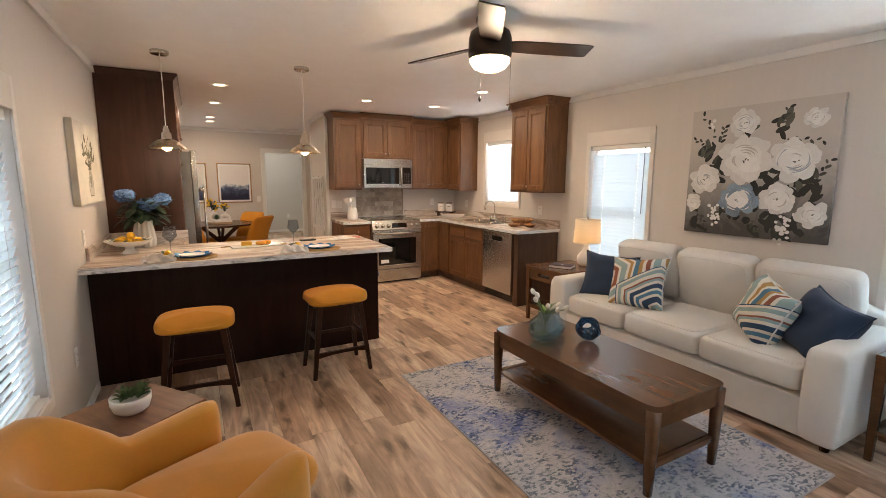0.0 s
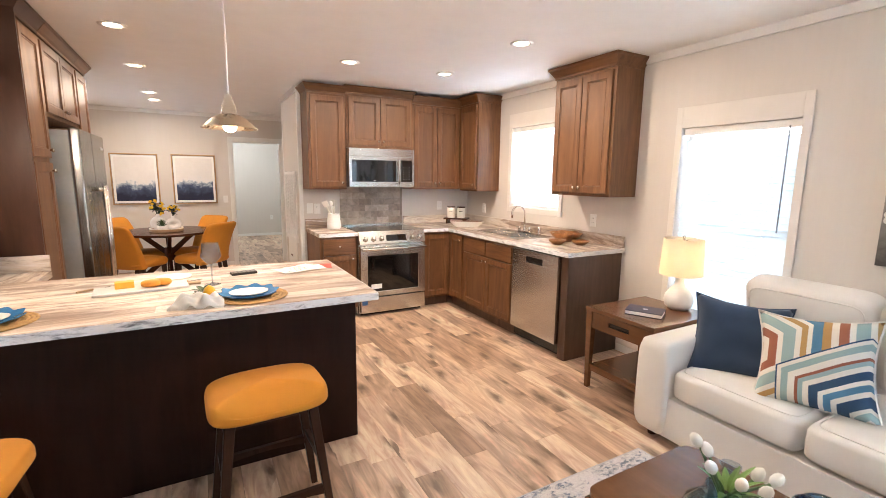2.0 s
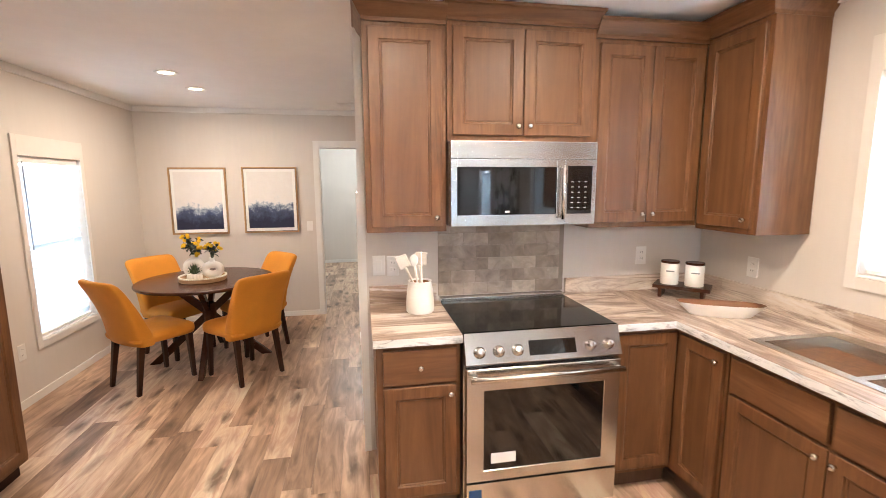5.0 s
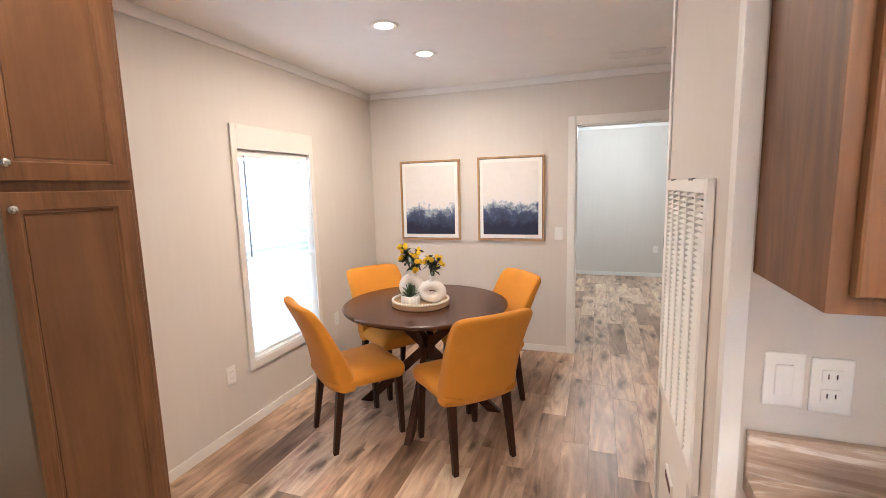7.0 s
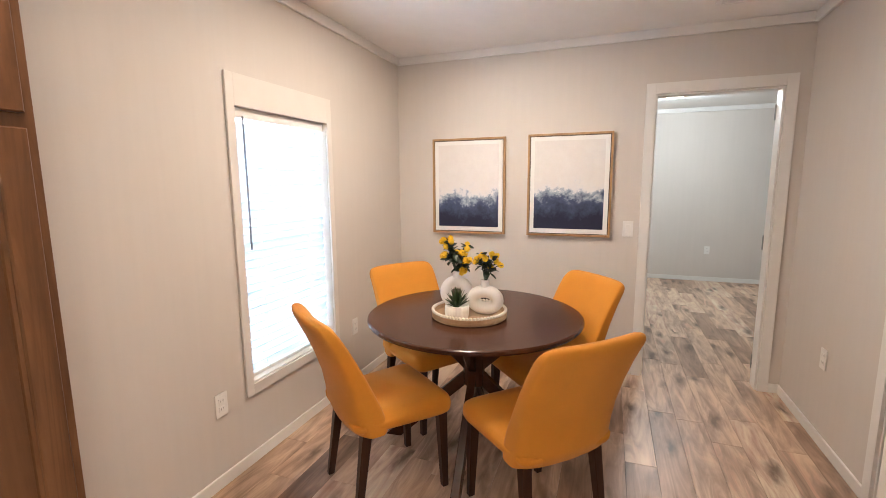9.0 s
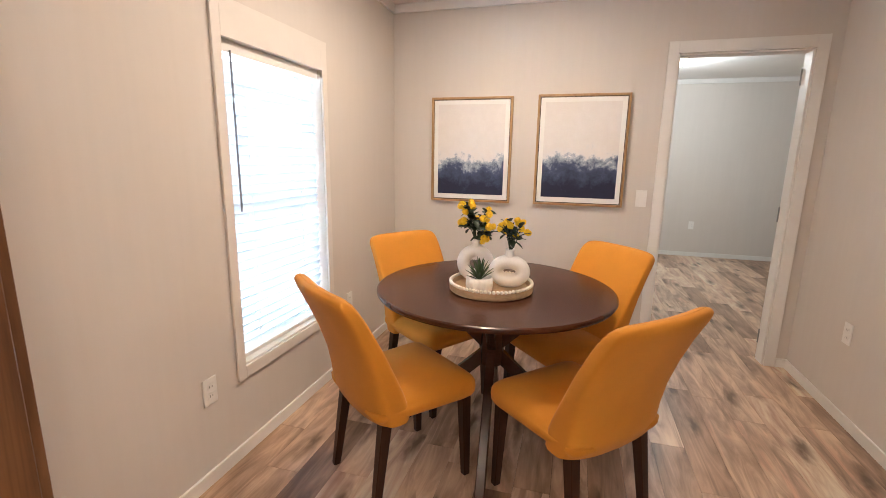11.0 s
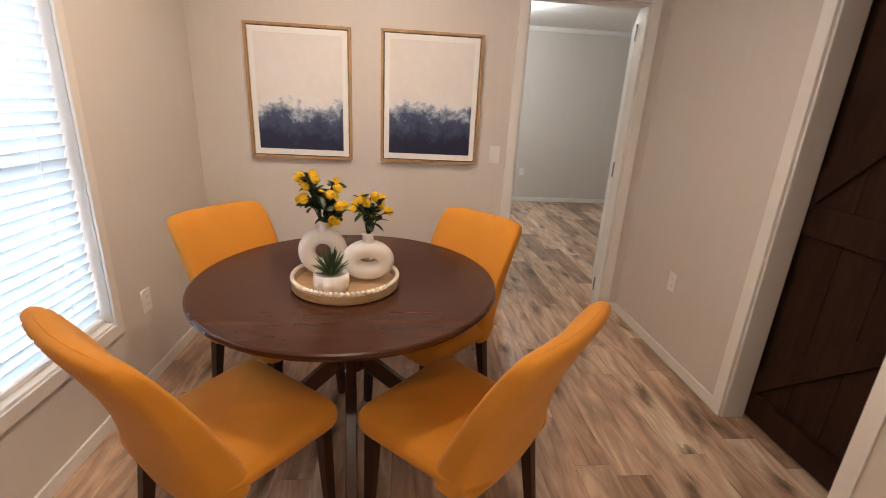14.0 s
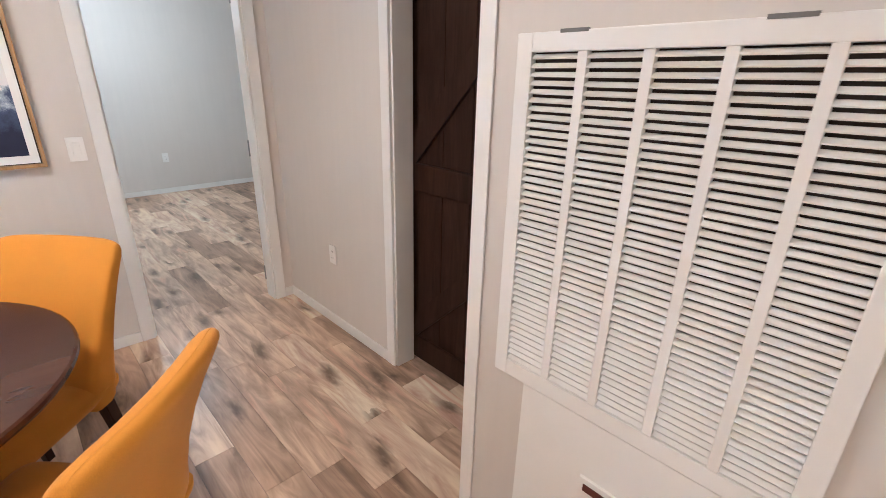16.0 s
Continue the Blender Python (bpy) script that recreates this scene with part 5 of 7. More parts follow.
def end_table():
    t = thing("end_table", Matrix(), "walnut-brown end table with a slotted drawer and low shelf", "table", "end tables by the sofa")
    hx, hy, h = 0.315, 0.275, 0.60
    part("tabletop", boxes((-hx, hx, -hy, hy, h - 0.025, h), bevel=0.006), WALNUT, t)
    part("case", boxes((-hx + 0.05, hx - 0.03, -hy + 0.03, -hy + 0.045, h - 0.15, h - 0.026), (-hx + 0.05, hx - 0.03, hy - 0.045, hy - 0.03, h - 0.15, h - 0.026), (hx - 0.045, hx - 0.03, -hy + 0.045, hy - 0.045, h - 0.15, h - 0.026), (-hx + 0.05, hx - 0.045, -hy + 0.045, hy - 0.045, h - 0.15, h - 0.14)), WALNUT, t)
    d = part("drawer", boxes((-hx + 0.012, -hx + 0.032, -hy + 0.055, -0.085, h - 0.145, h - 0.03), (-hx + 0.012, -hx + 0.032, 0.085, hy - 0.055, h - 0.145, h - 0.03),
                             (-hx + 0.012, -hx + 0.032, -0.085, 0.085, h - 0.145, h - 0.100), (-hx + 0.012, -hx + 0.032, -0.085, 0.085, h - 0.068, h - 0.03)), WALNUT, t)
    part("slot", boxes((-hx + 0.024, -hx + 0.031, -0.083, 0.083, h - 0.099, h - 0.069)), BLACK, d, "dark cut-out finger slot")
    for sx in (-1, 1):
        for sy in (-1, 1):
            part("leg", moved(chair_leg(0, 0, 0, 0, h - 0.026, 0.026, 0.016), pose(sx * (hx - 0.028), sy * (hy - 0.028), 0)), WALNUT, t)
    part("shelf", boxes((-hx + 0.02, hx - 0.02, -hy + 0.04, hy - 0.04, 0.16, 0.18), bevel=0.003), WALNUT, t)
    for x in (-hx + 0.018, hx - 0.038):
        part("shelf_rail", boxes((x, x + 0.020, -hy + 0.055, hy - 0.055, 0.135, 0.159), bevel=0.002), WALNUT, t)
    return t


et = end_table()
et.matrix_basis = pose(4.11, 3.755, 0)
copy_thing(et, pose(4.11, 0.88, 0))


def table_lamp():
    t = thing("table_lamp", pose(4.34, 3.70, 0.60), "cream ceramic gourd table lamp with a lit drum shade", "lamp")
    part("base", lathe([(0.002, 0.0), (0.062, 0.0), (0.085, 0.02), (0.096, 0.06), (0.090, 0.10), (0.062, 0.14), (0.036, 0.17), (0.026, 0.21), (0.024, 0.235), (0.002, 0.235)], 36), CERAMIC, t, "", True)
    part("neck", lathe([(0.010, 0.236), (0.010, 0.40), (0.004, 0.405), (0.004, 0.50)], 12), NICKEL, t)
    m, nt, b = shader("lamp_shade")
    b.inputs["Base Color"].default_value = (0.78, 0.72, 0.62, 1)
    tr = node(nt, "ShaderNodeBsdfTranslucent", Color=(0.88, 0.74, 0.54, 1))
    mx = nt.nodes.new("ShaderNodeMixShader")
    mx.inputs[0].default_value = 0.5
    nt.links.new(b.outputs[0], mx.inputs[1])
    nt.links.new(tr.outputs[0], mx.inputs[2])
    nt.links.new(mx.outputs[0], nt.nodes["Material Output"].inputs["Surface"])
    part("shade", lathe([(0.140, 0.245), (0.128, 0.495), (0.126, 0.495), (0.138, 0.245)], 40, cap=False), m, t, "glowing linen drum shade", True)
    bm = bmesh.new()
    for a in range(3):
        ca, sa = math.cos(a * 2.094), math.sin(a * 2.094)
        tube(bm, [(0, 0, 0.488), (0.127 * ca, 0.127 * sa, 0.488)], 0.0018, 6)
    part("spider", bm, NICKEL, t)
    part("finial", lathe([(0.002, 0.49), (0.008, 0.495), (0.010, 0.508), (0.004, 0.52), (0.002, 0.521)], 12), NICKEL, t, "", True)
    part("bulb", lathe([(0.002, 0.33), (0.012, 0.335), (0.026, 0.37), (0.028, 0.39), (0.018, 0.415), (0.002, 0.42)], 16), BULB, t, "", True)
    lamp("POINT", pose(4.34 + 0.05, 3.70, 0.60 + 0.37), LAMP_POWER, WARM, 0.03)


table_lamp()
bk = thing("book", pose(4.02, 3.72, 0.60, 0, 0, 28), "navy hardback book with a small emblem on the end table", "book")
part("cover", boxes((-0.085, 0.085, -0.115, 0.115, 0.001, 0.004), (-0.085, 0.085, -0.115, 0.115, 0.026, 0.030), (0.082, 0.085, -0.115, 0.115, 0.004, 0.026), bevel=0.001), plain("indigo_cover", (0.032, 0.034, 0.075), 0.5), bk)
part("pages", boxes((-0.081, 0.081, -0.111, 0.111, 0.0042, 0.0258)), MAT, bk)
part("emblem", lathe([(0.002, 0.0302), (0.018, 0.0302), (0.018, 0.0308), (0.002, 0.0308)], 12), plain("emblem_print", (0.45, 0.5, 0.6), 0.6), bk, "pale round emblem")


# ---- rug ----
def rug_material():
    m, nt, b = shader("distressed_rug")
    vec = coords(nt, shift=False)
    big, mid, fine = noisy(nt, vec, 1.8, 5.0, 0.6, 0.6), noisy(nt, vec, 6.0, 9.0, 0.80, 0.8), noisy(nt, vec, 160.0, 2.0)
    mp = nt.nodes.new("ShaderNodeMapping")
    mp.inputs["Rotation"].default_value = (0, 0, 0.6)
    mp.inputs["Scale"].default_value = (1.0, 2.1, 1.0)
    nt.links.new(vec, mp.inputs["Vector"])
    vor = node(nt, "ShaderNodeTexVoronoi", Scale=44.0)
    vor.distance = "CHEBYCHEV"
    nt.links.new(mp.outputs[0], vor.inputs["Vector"])
    sepc = nt.nodes.new("ShaderNodeSeparateColor")
    nt.links.new(vor.outputs["Color"], sepc.inputs[0])
    base = ramp(nt, big, ((0.34, (0.45, 0.44, 0.48)), (0.48, (0.55, 0.53, 0.55)), (0.57, (0.30, 0.34, 0.50)), (0.68, (0.12, 0.17, 0.44))))
    ink = ramp(nt, mid, ((0.45, (0, 0, 0)), (0.55, (0.9, 0.9, 0.9))))
    cell = ramp(nt, sepc.outputs[0], ((0.40, (0, 0, 0)), (0.55, (1, 1, 1))))
    ink = mixed(nt, 1.0, ink, cell, "MULTIPLY")
    col = mixed(nt, ink, base, ramp(nt, big, ((0.40, (0.12, 0.15, 0.19)), (0.6, (0.030, 0.060, 0.18)))))
    pale = ramp(nt, sepc.outputs[1], ((0.72, (0, 0, 0)), (0.80, (0.7, 0.7, 0.7))))
    pale = mixed(nt, 1.0, pale, ramp(nt, mid, ((0.40, (0, 0, 0)), (0.50, (1, 1, 1)))), "MULTIPLY")
    col = mixed(nt, pale, col, (0.50, 0.49, 0.51))
    col = mixed(nt, 0.35, col, ramp(nt, fine, ((0.3, (0.3, 0.3, 0.3)), (0.7, (0.66, 0.66, 0.66)))), "OVERLAY")
    nt.links.new(col, b.inputs["Base Color"])
    b.inputs["Roughness"].default_value = 0.95
    bumped(nt, b, fine, 0.5, 0.003)
    return m


rug = thing("area_rug", pose(2.75, 2.227, 0), "distressed blue, grey and cream area rug on the plank floor", "rug")
part("rug_field", boxes((-0.740, 0.740, -1.07, 1.07, 0.0005, 0.009), bevel=0.003), rug_material(), rug)
part("binding", boxes((-0.747, -0.741, -1.077, 1.077, 0.0005, 0.008), (0.741, 0.747, -1.077, 1.077, 0.0005, 0.008), (-0.741, 0.741, -1.077, -1.071, 0.0005, 0.008), (-0.741, 0.741, 1.071, 1.077, 0.0005, 0.008)), plain("rug_binding", (0.42, 0.42, 0.45), 0.9), rug)


# ---- bar stools ----
def seat_fall(x, y):
    """How far the padded top lies below its crown: an arched ridge, from which the front slopes away."""
    ridge = -0.172 + 0.135 * (1 - (x / 0.235) ** 2)
    return -0.036 + 0.012 * (x / 0.23) ** 2 + 0.03 * max(0.0, y - ridge) + 0.58 * max(0.0, ridge - y)


def bar_stool():
    t = thing("bar_stool", Matrix(), "counter stool with a curved mustard saddle seat and dark wooden legs", "stool", "stools at the peninsula")
    bm = bmesh.new()
    loops = []
    for k in range(49):
        a = -math.pi / 2 + math.pi * k / 48
        inset = max(0.02, math.cos(a) ** 0.4)
        z = 0.036 * math.copysign(abs(math.sin(a)) ** 0.7, math.sin(a))
        loops.append([(x * inset, y * inset, 0.608 + z - (seat_fall(x * inset, y * inset) * min(1.0, math.sin(a) * 2.5) if k > 24 else 0.012 * (y * inset / 0.17) ** 2)) for x, y in squircle(0.23, 0.17, 5, 64)])
    rings(bm, loops)
    part("seat", bm, MUSTARD, t, "", True)
    part("seat_frame", boxes((-0.18, 0.18, -0.125, 0.125, 0.545, 0.580), bevel=0.004), LEGWOOD, t)
    for sx in (-1, 1):
        for sy in (-1, 1):
            part("leg", chair_leg(sx * 0.155, sy * 0.115, sx * 0.065, sy * 0.045, 0.575, 0.020, 0.014), LEGWOOD, t)
    for sy, z in ((-1, 0.19), (1, 0.27)):  # bowed rails between the legs
        y, half = sy * (0.115 + 0.045 * (1 - z / 0.575)), 0.155 + 0.065 * (1 - z / 0.575) - 0.012
        bm = bmesh.new()
        rings(bm, [[(u * half, y - 0.010, z - 0.026 + 0.016 * (1 - u * u)), (u * half, y + 0.010, z - 0.026 + 0.016 * (1 - u * u)), (u * half, y + 0.010, z + 0.014), (u * half, y - 0.010, z + 0.014)] for u in [k / 6 - 1 for k in range(13)]])
        part("footrest", bm, LEGWOOD, t)
    for sx in (-1, 1):
        x = sx * (0.155 + 0.065 * (1 - 0.31 / 0.575))
        part("stretcher", boxes((x - 0.009, x + 0.009, -0.125, 0.125, 0.296, 0.324), bevel=0.002), LEGWOOD, t)
    return t


st = bar_stool()
HEIGHT = Matrix.Diagonal((1, 1, 0.97, 1))
st.matrix_basis = pose(1.616, 3.70, 0, 0, 0, 2) @ HEIGHT
copy_thing(st, pose(0.654, 3.56, 0, 0, 0, -4) @ HEIGHT)


# ---- armchair and side table ----
def armchair():
    t = thing("armchair", pose(0.585, 1.90, 0, 0, 0, 25), "mustard velvet barrel armchair with a curved wraparound back", "armchair")
    bm = bmesh.new()  # local +x is the front
    loops = []
    path = []
    for k in range(41):
        u = k / 40
        if u < 0.28:
            f = u / 0.28
            p, n = Vector((0.28 - 0.35 * f, -0.295 - 0.025 * f, 0)), Vector((0, -1, 0))
        elif u > 0.72:
            f = (1 - u) / 0.28
            p, n = Vector((0.28 - 0.35 * f, 0.295 + 0.025 * f, 0)), Vector((0, 1, 0))
        else:
            a = -math.pi / 2 - (u - 0.28) / 0.44 * math.pi
            p = Vector((-0.07 + 0.30 * math.cos(a), 0.32 * math.sin(a), 0))
            n = Vector((math.cos(a), math.sin(a), 0))
        back = math.sin(math.pi * u) ** 2
        arm = max(0.0, 1 - min(u, 1 - u) / 0.28)
        rise = min(1.0, max(0.0, (min(u, 1 - u) - 0.23) / 0.15))
        path.append((p, n, 0.515 + 0.07 * arm + (0.225 + 0.02 * back) * rise * rise * (3 - 2 * rise), back))
    for i, (p, n, h, back) in enumerate(path):
        thick = 0.074 - 0.008 * back
        end = 0.55 if i in (0, 40) else (0.88 if i in (1, 39) else 1.0)
        mid, half = (h + 0.13) / 2, (h - 0.13) / 2
        loops.append([p + n * (u * thick * end + 0.05 * back * (w + 0.3)) + Vector((0, 0, mid + w * half * (0.93 + 0.07 * end))) for u, w in squircle(1, 1, 4.5, 24)])
    rings(bm, loops)
    part("shell", bm, VELVET, t, "", True)
    part("seat_cushion", moved(puff(0.345, 0.232, 0.092, 5, 40, 14, 0.03, 2.6), pose(0.11, 0, 0.285)), VELVET, t, "", True)
    part("base", moved(puff(0.33, 0.27, 0.09, 6, 36, 8), pose(0.04, 0, 0.135)), VELVET, t, "", True)
    for x in (-0.25, 0.26):
        for y in (-0.24, 0.24):
            part("leg", moved(lathe([(0.002, 0), (0.012, 0), (0.022, 0.15), (0.002, 0.15)], 12), pose(x, y, 0)), LEGWOOD, t)


armchair()
sd = thing("side_table", pose(0.405, 2.495, 0, 0, 0, 38) @ Matrix.Diagonal((0.8, 0.8, 1, 1)), "square warm-brown wooden side table beside the armchair", "table")
REDWOOD = wood("reddish_brown_wood", (0.095, 0.034, 0.014), (0.19, 0.078, 0.034), (0.27, 0.125, 0.06), 0.42, 1, 10.0, 0.1)
part("tabletop", boxes((-0.25, 0.25, -0.25, 0.25, 0.485, 0.52), bevel=0.006), REDWOOD, sd)
part("apron", boxes((-0.22, 0.22, -0.22, -0.205, 0.41, 0.484), (-0.22, 0.22, 0.205, 0.22, 0.41, 0.484), (-0.22, -0.205, -0.205, 0.205, 0.41, 0.484), (0.205, 0.22, -0.205, 0.205, 0.41, 0.484)), REDWOOD, sd)
for sx in (-1, 1):
    for sy in (-1, 1):
        part("leg", chair_leg(sx * 0.205, sy * 0.205, sx * 0.02, sy * 0.02, 0.484, 0.02, 0.014), REDWOOD, sd)


# ---- ceiling fan ----
def ceiling_fan():
    t = thing("ceiling_fan", pose(2.31, 2.63, CEILING), "dark bronze three-blade ceiling fan with a lit bowl lamp", "ceiling fan")
    part("canopy", lathe([(0.002, -0.001), (0.085, -0.001), (0.085, -0.03), (0.05, -0.06), (0.002, -0.06)], 32), BRONZE, t, "", True)
    part("motor", lathe([(0.002, -0.055), (0.085, -0.06), (0.118, -0.085), (0.128, -0.12), (0.130, -0.21), (0.124, -0.235), (0.002, -0.235)], 40), BRONZE, t, "", True)
    part("light_bowl", lathe([(0.121, -0.236), (0.118, -0.255), (0.095, -0.285), (0.055, -0.302), (0.002, -0.307)], 36), glow("fan_bowl", (1.0, 0.80, 0.52), 7.0), t, "lit frosted glass bowl", True)
    blade_wood = wood("blade_wood", (0.022, 0.013, 0.010), (0.036, 0.022, 0.016), (0.055, 0.034, 0.024), 0.4, 0, 10.0)
    for a in (-18, 110, 236):  # pitched against the spin
        bm = bmesh.new()
        rings(bm, [[(x, y * w, z) for y, z in ((-1, -0.004), (1, -0.004), (1, 0.004), (-1, 0.004))] for x, w in ((0.10, 0.045), (0.16, 0.060), (0.30, 0.066), (0.60, 0.068), (0.64, 0.060))])
        part("blade", moved(bm, pose(0, 0, -0.155, 0, 0, a) @ pose(0, 0, 0, -13, 0, 0)), blade_wood, t)
    for x, y, l in ((-0.108, -0.062, 0.23), (0.085, -0.092, 0.27)):
        bm = bmesh.new()
        tube(bm, [(x, y, -0.235), (x, y, -0.235 - l)], 0.0013, 6)
        c = part("pull_chain", bm, BRONZE, t)
        part("fob", moved(lathe([(0.002, 0.0), (0.006, 0.004), (0.009, 0.018), (0.005, 0.032), (0.002, 0.034)], 12), pose(x, y, -0.269 - l)), BRONZE, c, "", True)
    lamp("POINT", pose(2.31, 2.63, CEILING - 0.40), FAN_POWER, WARM, 0.09)


ceiling_fan()

# ---- backsplash tiles behind the range ----
def glazed_tile():
    """Mottled glaze whose tone steps from tile to tile."""
    m, nt, b = shader("grey_brown_tile")
    vec = coords(nt)
    cloud, fleck = noisy(nt, vec, 11.0, 5.0, 0.65, 0.6), noisy(nt, vec, 60.0, 3.0)
    info = nt.nodes.new("ShaderNodeObjectInfo")
    tone = ramp(nt, info.outputs["Random"], ((0.0, (0.27, 0.222, 0.182)), (0.4, (0.36, 0.300, 0.250)), (0.75, (0.43, 0.365, 0.310)), (1.0, (0.54, 0.475, 0.415))))
    col = mixed(nt, 0.75, tone, ramp(nt, cloud, ((0.3, (0.30, 0.29, 0.28)), (0.7, (0.70, 0.70, 0.69)))), "OVERLAY")
    nt.links.new(col, b.inputs["Base Color"])
    b.inputs["Roughness"].default_value = 0.28
    bumped(nt, b, fleck, 0.15, 0.001)
    return m


TILE = glazed_tile()
bs = thing("tile_backsplash", Matrix(), "grey-brown glazed brick tiles on the wall behind the range", "tiles")
part("grout", boxes((2.862, 3.640, YR - 0.0092, YR - 0.002, 0.938, 1.378)), plain("grout", (0.30, 0.258, 0.220), 0.9), bs)
tw, th = 0.150, 0.0735
tile_mesh = mesh_of("tile", boxes((0, tw - 0.002, -0.0112, -0.0075, 0, th - 0.002), bevel=0.0015), TILE)
half_mesh = mesh_of("tile", boxes((0, tw / 2 - 0.002, -0.0112, -0.0075, 0, th - 0.002), bevel=0.0015), TILE)
for r in range(6):
    x, z, first_half = 2.863, 0.9385 + r * th, r % 2
    while x < 3.638:
        w = tw / 2 if (first_half or x + tw > 3.641) else tw
        if x + w <= 3.642:
            shared("tile", half_mesh if w < tw * 0.9 else tile_mesh, bs, pose(x, YR - random.uniform(0, 0.0006), z))
        x += w
        first_half = 0

# ---- leaves and blooms ----
LEAF = plain("leaf_green", (0.045, 0.085, 0.030), 0.45, vary=0.4, scale=30)
LEAF_DARK = plain("leaf_deep", (0.018, 0.040, 0.020), 0.45, vary=0.4, scale=30)
SUCCULENT = plain("succulent_green", (0.10, 0.17, 0.06), 0.5, vary=0.35, scale=30)
YELLOW = plain("yellow_petal", (0.90, 0.57, 0.015), 0.6, vary=0.2, scale=40)
LEMON = plain("lemon_skin", (0.80, 0.46, 0.02), 0.42, vary=0.08, scale=20, bump=0.3, fine=140)
HYDRANGEA = plain("hydrangea_blue", (0.165, 0.290, 0.50), 0.7, vary=0.45, scale=25)
PETAL_WHITE = plain("tulip_white", (0.80, 0.79, 0.73), 0.5, vary=0.04, scale=30)


def leaf_blade(bm, m, length, width, fold=0.25, curl=0.2):
    """One leaf: a pointed, slightly folded blade along local +x."""
    mid, lo, hi = [], [], []
    for k in range(6):
        u = k / 5
        w = width * math.sin(math.pi * min(1, u * 0.92 + 0.05)) ** 0.8 / 2
        z = -curl * length * u * u
        mid.append(m @ Vector((u * length, 0, z)))
        lo.append(m @ Vector((u * length, -w, z + fold * w)))
        hi.append(m @ Vector((u * length, w, z + fold * w)))
    vm, vl, vh = ([bm.verts.new(p) for p in row] for row in (mid, lo, hi))
    for k in range(5):
        bm.faces.new((vl[k], vm[k], vm[k + 1], vl[k + 1]))
        bm.faces.new((vm[k], vh[k], vh[k + 1], vm[k + 1]))


def pom(r, n=46, seed=0):
    """A round bloom of many small cupped petals."""
    rnd = random.Random(seed)
    bm = bmesh.new()
    for k in range(n):
        z = 1 - 2 * (k + 0.5) / n
        a = k * 2.39996
        d = Vector((math.sqrt(1 - z * z) * math.cos(a), math.sqrt(1 - z * z) * math.sin(a), z))
        q = d.to_track_quat("Z", "X").to_matrix().to_4x4()
        s = r * rnd.uniform(0.36, 0.52)
        m = Matrix.Translation(d * r * rnd.uniform(0.72, 0.95)) @ q @ pose(0, 0, 0, rnd.uniform(-25, 25), rnd.uniform(-25, 25), rnd.uniform(0, 90))
        c = bm.verts.new(m @ Vector((0, 0, -0.15 * s)))
        ring = [bm.verts.new(m @ Vector((s * rr * math.cos(t), s * rr * math.sin(t), 0.12 * s))) for t, rr in ((i * math.pi / 4, 1.0 if i % 2 else 0.62) for i in range(8))]
        for i in range(8):
            bm.faces.new((c, ring[i], ring[(i + 1) % 8]))
    return bm


def ball(bm, c, r, n=10, rows=6, squash=1.0):
    rings(bm, [[(c[0] + r * math.cos(-math.pi / 2 + math.pi * (k + 0.05) / (rows + 0.1)) * math.cos(2 * math.pi * i / n), c[1] + r * math.cos(-math.pi / 2 + math.pi * (k + 0.05) / (rows + 0.1)) * math.sin(2 * math.pi * i / n), c[2] + squash * r * math.sin(-math.pi / 2 + math.pi * (k + 0.05) / (rows + 0.1))) for i in range(n)] for k in range(rows + 1)])
    return bm


def ring_vase(m, rx, rz, tube_r, label):
    """A hollow-hearted vase: an upright ring with a flat foot and a short neck."""
    t = thing("ring_vase", m, label, "vase", "ring vases on the tray")
    bm = bmesh.new()
    n, k = 40, 16
    rows = []
    for i in range(n):
        a = 2 * math.pi * i / n
        row = []
        for j in range(k):
            b = 2 * math.pi * j / k
            x = (rx + tube_r * math.cos(b)) * math.cos(a)
            z = (rz + tube_r * math.cos(b)) * math.sin(a) + rz + tube_r
            row.append(bm.verts.new((x, tube_r * 1.05 * math.sin(b), max(z, 0.004))))
        rows.append(row)
    for i in range(n):
        for j in range(k):
            bm.faces.new((rows[i][j], rows[(i + 1) % n][j], rows[(i + 1) % n][(j + 1) % k], rows[i][(j + 1) % k]))
    part("ring", bm, CERAMIC, t, "", True)
    h = 2 * (rz + tube_r)
    part("neck", lathe([(0.026, h - 0.014), (0.020, h + 0.004), (0.019, h + 0.020), (0.022, h + 0.028), (0.018, h + 0.028), (0.015, h + 0.0)], 20, cap=False), CERAMIC, t, "", True)
    return h + 0.028


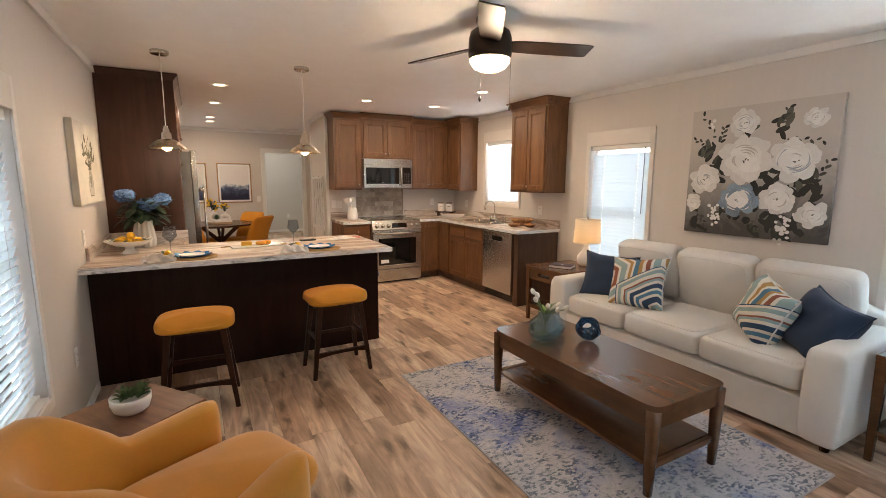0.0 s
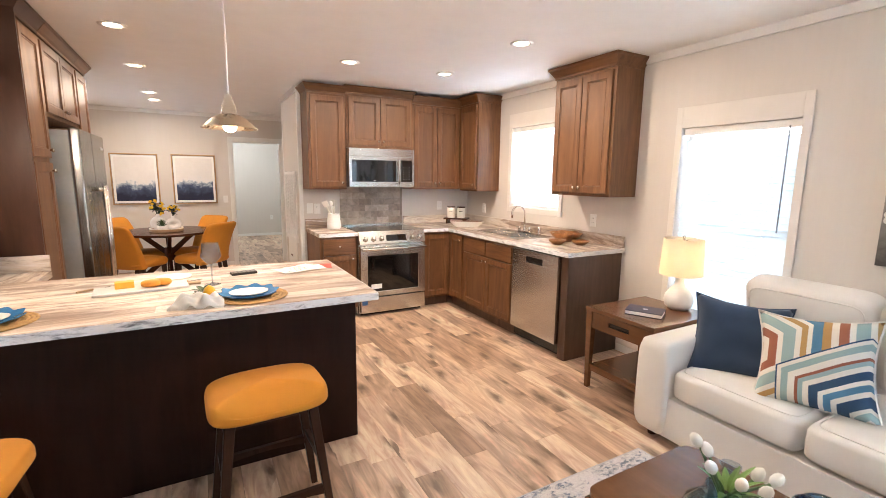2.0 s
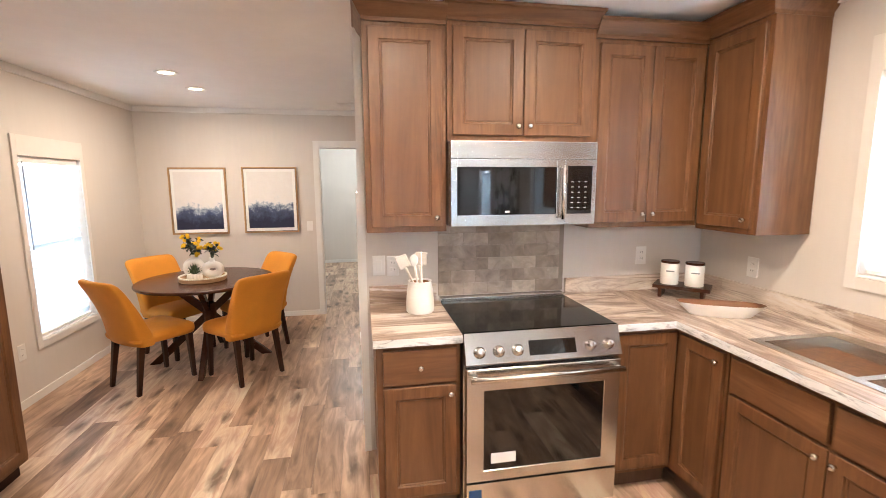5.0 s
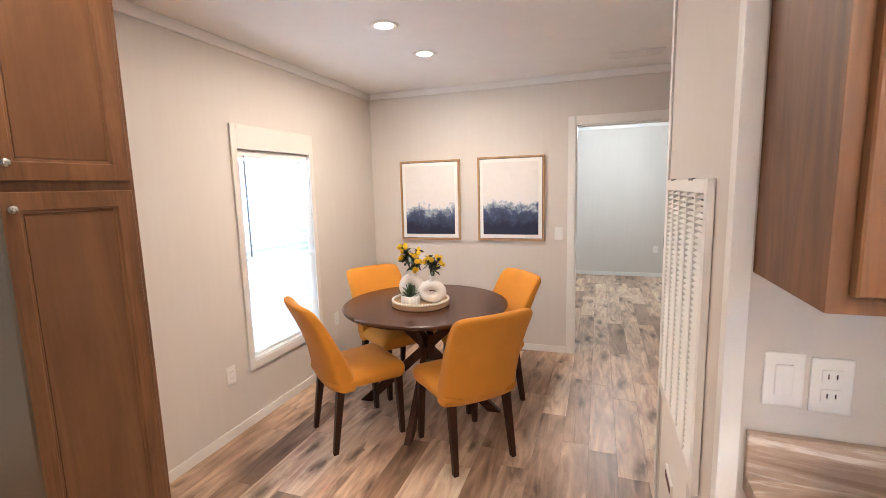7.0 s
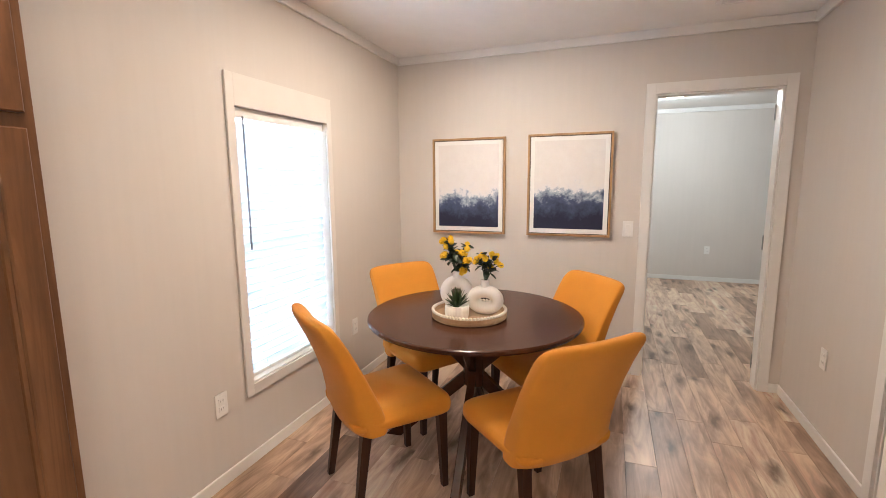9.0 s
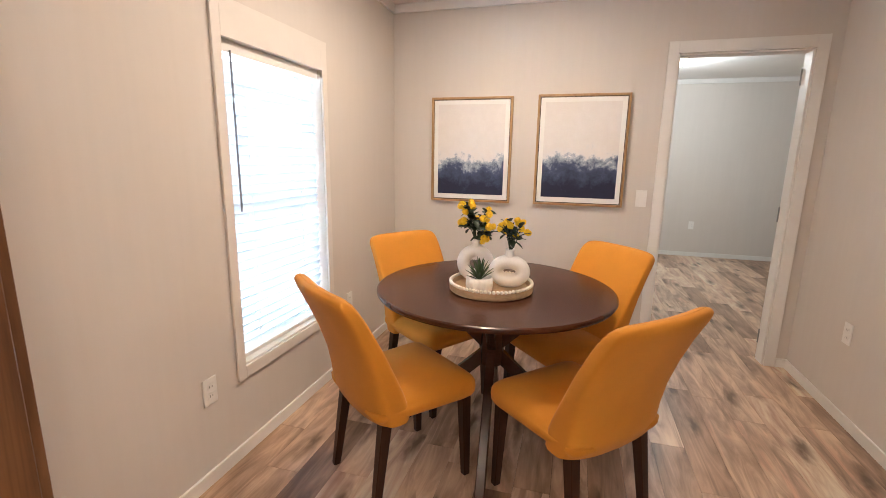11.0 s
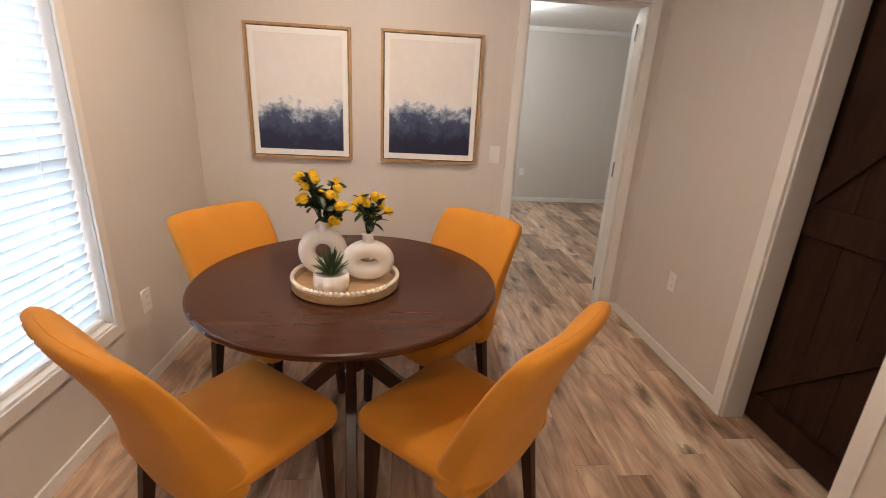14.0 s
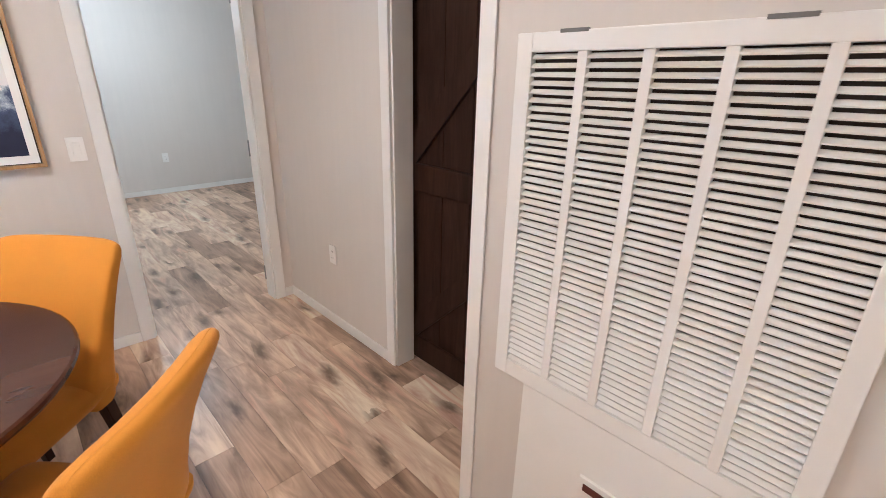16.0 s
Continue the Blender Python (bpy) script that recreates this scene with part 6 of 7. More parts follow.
def bouquet(m, seed, blooms, lean):
    """Eucalyptus sprigs with yellow button blooms, out of a vase's mouth."""
    rnd = random.Random(seed)
    t = thing("flower_spray", m, "spray of yellow button flowers and eucalyptus leaves in a vase", "flowers", "sprays of yellow flowers")
    stems, leaves = bmesh.new(), bmesh.new()
    tips = []
    for s in range(blooms[0]):
        a = rnd.uniform(0, 6.28)
        tip = Vector((lean[0] + 0.055 * math.cos(a), lean[1] + 0.05 * math.sin(a), rnd.uniform(*blooms[1])))
        mid = tip * 0.5 + Vector((0, 0, 0.02))
        tube(stems, [(0, 0, -0.02), mid, tip], 0.0022, 5)
        tips.append(tip)
        for q in range(6):
            f = rnd.uniform(0.25, 0.95)
            p = mid * (1 - abs(2 * f - 1)) + (tip if f > 0.5 else Vector((0, 0, 0))) * abs(2 * f - 1)
            leaf_blade(leaves, Matrix.Translation(p) @ pose(0, 0, 0, rnd.uniform(-40, 40), rnd.uniform(-50, 30), rnd.uniform(0, 360)), rnd.uniform(0.035, 0.055), rnd.uniform(0.022, 0.032))
    part("stems", stems, LEAF_DARK, t)
    part("leaves", leaves, LEAF_DARK, t, "dark green eucalyptus leaves")
    for i, tip in enumerate(tips):
        for j in range(2):
            o = Vector((rnd.uniform(-0.018, 0.018), rnd.uniform(-0.018, 0.018), rnd.uniform(-0.02, 0.012)))
            part("bloom", moved(pom(rnd.uniform(0.012, 0.0175), 40, seed * 50 + i * 3 + j), Matrix.Translation(tip + o)), YELLOW, t)


# ---- on the dining table ----
TX, TY, TZ = 1.035, 8.645, 0.756
tray = thing("beaded_tray", pose(TX, TY, TZ), "round pale wood tray edged with white beads on the table", "tray")
part("base", lathe([(0.002, 0.001), (0.185, 0.001), (0.192, 0.006), (0.194, 0.034), (0.180, 0.034), (0.178, 0.014), (0.002, 0.014)], 56), PALE_WOOD, tray)
bead = mesh_of("bead", ball(bmesh.new(), (0, 0, 0), 0.0082, 10, 6), plain("cream_bead", (0.80, 0.76, 0.68), 0.5), True)
for i in range(66):
    a = 2 * math.pi * i / 66
    shared("bead", bead, tray, pose(0.187 * math.cos(a), 0.187 * math.sin(a), 0.041))
h1 = ring_vase(pose(0.945, 8.71, TZ + 0.0145, 0, 0, 8), 0.058, 0.060, 0.031, "tall matte white ring-shaped ceramic vase on the tray")
h2 = ring_vase(pose(1.115, 8.66, TZ + 0.0145, 0, 0, 4), 0.062, 0.044, 0.033, "wide matte white ring-shaped ceramic vase on the tray")
bouquet(pose(0.945, 8.71, TZ + 0.0145 + h1), 5, (11, (0.04, 0.175)), (-0.01, 0.0))
bouquet(pose(0.945, 8.71, TZ + 0.0145 + h1), 9, (7, (0.00, 0.10)), (0.09, 0.0))
bouquet(pose(1.115, 8.66, TZ + 0.0145 + h2), 12, (7, (0.03, 0.13)), (0.02, 0.0))
sp = thing("succulent_pot", pose(0.995, 8.565, TZ + 0.0145), "small spiky succulent in a fluted white pot on the tray", "plant")
bm = bmesh.new()
rings(bm, [[((r + 0.0022 * math.cos(14 * a)) * math.cos(a), (r + 0.0022 * math.cos(14 * a)) * math.sin(a), z) for a in [2 * math.pi * i / 84 for i in range(84)]] for r, z in ((0.050, 0.0), (0.057, 0.006), (0.060, 0.03), (0.058, 0.064), (0.052, 0.064), (0.050, 0.054))])
part("pot", bm, CERAMIC, sp, "", True)
for i in range(34):
    bm = bmesh.new()
    leaf_blade(bm, pose(0, 0, 0.05, 0, 0, i * 137.5) @ pose(0.006, 0, 0, 0, -88 + i * 1.9, 0), 0.105 - 0.0012 * i, 0.013, 0.6, 0.05)
    part("spike", bm, LEAF, sp)

# ---- on the peninsula ----
PT = 0.9145
WEAVE = plain("woven_seagrass", (0.42, 0.26, 0.10), 0.8, vary=0.3, scale=50, bump=0.9, fine=240)
BLUEPLATE = plain("blue_glaze", (0.055, 0.20, 0.42), 0.22, vary=0.15, scale=12)
LINENWHITE = cloth("white_napkin", (0.86, 0.85, 0.82), 0.04)
def thin_glass(name, tint):
    """A thin clear wall: light passes straight through, with a gloss that grows at the rim."""
    m, nt, b = shader(name)
    tr = node(nt, "ShaderNodeBsdfTransparent", Color=(*tint, 1))
    gl = node(nt, "ShaderNodeBsdfGlossy", Roughness=0.03)
    lw = nt.nodes.new("ShaderNodeLayerWeight")
    lw.inputs["Blend"].default_value = 0.5
    rim = nt.nodes.new("ShaderNodeMath")
    rim.operation = "POWER"
    rim.inputs[1].default_value = 4.0
    nt.links.new(lw.outputs["Facing"], rim.inputs[0])
    fr = nt.nodes.new("ShaderNodeMath")
    fr.operation = "MULTIPLY_ADD"
    fr.inputs[1].default_value, fr.inputs[2].default_value = 0.60, 0.09
    nt.links.new(rim.outputs[0], fr.inputs[0])
    mx = nt.nodes.new("ShaderNodeMixShader")
    nt.links.new(fr.outputs[0], mx.inputs[0])
    nt.links.new(tr.outputs[0], mx.inputs[1])
    nt.links.new(gl.outputs[0], mx.inputs[2])
    nt.links.new(mx.outputs[0], nt.nodes["Material Output"].inputs["Surface"])
    return m


CLEAR = thin_glass("clear_glass", (0.80, 0.84, 0.88))


def place_setting(x, y, turn):
    pm = thing("placemat", pose(x, y, PT), "round woven seagrass placemat on the peninsula", "placemat", "placemats")
    for i in range(11):
        r = 0.012 + i * 0.0145
        part("coil", lathe([(max(0.001, r - 0.0072), 0.0035), (r - 0.004, 0.0066), (r, 0.0074), (r + 0.004, 0.0066), (r + 0.0072, 0.0035), (r, 0.0005)], 40, cap=False), WEAVE, pm, "", True)
    pl = thing("blue_plate", pose(x - 0.012, y + 0.012, PT + 0.0075), "scalloped blue glazed dinner plate on the placemat", "plate", "blue plates")
    bm = bmesh.new()
    rows = []
    for r, z in ((0.002, 0.004), (0.085, 0.004), (0.100, 0.009), (0.128, 0.018), (0.131, 0.019), (0.128, 0.0145), (0.100, 0.004), (0.080, 0.0), (0.002, 0.0)):
        k = max(0, (r - 0.09) / 0.04)
        rows.append([((r + k * 0.008 * math.cos(10 * a)) * math.cos(a), (r + k * 0.008 * math.cos(10 * a)) * math.sin(a), z + k * 0.004 * math.cos(10 * a)) for a in [2 * math.pi * i / 80 for i in range(80)]])
    rings(bm, rows)
    part("dish", bm, BLUEPLATE, pl, "", True)
    wp = thing("white_plate", pose(x - 0.012, y + 0.012, PT + 0.0125), "small oval cream plate stacked on the blue plate", "plate", "cream plates")
    part("dish", moved(lathe([(0.002, 0.004), (0.06, 0.004), (0.082, 0.012), (0.084, 0.0125), (0.082, 0.009), (0.06, 0.0), (0.002, 0.0)], 40), Matrix.Diagonal((1.05, 0.85, 1, 1)) @ pose(0, 0, 0)), CERAMIC, wp, "", True)


def napkin(x, y, turn, seed):
    """A loosely gathered cloth."""
    bm = bmesh.new()
    n = 22
    rnd = Vector((seed * 3.7, 0, 0))
    grid = []
    for i in range(n + 1):
        row = []
        for j in range(n + 1):
            u, v = 2 * i / n - 1, 2 * j / n - 1
            edge = max(abs(u), abs(v))
            h = 0.034 * (1 - edge ** 2.2) + 0.016 * noise.noise(Vector((u * 2.6, v * 2.6, 0)) + rnd) + 0.008 * math.sin(9 * u + 3 * v)
            wob = 1 + 0.18 * noise.noise(Vector((u, v, 4)) + rnd)
            row.append(bm.verts.new((u * 0.075 * wob, v * 0.055 * wob, max(0.001, h))))
        grid.append(row)
    for i in range(n):
        for j in range(n):
            bm.faces.new((grid[i][j], grid[i + 1][j], grid[i + 1][j + 1], grid[i][j + 1]))
    bmesh.ops.solidify(bm, geom=list(bm.faces), thickness=0.0015)
    single("napkin", bm, LINENWHITE, pose(x, y, PT, 0, 0, turn) @ Matrix.Scale(1.4, 4), "crumpled white cloth napkin on the peninsula", "napkin", "napkins", smooth=True)
    t = thing("lemon_sprig", pose(x + 0.05, y + 0.125, PT), "lemon with green leaves beside the napkin", "lemon", "lemon sprigs")
    part("lemon", lathe([(0.002, 0.002), (0.016, 0.004), (0.026, 0.018), (0.027, 0.03), (0.020, 0.046), (0.006, 0.056), (0.002, 0.058)], 20), LEMON, t, "", True)
    bm = bmesh.new()
    for k in range(9):
        leaf_blade(bm, pose(-0.03, 0.01, 0.03, 0, 0, k * 75 + seed * 20) @ pose(0, 0, 0, 0, -35 + 6 * k, 0), 0.055, 0.026)
    part("leaves", bm, LEAF, t)


def wine_glass(x, y):
    t = thing("wine_glass", pose(x, y, PT) @ Matrix.Scale(1.09, 4), "clear stemmed wine glass with an angular bowl on the peninsula", "glass", "wine glasses")
    part("foot", lathe([(0.002, 0.0), (0.036, 0.0), (0.036, 0.002), (0.006, 0.006), (0.004, 0.010), (0.002, 0.010)], 28), CLEAR, t, "", True)
    part("stem", lathe([(0.0035, 0.0095), (0.0032, 0.05), (0.0035, 0.09), (0.006, 0.098)], 12), CLEAR, t, "", True)
    part("bowl", lathe([(0.004, 0.097), (0.022, 0.108), (0.044, 0.135), (0.046, 0.140), (0.036, 0.205), (0.0348, 0.205), (0.0446, 0.140), (0.0425, 0.136), (0.021, 0.110), (0.002, 0.099)], 32, cap=False), CLEAR, t, "", True)


place_setting(0.665, 4.085, 0)
place_setting(1.615, 4.095, 0)
napkin(0.445, 4.02, 10, 1)
napkin(1.385, 4.04, -8, 2)
wine_glass(0.512, 4.255)
wine_glass(1.455, 4.44)
cb = thing("serving_board", pose(1.14, 4.475, PT, 0, 0, 6), "white marble serving board with an oblong handle on the peninsula", "board")
part("slab", boxes((-0.20, 0.20, -0.085, 0.085, 0.0005, 0.013), bevel=0.004), plain("white_marble", (0.76, 0.745, 0.72), 0.25, vary=0.08, scale=9), cb)
part("handle", boxes((0.201, 0.26, -0.02, 0.02, 0.0005, 0.012), bevel=0.004), PALE_WOOD, cb)
single("cheese_block", boxes((-0.04, 0.04, -0.025, 0.025, 0.0, 0.032), bevel=0.003), plain("yellow_cheese", (0.78, 0.42, 0.03), 0.5, vary=0.06), pose(1.065, 4.485, PT + 0.0135, 0, 0, 8), "block of yellow cheese on the board", "cheese")
for i, (dx, a) in enumerate(((0.0, 5), (0.045, -20))):
    single("squash_half", moved(puff(0.045, 0.030, 0.018, 2.4, 24, 8), Matrix()), plain("orange_rind", (0.70, 0.30, 0.03), 0.45, vary=0.2, scale=20), pose(1.18 + dx, 4.455 + 0.02 * i, PT + 0.0135, 0, 0, a), "small cut orange gourd on the board", "gourd", "cut gourds", smooth=True)
for i, (x, y, a) in enumerate(((0.93, 4.55, 35), (1.34, 4.56, 25))):
    kn = thing("spreader", pose(x, y, PT + 0.002, 0, 0, a), "small cheese spreader with a pale handle beside the board", "knife", "cheese spreaders")
    part("blade", boxes((0.0, 0.075, -0.008, 0.008, 0.0, 0.002), bevel=0.0008), STEEL, kn)
    part("handle", boxes((-0.075, -0.001, -0.006, 0.006, -0.001, 0.008), bevel=0.002), PALE_WOOD, kn)
wpl = thing("white_plate", pose(1.27, 4.68, PT), "plain white side plate on the peninsula", "plate")
part("dish", lathe([(0.002, 0.004), (0.06, 0.004), (0.085, 0.013), (0.087, 0.0135), (0.084, 0.008), (0.06, 0.0), (0.002, 0.0)], 40), CERAMIC, wpl, "", True)
rm = thing("remote_control", pose(1.625, 4.655, PT, 0, 0, 8), "flat dark grey remote control with small keys on the peninsula", "remote")
part("body", boxes((-0.07, 0.07, -0.035, 0.035, 0.0, 0.014), bevel=0.004), plain("dark_grey_plastic", (0.035, 0.033, 0.032), 0.45), rm)
for i in range(5):
    for j in range(2):
        part("key", boxes((-0.055 + i * 0.024, -0.040 + i * 0.024, -0.022 + j * 0.024, -0.008 + j * 0.024, 0.0138, 0.0155)), plain("key_grey", (0.22, 0.21, 0.2), 0.5), rm)
for k, (x, y, a, mat_, lab) in enumerate(((2.04, 4.70, -12, plain("red_cover", (0.50, 0.06, 0.03), 0.4), "red brochure under the leaflets on the peninsula"), (1.98, 4.66, 6, MAT, "white printed leaflet fanned on the peninsula"), (1.93, 4.63, 16, MAT, "white folded leaflet fanned on the peninsula"), (1.955, 4.655, 34, MAT, "white printed leaflet turned askew on the peninsula"))):
    lf = thing("brochure", pose(x, y, PT + 0.0005 + k * 0.0022, 0, 0, a), lab, "brochure", "brochures")
    part("sheet", boxes((-0.115, 0.115, -0.075, 0.075, 0, 0.0016)), mat_, lf)
    if k:
        for q in range(4):
            part("print_line", boxes((-0.08, 0.02 + 0.02 * (q % 2), -0.045 + q * 0.026, -0.039 + q * 0.026, 0.0016, 0.0019)), plain("grey_print", (0.35, 0.34, 0.36), 0.7), lf)

# pedestal bowl with lemons, and hydrangeas in a fluted vase
fb = thing("pedestal_bowl", pose(0.225, 4.52, PT), "white footed fruit bowl on the peninsula", "bowl")
part("bowl", lathe([(0.055, 0.0), (0.060, 0.004), (0.030, 0.03), (0.030, 0.05), (0.090, 0.062), (0.155, 0.098), (0.162, 0.108), (0.156, 0.108), (0.090, 0.074), (0.002, 0.068)], 48), CERAMIC, fb, "", True)
for i, (dx, dy, dz, a) in enumerate(((0, 0.01, 0.098, 20), (0.06, -0.02, 0.098, 80), (-0.06, -0.03, 0.098, 130), (0.02, 0.07, 0.100, 45), (-0.05, 0.055, 0.100, 100), (0.015, 0.0, 0.138, 10))):
    single("lemon", moved(lathe([(0.002, -0.042), (0.012, -0.038), (0.027, -0.018), (0.030, 0.0), (0.026, 0.020), (0.010, 0.037), (0.002, 0.043)], 18), pose(0, 0, 0, 90, 0, 0)), LEMON, pose(0.225 + dx, 4.52 + dy, PT + dz, 0, 0, a), "ripe yellow lemon in the footed bowl", "lemon", "lemons in the bowl", smooth=True)
bm = bmesh.new()
for k in range(12):
    leaf_blade(bm, pose(0.225, 4.52, PT + 0.10) @ pose(0, 0, 0, 0, 0, k * 33) @ pose(0.07, 0, 0.01, 0, -15 + (k % 3) * 8, 0), 0.07, 0.028)
single("lemon_leaves", bm, LEAF_DARK, Matrix(), "loose dark green leaves among the lemons", "leaves")
hv = thing("hydrangea_vase", pose(0.30, 4.85, PT), "blue hydrangeas with dark leaves in a tall fluted white vase", "flowers")
bm = bmesh.new()
rings(bm, [[((r + 0.004 * math.cos(12 * a)) * math.cos(a), (r + 0.004 * math.cos(12 * a)) * math.sin(a), z) for a in [2 * math.pi * i / 96 for i in range(96)]] for r, z in ((0.060, 0.0), (0.078, 0.01), (0.085, 0.06), (0.074, 0.14), (0.062, 0.205), (0.066, 0.225), (0.060, 0.225), (0.056, 0.20))])
part("vase", bm, CERAMIC, hv, "", True)
stems, leaves = bmesh.new(), bmesh.new()
rnd = random.Random(4)
HEADS = ((-0.11, -0.02, 0.44, 0.066), (0.05, -0.05, 0.365, 0.068), (0.15, 0.02, 0.405, 0.062))
for k, (x, y, z, r) in enumerate(HEADS):
    tube(stems, [(0, 0, 0.15), (x * 0.4, y * 0.4, 0.30), (x, y, z)], 0.004, 6)
    part("bloom", moved(pom(r, 130, k), Matrix.Translation((x, y, z)) @ Matrix.Diagonal((1.1, 1.1, 0.8, 1))), HYDRANGEA, hv, "blue hydrangea head")
for k in range(84):
    a = rnd.uniform(0, 360)
    leaf_blade(leaves, pose(0, 0, 0, 0, 0, a) @ pose(rnd.uniform(0.02, 0.12), 0, rnd.uniform(0.22, 0.40), 0, rnd.uniform(-40, 35), 0), rnd.uniform(0.10, 0.15), rnd.uniform(0.05, 0.08))
part("stems", stems, LEAF_DARK, hv)
part("leaves", leaves, LEAF_DARK, hv)

# ---- on the kitchen worktops ----
uj = thing("utensil_crock", pose(2.725, 6.735, PT) @ Matrix.Diagonal((1.2, 1.2, 1.06, 1)), "white ceramic crock holding pale wooden and white utensils", "crock")
part("crock", lathe([(0.002, 0.0), (0.056, 0.0), (0.062, 0.008), (0.062, 0.05), (0.058, 0.11), (0.050, 0.155), (0.052, 0.160), (0.047, 0.160), (0.046, 0.12), (0.002, 0.11)], 36), CERAMIC, uj, "", True)
part("lining", lathe([(0.0462, 0.152), (0.0452, 0.124), (0.002, 0.1135)], 30, cap=False), ORANGE_WOOD, uj, "warm wooden lining", True)
for k, (dx, dy, a, kind) in enumerate(((-0.03, 0.0, -22, 0), (-0.012, 0.012, -10, 1), (0.010, -0.012, 6, 0), (0.028, 0.008, 14, 1), (0.0, 0.02, -3, 0))):
    bm = bmesh.new()
    tube(bm, [(0, 0, 0.0), (0, 0, 0.13)], 0.005, 8)
    head = ball(bmesh.new(), (0, 0, 0.155), 0.030, 12, 8) if kind else boxes((-0.026, 0.026, -0.004, 0.004, 0.125, 0.19), bevel=0.003)
    if kind:
        moved(head, Matrix.Diagonal((0.85, 0.35, 1, 1)))
    part("utensil", moved(merged(bm, head), pose(dx * 0.5, dy * 0.5, 0.112, 0, a, k * 40)), CERAMIC if k % 2 else plain("bleached_wood", (0.72, 0.67, 0.60), 0.6), uj, "", True)
rs = thing("riser_stand", pose(4.30, 6.74, PT, 0, 0, -45), "small dark wooden riser under two canisters in the corner", "riser")
part("top", boxes((-0.15, 0.15, -0.085, 0.085, 0.055, 0.075), bevel=0.003), ESPRESSO, rs)
for x in (-0.12, 0.10):
    part("foot", boxes((x, x + 0.02, -0.075, 0.075, 0.0, 0.054), bevel=0.002), ESPRESSO, rs)
for x, y in ((4.245, 6.785), (4.34, 6.695)):
    cn = thing("canister", pose(x, y, PT + 0.0755), "white ceramic canister with a dark wooden lid and printed label", "canister", "kitchen canisters")
    part("jar", lathe([(0.002, 0.0), (0.048, 0.0), (0.050, 0.004), (0.050, 0.122), (0.047, 0.126), (0.002, 0.126)], 36), CERAMIC, cn, "", True)
    part("lid", lathe([(0.002, 0.1265), (0.050, 0.1265), (0.051, 0.130), (0.050, 0.140), (0.002, 0.141)], 36), ESPRESSO, cn)
    part("label_bar", moved(boxes((-0.022, 0.022, -0.0512, -0.0502, 0.078, 0.086)), pose(0, 0, 0, 0, 0, -35)), plain("label_grey", (0.25, 0.25, 0.25), 0.7), cn, "plain grey bar of print")
bb = thing("boat_bowl", pose(4.22, 6.36, PT, 0, 0, -27), "long white boat-shaped bowl with a wooden interior on the worktop", "bowl")
bm = bmesh.new()
rings(bm, [[(x * k, y * k, z) for x, y in squircle(0.20, 0.065, 2.6, 40)] for k, z in ((0.62, 0.0), (0.70, 0.004), (1.0, 0.062), (1.02, 0.066))], cap=False)
part("shell", bm, CERAMIC, bb, "", True)
bm = bmesh.new()
rings(bm, [[(x * k, y * k, z) for x, y in squircle(0.20, 0.065, 2.6, 40)] for k, z in ((1.018, 0.066), (0.97, 0.064), (0.66, 0.010), (0.05, 0.008))], cap=False)
part("lining", bm, wood("bowl_lining", (0.10, 0.04, 0.02), (0.19, 0.085, 0.04), (0.26, 0.13, 0.065), 0.45, 0, 20.0), bb, "reddish wooden lining", True)
part("base", moved(puff(0.12, 0.038, 0.002, 2.6, 30, 6), Matrix()), CERAMIC, bb)


def wooden_bowl(x, y, r, h, lobes, label):
    t = thing("wooden_bowl", pose(x, y, PT), label, "bowl", "carved wooden bowls")
    bm = bmesh.new()
    prof = ((0.45, 0.0), (0.62, 0.01), (0.88, h * 0.6), (1.0, h), (0.95, h), (0.80, h * 0.55), (0.5, h * 0.16), (0.02, h * 0.14))
    rings(bm, [[(r * k * (1 + lobes * max(0, k - 0.5) * math.cos(6 * a)) * math.cos(a), r * k * (1 + lobes * max(0, k - 0.5) * math.cos(6 * a)) * math.sin(a), z) for a in [2 * math.pi * i / 60 for i in range(60)]] for k, z in prof])
    part("bowl", bm, ORANGE_WOOD, t, "", True)


wooden_bowl(4.43, 4.93, 0.135, 0.085, 0.35, "large flower-shaped carved wooden bowl on the worktop")
wooden_bowl(4.21, 4.80, 0.078, 0.042, 0.0, "small round wooden bowl beside the sink")
wooden_bowl(4.37, 4.68, 0.078, 0.042, 0.0, "small round wooden bowl on the worktop's end")

# ---- on the coffee table ----
CT = 0.4705
BLUEGLASS = thin_glass("teal_glass", (0.74, 0.89, 0.91))
SMOKEGLASS = thin_glass("smoky_glass", (0.80, 0.86, 0.90))
COBALT = glass("cobalt_glass", (0.10, 0.30, 0.55), 0.05)
gv = thing("tulip_vase", pose(2.63, 2.405, CT) @ Matrix.Scale(1.2, 4), "round teal glass vase with white tulips on the coffee table", "vase")
part("vase", lathe([(0.002, 0.0), (0.045, 0.0), (0.078, 0.025), (0.092, 0.065), (0.082, 0.105), (0.050, 0.135), (0.038, 0.150), (0.042, 0.163), (0.038, 0.163), (0.034, 0.150), (0.046, 0.132), (0.077, 0.103), (0.087, 0.065), (0.074, 0.028), (0.042, 0.005), (0.002, 0.005)], 40), BLUEGLASS, gv, "", True)
bm = bmesh.new()
heads = ((-0.045, 0.045, 0.255), (-0.065, 0.0, 0.225), (-0.03, 0.03, 0.235), (0.05, -0.03, 0.185), (0.085, -0.05, 0.175), (0.02, -0.06, 0.175), (-0.02, -0.035, 0.19))
for x, y, z in heads:
    tube(bm, [(-x * 0.2, -y * 0.2, 0.03), (x * 0.25, y * 0.25, 0.15), (x, y, z)], 0.0035, 6)
part("stems", bm, SUCCULENT, gv)
bm = bmesh.new()
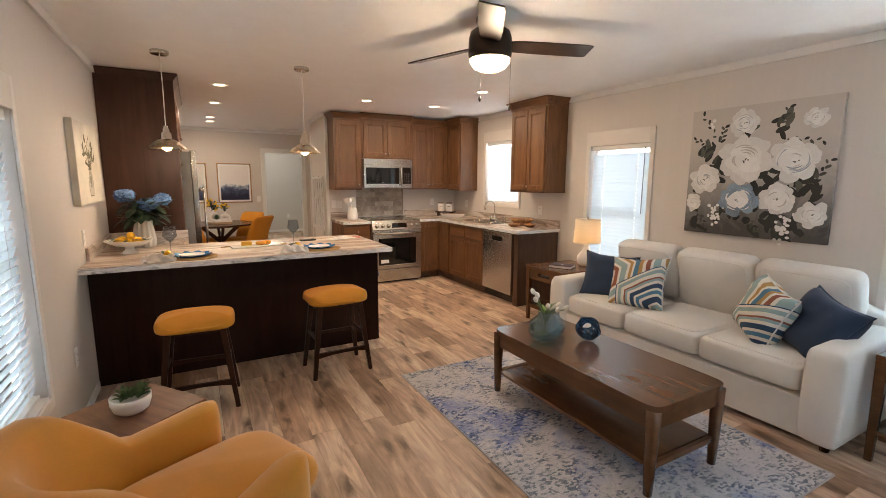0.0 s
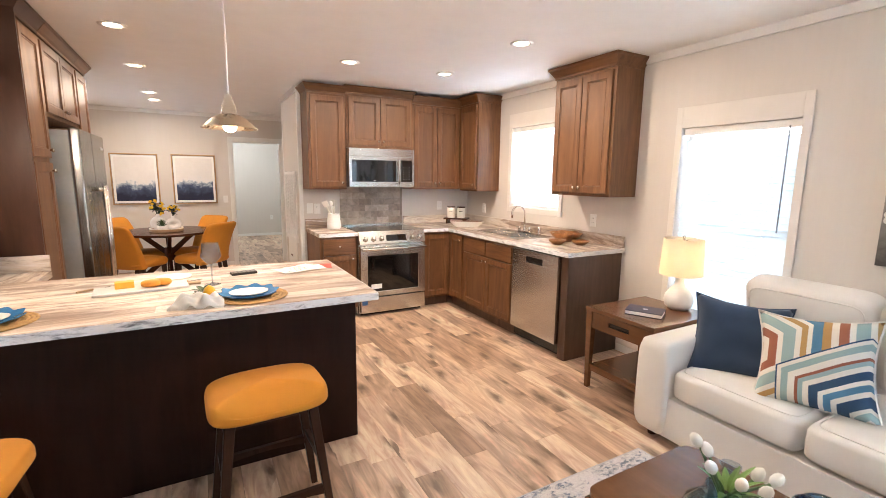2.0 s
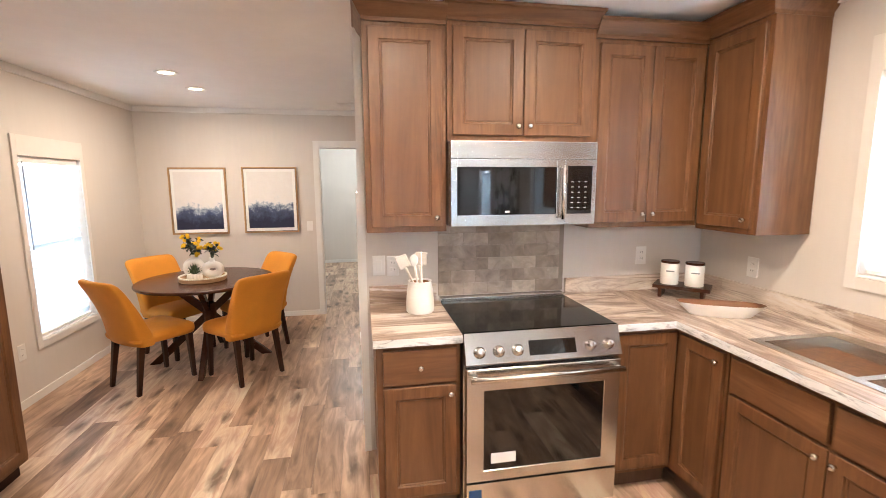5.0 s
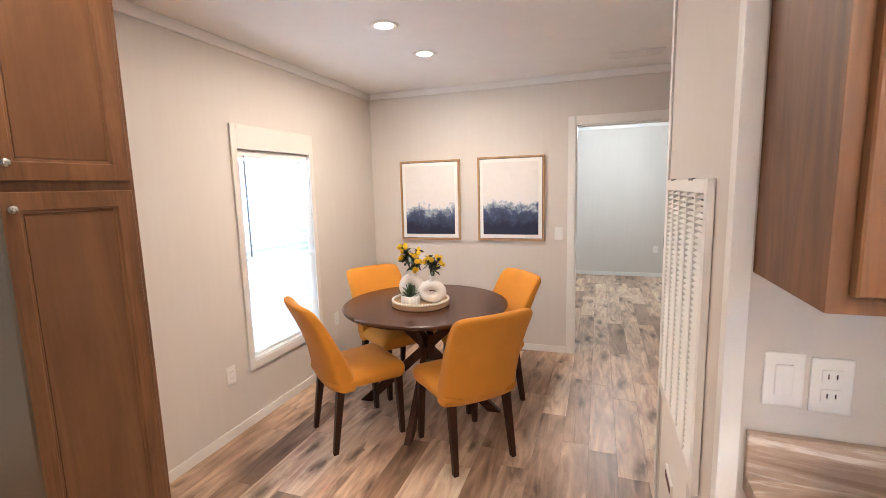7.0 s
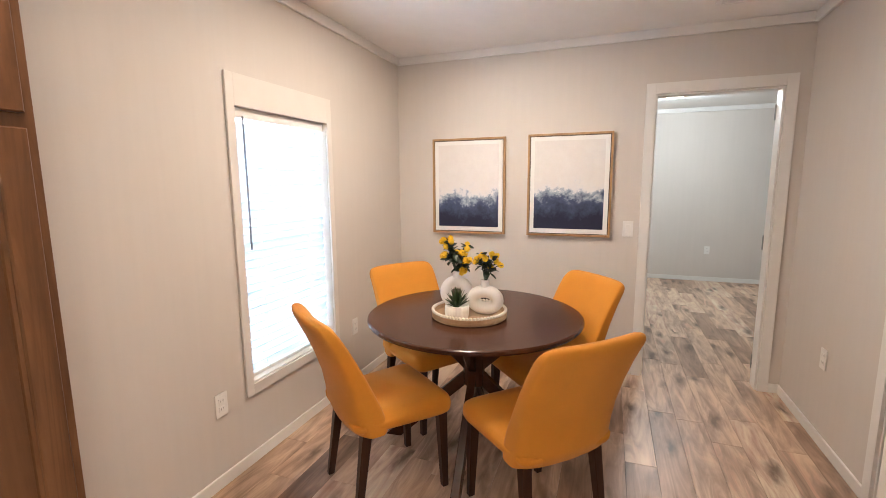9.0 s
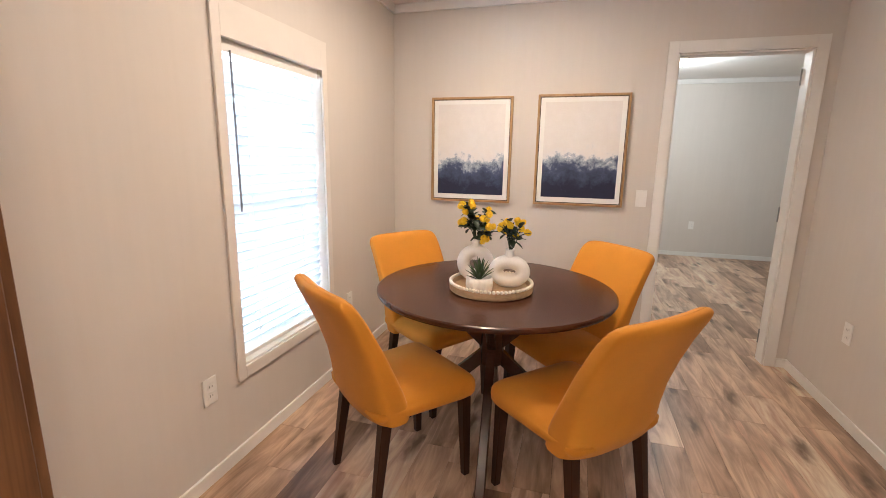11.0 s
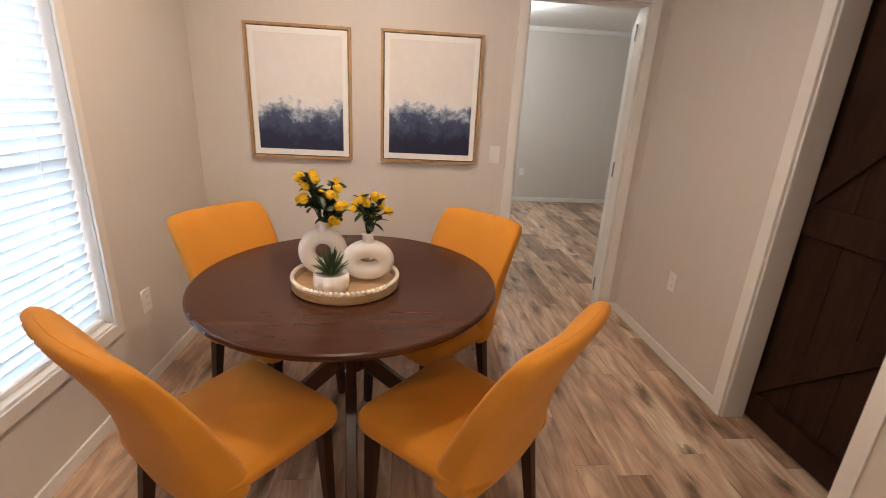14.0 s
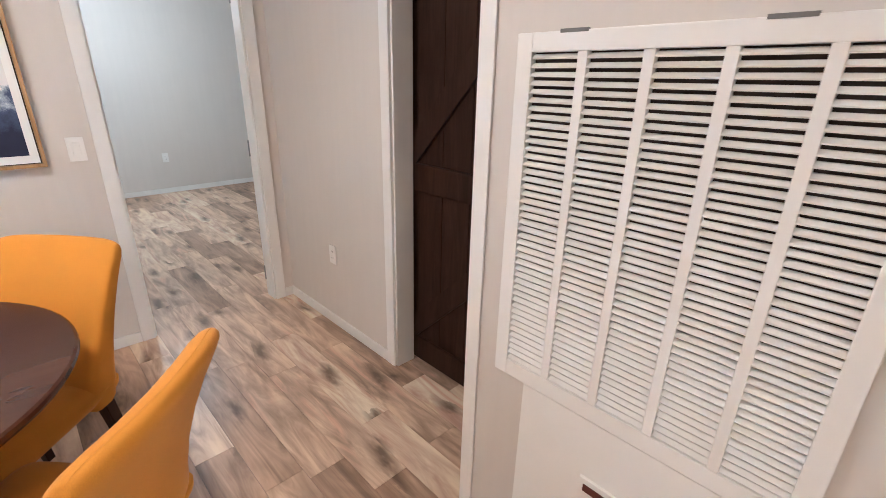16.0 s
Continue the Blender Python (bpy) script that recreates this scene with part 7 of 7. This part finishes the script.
for k in range(11):
    leaf_blade(bm, pose(0, 0, 0.15, 0, 0, k * 131) @ pose(0.008, 0, 0, 0, -68 + (k % 4) * 11, 0), 0.062 + 0.010 * (k % 3), 0.016, 0.3, 0.25)
part("leaves", bm, plain("tulip_leaf", (0.13, 0.24, 0.05), 0.5, vary=0.25, scale=20), gv, "green tulip leaves")
for k, (x, y, z) in enumerate(heads):
    tilt = Vector((x, y, 0.10)).normalized().to_track_quat("Z", "X").to_matrix().to_4x4()
    part("tulip", moved(lathe([(0.002, -0.004), (0.008, 0.0), (0.0125, 0.010), (0.0125, 0.019), (0.0085, 0.028), (0.002, 0.033)], 14), Matrix.Translation((x, y, z)) @ tilt), PETAL_WHITE, gv, "white tulip", True)
single("bottle_vase", lathe([(0.002, 0.0), (0.040, 0.0), (0.062, 0.02), (0.070, 0.055), (0.058, 0.095), (0.030, 0.125), (0.024, 0.160), (0.030, 0.172), (0.027, 0.172), (0.020, 0.160), (0.026, 0.123), (0.054, 0.093), (0.065, 0.055), (0.058, 0.023), (0.002, 0.006)], 36), SMOKEGLASS, pose(2.78, 2.475, CT), "smoky blue-grey glass bottle vase on the coffee table", "vase", smooth=True)
kn = thing("glass_knot", pose(2.88, 2.275, CT) @ Matrix.Scale(1.25, 4), "blue glass rope knot ornament on the coffee table", "ornament")
for k in range(8):
    bm = bmesh.new()
    q = pose(0, 0, 0.066, k * 47 + 10, k * 71, k * 58)
    r = 0.046 + 0.011 * (k % 3) / 2
    tube(bm, [q @ Vector((r * math.cos(a), r * 0.94 * math.sin(a), 0.016 * math.sin(2 * a + k))) for a in [2 * math.pi * i / 36 for i in range(37)]], 0.0068, 8)
    part("loop", bm, COBALT, kn, "", True)

# ---- bowl plant on the side table ----
bp = thing("bowl_planter", pose(0.405, 2.475, 0.5205) @ Matrix.Scale(0.76, 4), "leafy green succulents in a white bowl on the side table", "plant")
part("bowl", lathe([(0.002, 0.0), (0.060, 0.0), (0.085, 0.02), (0.098, 0.06), (0.100, 0.095), (0.094, 0.095), (0.090, 0.075), (0.002, 0.07)], 40), CERAMIC, bp, "", True)
bm = bmesh.new()
rnd = random.Random(11)
for c in range(7):
    cx, cy = rnd.uniform(-0.05, 0.05), rnd.uniform(-0.05, 0.05)
    for k in range(16):
        leaf_blade(bm, pose(cx, cy, 0.085, 0, 0, k * 137.5) @ pose(0.004, 0, 0, 0, -80 + k * 4.2, 0), rnd.uniform(0.045, 0.065), 0.026, 0.5, 0.1)
part("leaves", bm, SUCCULENT, bp)


# ---- flower painting over the sofa ----
def painted(name, col, vary=0.25):
    """Brush dabs: each has its own tone, with streaks of the brush."""
    m, nt, b = shader(name)
    rnd_ = nt.nodes.new("ShaderNodeNewGeometry").outputs["Random Per Island"]
    vec = coords(nt, (1, 1, 1), shift=False)
    streak = noisy(nt, vec, 46.0, 4.0, 0.7, 2.0)
    lo, hi = tuple(c * (1 - vary) for c in col), tuple(min(0.85, c * (1 + vary)) for c in col)
    c = mixed(nt, 0.5, ramp(nt, rnd_, ((0.0, lo), (1.0, hi))), ramp(nt, streak, ((0.3, lo), (0.7, hi))))
    nt.links.new(c, b.inputs["Base Color"])
    b.inputs["Roughness"].default_value = 0.7
    bumped(nt, b, streak, 0.3, 0.001)
    return m


PO, PS = painted("paint_offwhite", (0.70, 0.69, 0.67), 0.16), painted("paint_slate", (0.36, 0.41, 0.47), 0.35)
PW_, PB, PG, PL_, PD = (painted("paint_white", (0.80, 0.79, 0.765), 0.10), painted("paint_blue", (0.22, 0.30, 0.40), 0.5), painted("paint_grey", (0.52, 0.50, 0.475), 0.2), painted("paint_leaf", (0.075, 0.080, 0.066), 0.6), painted("paint_dark", (0.024, 0.026, 0.024), 0.5))


def blob(bm, cx, cz, rx, rz, a, y, wob=0.12, n=18, seed=0):
    """One flat brush dab."""
    ca, sa = math.cos(a), math.sin(a)
    ring = []
    for i in range(n):
        t = 2 * math.pi * i / n
        k = 1 + wob * noise.noise(Vector((math.cos(t) * 1.5 + seed, math.sin(t) * 1.5, seed * 0.7)))
        u, v = rx * k * math.cos(t), rz * k * math.sin(t)
        ring.append(bm.verts.new((cx + u * ca - v * sa, y, cz + u * sa + v * ca)))
    bm.faces.new(ring)


def painting():
    w, h = 1.055, 1.035
    t = thing("flower_painting", pose(XR - 0.002, 2.243, 1.057, 0, 0, -90), "unframed canvas of white and blue peonies over grey leaves", "painting")
    m, nt, b = shader("canvas_ground")
    tc = nt.nodes.new("ShaderNodeTexCoord")
    sep = nt.nodes.new("ShaderNodeSeparateXYZ")
    nt.links.new(tc.outputs["Object"], sep.inputs[0])
    n = noisy(nt, tc.outputs["Object"], 5.0, 5.0, 0.7, 1.0)
    add = nt.nodes.new("ShaderNodeMath")
    add.operation = "MULTIPLY_ADD"
    add.inputs[1].default_value = 0.5
    nt.links.new(n, add.inputs[0])
    nt.links.new(sep.outputs["Z"], add.inputs[2])
    col = ramp(nt, add.outputs[0], ((0.30, (0.075, 0.072, 0.07)), (0.48, (0.20, 0.19, 0.185)), (0.80, (0.47, 0.435, 0.405)), (1.0, (0.56, 0.515, 0.48))))
    nt.links.new(col, b.inputs["Base Color"])
    b.inputs["Roughness"].default_value = 0.75
    part("canvas", boxes((-w / 2, w / 2, -0.036, -0.001, 0, h), bevel=0.002), m, t)
    rnd = random.Random(21)
    layer = [0.0362]

    def step():
        layer[0] += 0.00012
        return -layer[0]

    def stroke(bm, cx, cz, r, a0, a1, wide, y, squash=1.0):
        """One curved pull of the brush, thin at both ends."""
        n_ = 9
        edge = [[], []]
        for i in range(n_ + 1):
            a = a0 + (a1 - a0) * i / n_
            half = wide * math.sin(math.pi * (i + 0.35) / (n_ + 0.7)) ** 0.7
            for side, rr in ((0, r + half), (1, r - half)):
                edge[side].append(bm.verts.new((cx + rr * math.cos(a), y, cz + rr * squash * math.sin(a))))
        for i in range(n_):
            bm.faces.new((edge[0][i], edge[0][i + 1], edge[1][i + 1], edge[1][i]))

    leaves, darks, berries = bmesh.new(), bmesh.new(), bmesh.new()
    for k in range(80):
        u, v = rnd.uniform(0.02, 0.98), rnd.uniform(0.03, 0.56)
        blob(darks, (u - 0.5) * w * 0.92, v * h, rnd.uniform(0.03, 0.075), rnd.uniform(0.015, 0.032), rnd.uniform(0, 3.1), -0.0362 - 0.00001 * k, 0.3, 12, k)
    for k in range(26):
        u, v = rnd.choice(((rnd.gauss(0.16, 0.07), rnd.gauss(0.66, 0.04)), (rnd.gauss(0.60, 0.10), rnd.gauss(0.80, 0.05)), (rnd.gauss(0.86, 0.05), rnd.gauss(0.42, 0.08))))
        r = rnd.uniform(0.035, 0.062)
        blob(leaves if k % 2 else darks, (min(0.95, max(0.05, u)) - 0.5) * w, v * h, r, r * 0.42, rnd.uniform(0.3, 2.2), -0.0376 - 0.00001 * k, 0.2, 12, k + 70)
    for u0, v0, u1, v1 in ((0.26, 0.70, 0.085, 0.97), (0.22, 0.70, 0.03, 0.77), (0.24, 0.72, 0.27, 0.86), (0.62, 0.76, 0.70, 0.96), (0.66, 0.74, 0.92, 0.70), (0.88, 0.40, 0.97, 0.58), (0.10, 0.18, 0.20, 0.03), (0.50, 0.16, 0.58, 0.03)):
        a = math.atan2((v1 - v0) * h, (u1 - u0) * w)
        for k in range(7):
            f = 0.2 + 0.8 * k / 6
            x, z = (u0 + (u1 - u0) * f - 0.5) * w, (v0 + (v1 - v0) * f) * h
            s_ = (1 if k % 2 else -1) * rnd.uniform(0.5, 1.0)
            r = rnd.uniform(0.015, 0.024)
            blob(leaves if k % 3 else darks, x - math.sin(a) * 0.016 * s_, z + math.cos(a) * 0.016 * s_, r, r * 0.5, a + s_, -0.0382 - 0.00001 * k, 0.2, 10, k + 9)
    for cx, cz, n_, s_ in ((0.25, 0.17, 22, 0.055), (0.72, 0.10, 26, 0.085), (0.30, 0.66, 6, 0.035), (0.16, 0.90, 4, 0.03)):
        for k in range(n_):
            blob(berries, (cx - 0.5) * w + rnd.gauss(0, s_ * 0.4), cz * h + rnd.gauss(0, s_ * 0.7), rnd.uniform(0.009, 0.017), rnd.uniform(0.009, 0.015), 0, -0.0392 - 0.00001 * k, 0.1, 10, k)
    tagged(part("leaf_brushwork", leaves, PL_, t), kind="stuff")
    tagged(part("dark_brushwork", darks, PD, t), kind="stuff")
    tagged(part("berry_brushwork", berries, PW_, t), kind="stuff")
    flowers = ((0.055, 0.25, 0.080, "w"), (0.86, 0.86, 0.080, "w"), (0.405, 0.87, 0.115, "m"), (0.90, 0.20, 0.105, "w"), (0.145, 0.44, 0.130, "m"), (0.76, 0.58, 0.165, "m"), (0.68, 0.30, 0.130, "w"), (0.43, 0.59, 0.205, "w"), (0.42, 0.285, 0.150, "b"))
    for f, (u, v, r, kind) in enumerate(flowers):
        cx, cz = (u - 0.5) * w, v * h
        lim = w / 2 - 0.006
        y = -0.0402 - f * 0.0008
        outer, inner, swirl, soft, core = bmesh.new(), bmesh.new(), bmesh.new(), bmesh.new(), bmesh.new()
        for k in range(7):
            a = 2 * math.pi * k / 7 + rnd.uniform(-0.25, 0.25)
            d, s_ = r * rnd.uniform(0.52, 0.62), r * rnd.uniform(0.40, 0.50)
            x = max(-lim + s_ * 1.15, min(lim - s_ * 1.15, cx + d * math.cos(a)))
            z = max(s_ * 1.2, min(h - s_ * 1.2, cz + d * 0.88 * math.sin(a)))
            blob(outer, x, z, s_, s_ * 0.86, a, y - k * 0.00001, 0.32, 22, f * 10 + k)
        for k in range(6):
            a = 2 * math.pi * k / 6 + rnd.uniform(-0.4, 0.4)
            x = max(-lim + r * 0.4, min(lim - r * 0.4, cx + r * 0.32 * math.cos(a)))
            blob(inner, x, cz + r * 0.28 * math.sin(a), r * 0.36, r * 0.30, a, y - 0.0002 - k * 0.00001, 0.3, 20, f * 10 + k + 40)
        bx = max(-lim + r * 0.86, min(lim - r * 0.86, cx))
        for k in range({"w": 7, "m": 11, "b": 20}[kind]):
            a0, span = rnd.uniform(0, 6.28), rnd.uniform(0.7, 1.7)
            rr = r * (rnd.uniform(0.55, 0.84) if kind == "b" else rnd.uniform(0.25, 0.68))
            stroke(swirl if (kind != "w" and k % 3) or kind == "b" else soft, bx, cz, rr, a0, a0 + span, r * (rnd.uniform(0.04, 0.085) if kind == "b" else rnd.uniform(0.015, 0.040)), y - 0.0004 - k * 0.00001, 0.86)
        for k in range(6):
            a0 = rnd.uniform(0, 6.28)
            stroke(inner, bx, cz, r * rnd.uniform(0.3, 0.72), a0, a0 + rnd.uniform(0.6, 1.2), r * rnd.uniform(0.02, 0.05), y - 0.00062 - k * 0.00001, 0.86)
        for k in range(5):
            blob(core, bx + rnd.gauss(0, r * 0.10), cz + rnd.gauss(0, r * 0.05), r * rnd.uniform(0.03, 0.06), r * 0.022, rnd.uniform(0, 3), y - 0.00072 - k * 0.00001, 0.2, 8, k)
        part("petal_ground", outer, PB if kind == "b" else PO, t)
        part("petal_highlight", inner, PW_, t)
        part("petal_shade", swirl, PB if kind == "b" else PS, t)
        part("petal_tint", soft, PG, t)
        part("flower_centre", core, PL_, t)


painting()


def vase_canvas():
    t = thing("vase_canvas", pose(0.002, 4.43, 1.316, 0, 0, 90), "small beige canvas painted with olive stems in a vase", "painting")
    part("canvas", boxes((-0.41, 0.41, -0.042, -0.001, 0, 0.565), bevel=0.003), plain("beige_canvas", (0.60, 0.56, 0.49), 0.8, vary=0.12, scale=5, bump=0.4), t)
    jar = ((-0.060, 0.05), (0.060, 0.05), (0.080, 0.10), (0.075, 0.17), (0.048, 0.225), (0.055, 0.25), (-0.055, 0.25), (-0.048, 0.225), (-0.075, 0.17), (-0.080, 0.10))
    for name, grow, y, col in (("jar_outline", 1.0, 0.0424, (0.16, 0.14, 0.11)), ("painted_jar", 0.88, 0.0428, (0.46, 0.43, 0.37))):
        v = bmesh.new()
        v.faces.new([v.verts.new((x * grow, -y, 0.15 + (z - 0.15) * (grow + 0.04 * (grow < 1)))) for x, z in jar])
        part(name, v, painted("paint_jar", col), t)
    rnd = random.Random(3)
    lv = bmesh.new()
    for k in range(70):
        a, d = rnd.uniform(0.35, 2.8), rnd.uniform(0.02, 0.27)
        blob(lv, math.cos(a) * d * 0.85, 0.235 + math.sin(a) * d, rnd.uniform(0.018, 0.040), rnd.uniform(0.007, 0.013), a + rnd.uniform(-0.7, 0.7), -0.0432 - 0.00001 * k, 0.2, 10, k)
    for k in range(7):
        blob(lv, -0.03 + 0.01 * k, 0.17, 0.003, 0.07, rnd.uniform(-0.2, 0.2), -0.0431 + 0.00001 * k, 0.1, 8, k)
    tagged(part("leaf_brushwork", lv, painted("paint_olive", (0.085, 0.078, 0.036), 0.6), t), kind="stuff")


vase_canvas()

# ---- floor planks, last ----
PW, PL = 0.152, 0.92
rest = bmesh.new()
plank_mesh = mesh_of("plank", boxes((0.0008, PW - 0.0008, 0.0008, PL - 0.0008, -0.006, 0.0)), PLANK)
spots = []
for i in range(int(XR / PW) + 1):
    shift = random.uniform(0, PL)
    y = YB - shift
    while y < BED_Y:
        spots.append((i * PW, y))
        y += PL
near = [s for s in spots if 1.3 < s[1] < 10.0 and s[0] + PW < XR and s[1] > YB]
near = sorted(near, key=lambda s: abs(s[1] - 6.0))[:300]
chosen = set(near)
for s in spots:
    if s in chosen:
        shared("plank", plank_mesh, floor, pose(s[0], s[1], 0))
    else:
        x1, y0, y1 = min(s[0] + PW, XR) - 0.0008, max(s[1], YB) + 0.0008, min(s[1] + PL, BED_Y) - 0.0008
        if y1 - y0 > 0.01 and x1 - s[0] > 0.01:
            box(rest, s[0] + 0.0008, x1, y0, y1, -0.006, 0.0)
tagged(part("planks", rest, PLANK_REST, floor), kind="stuff")
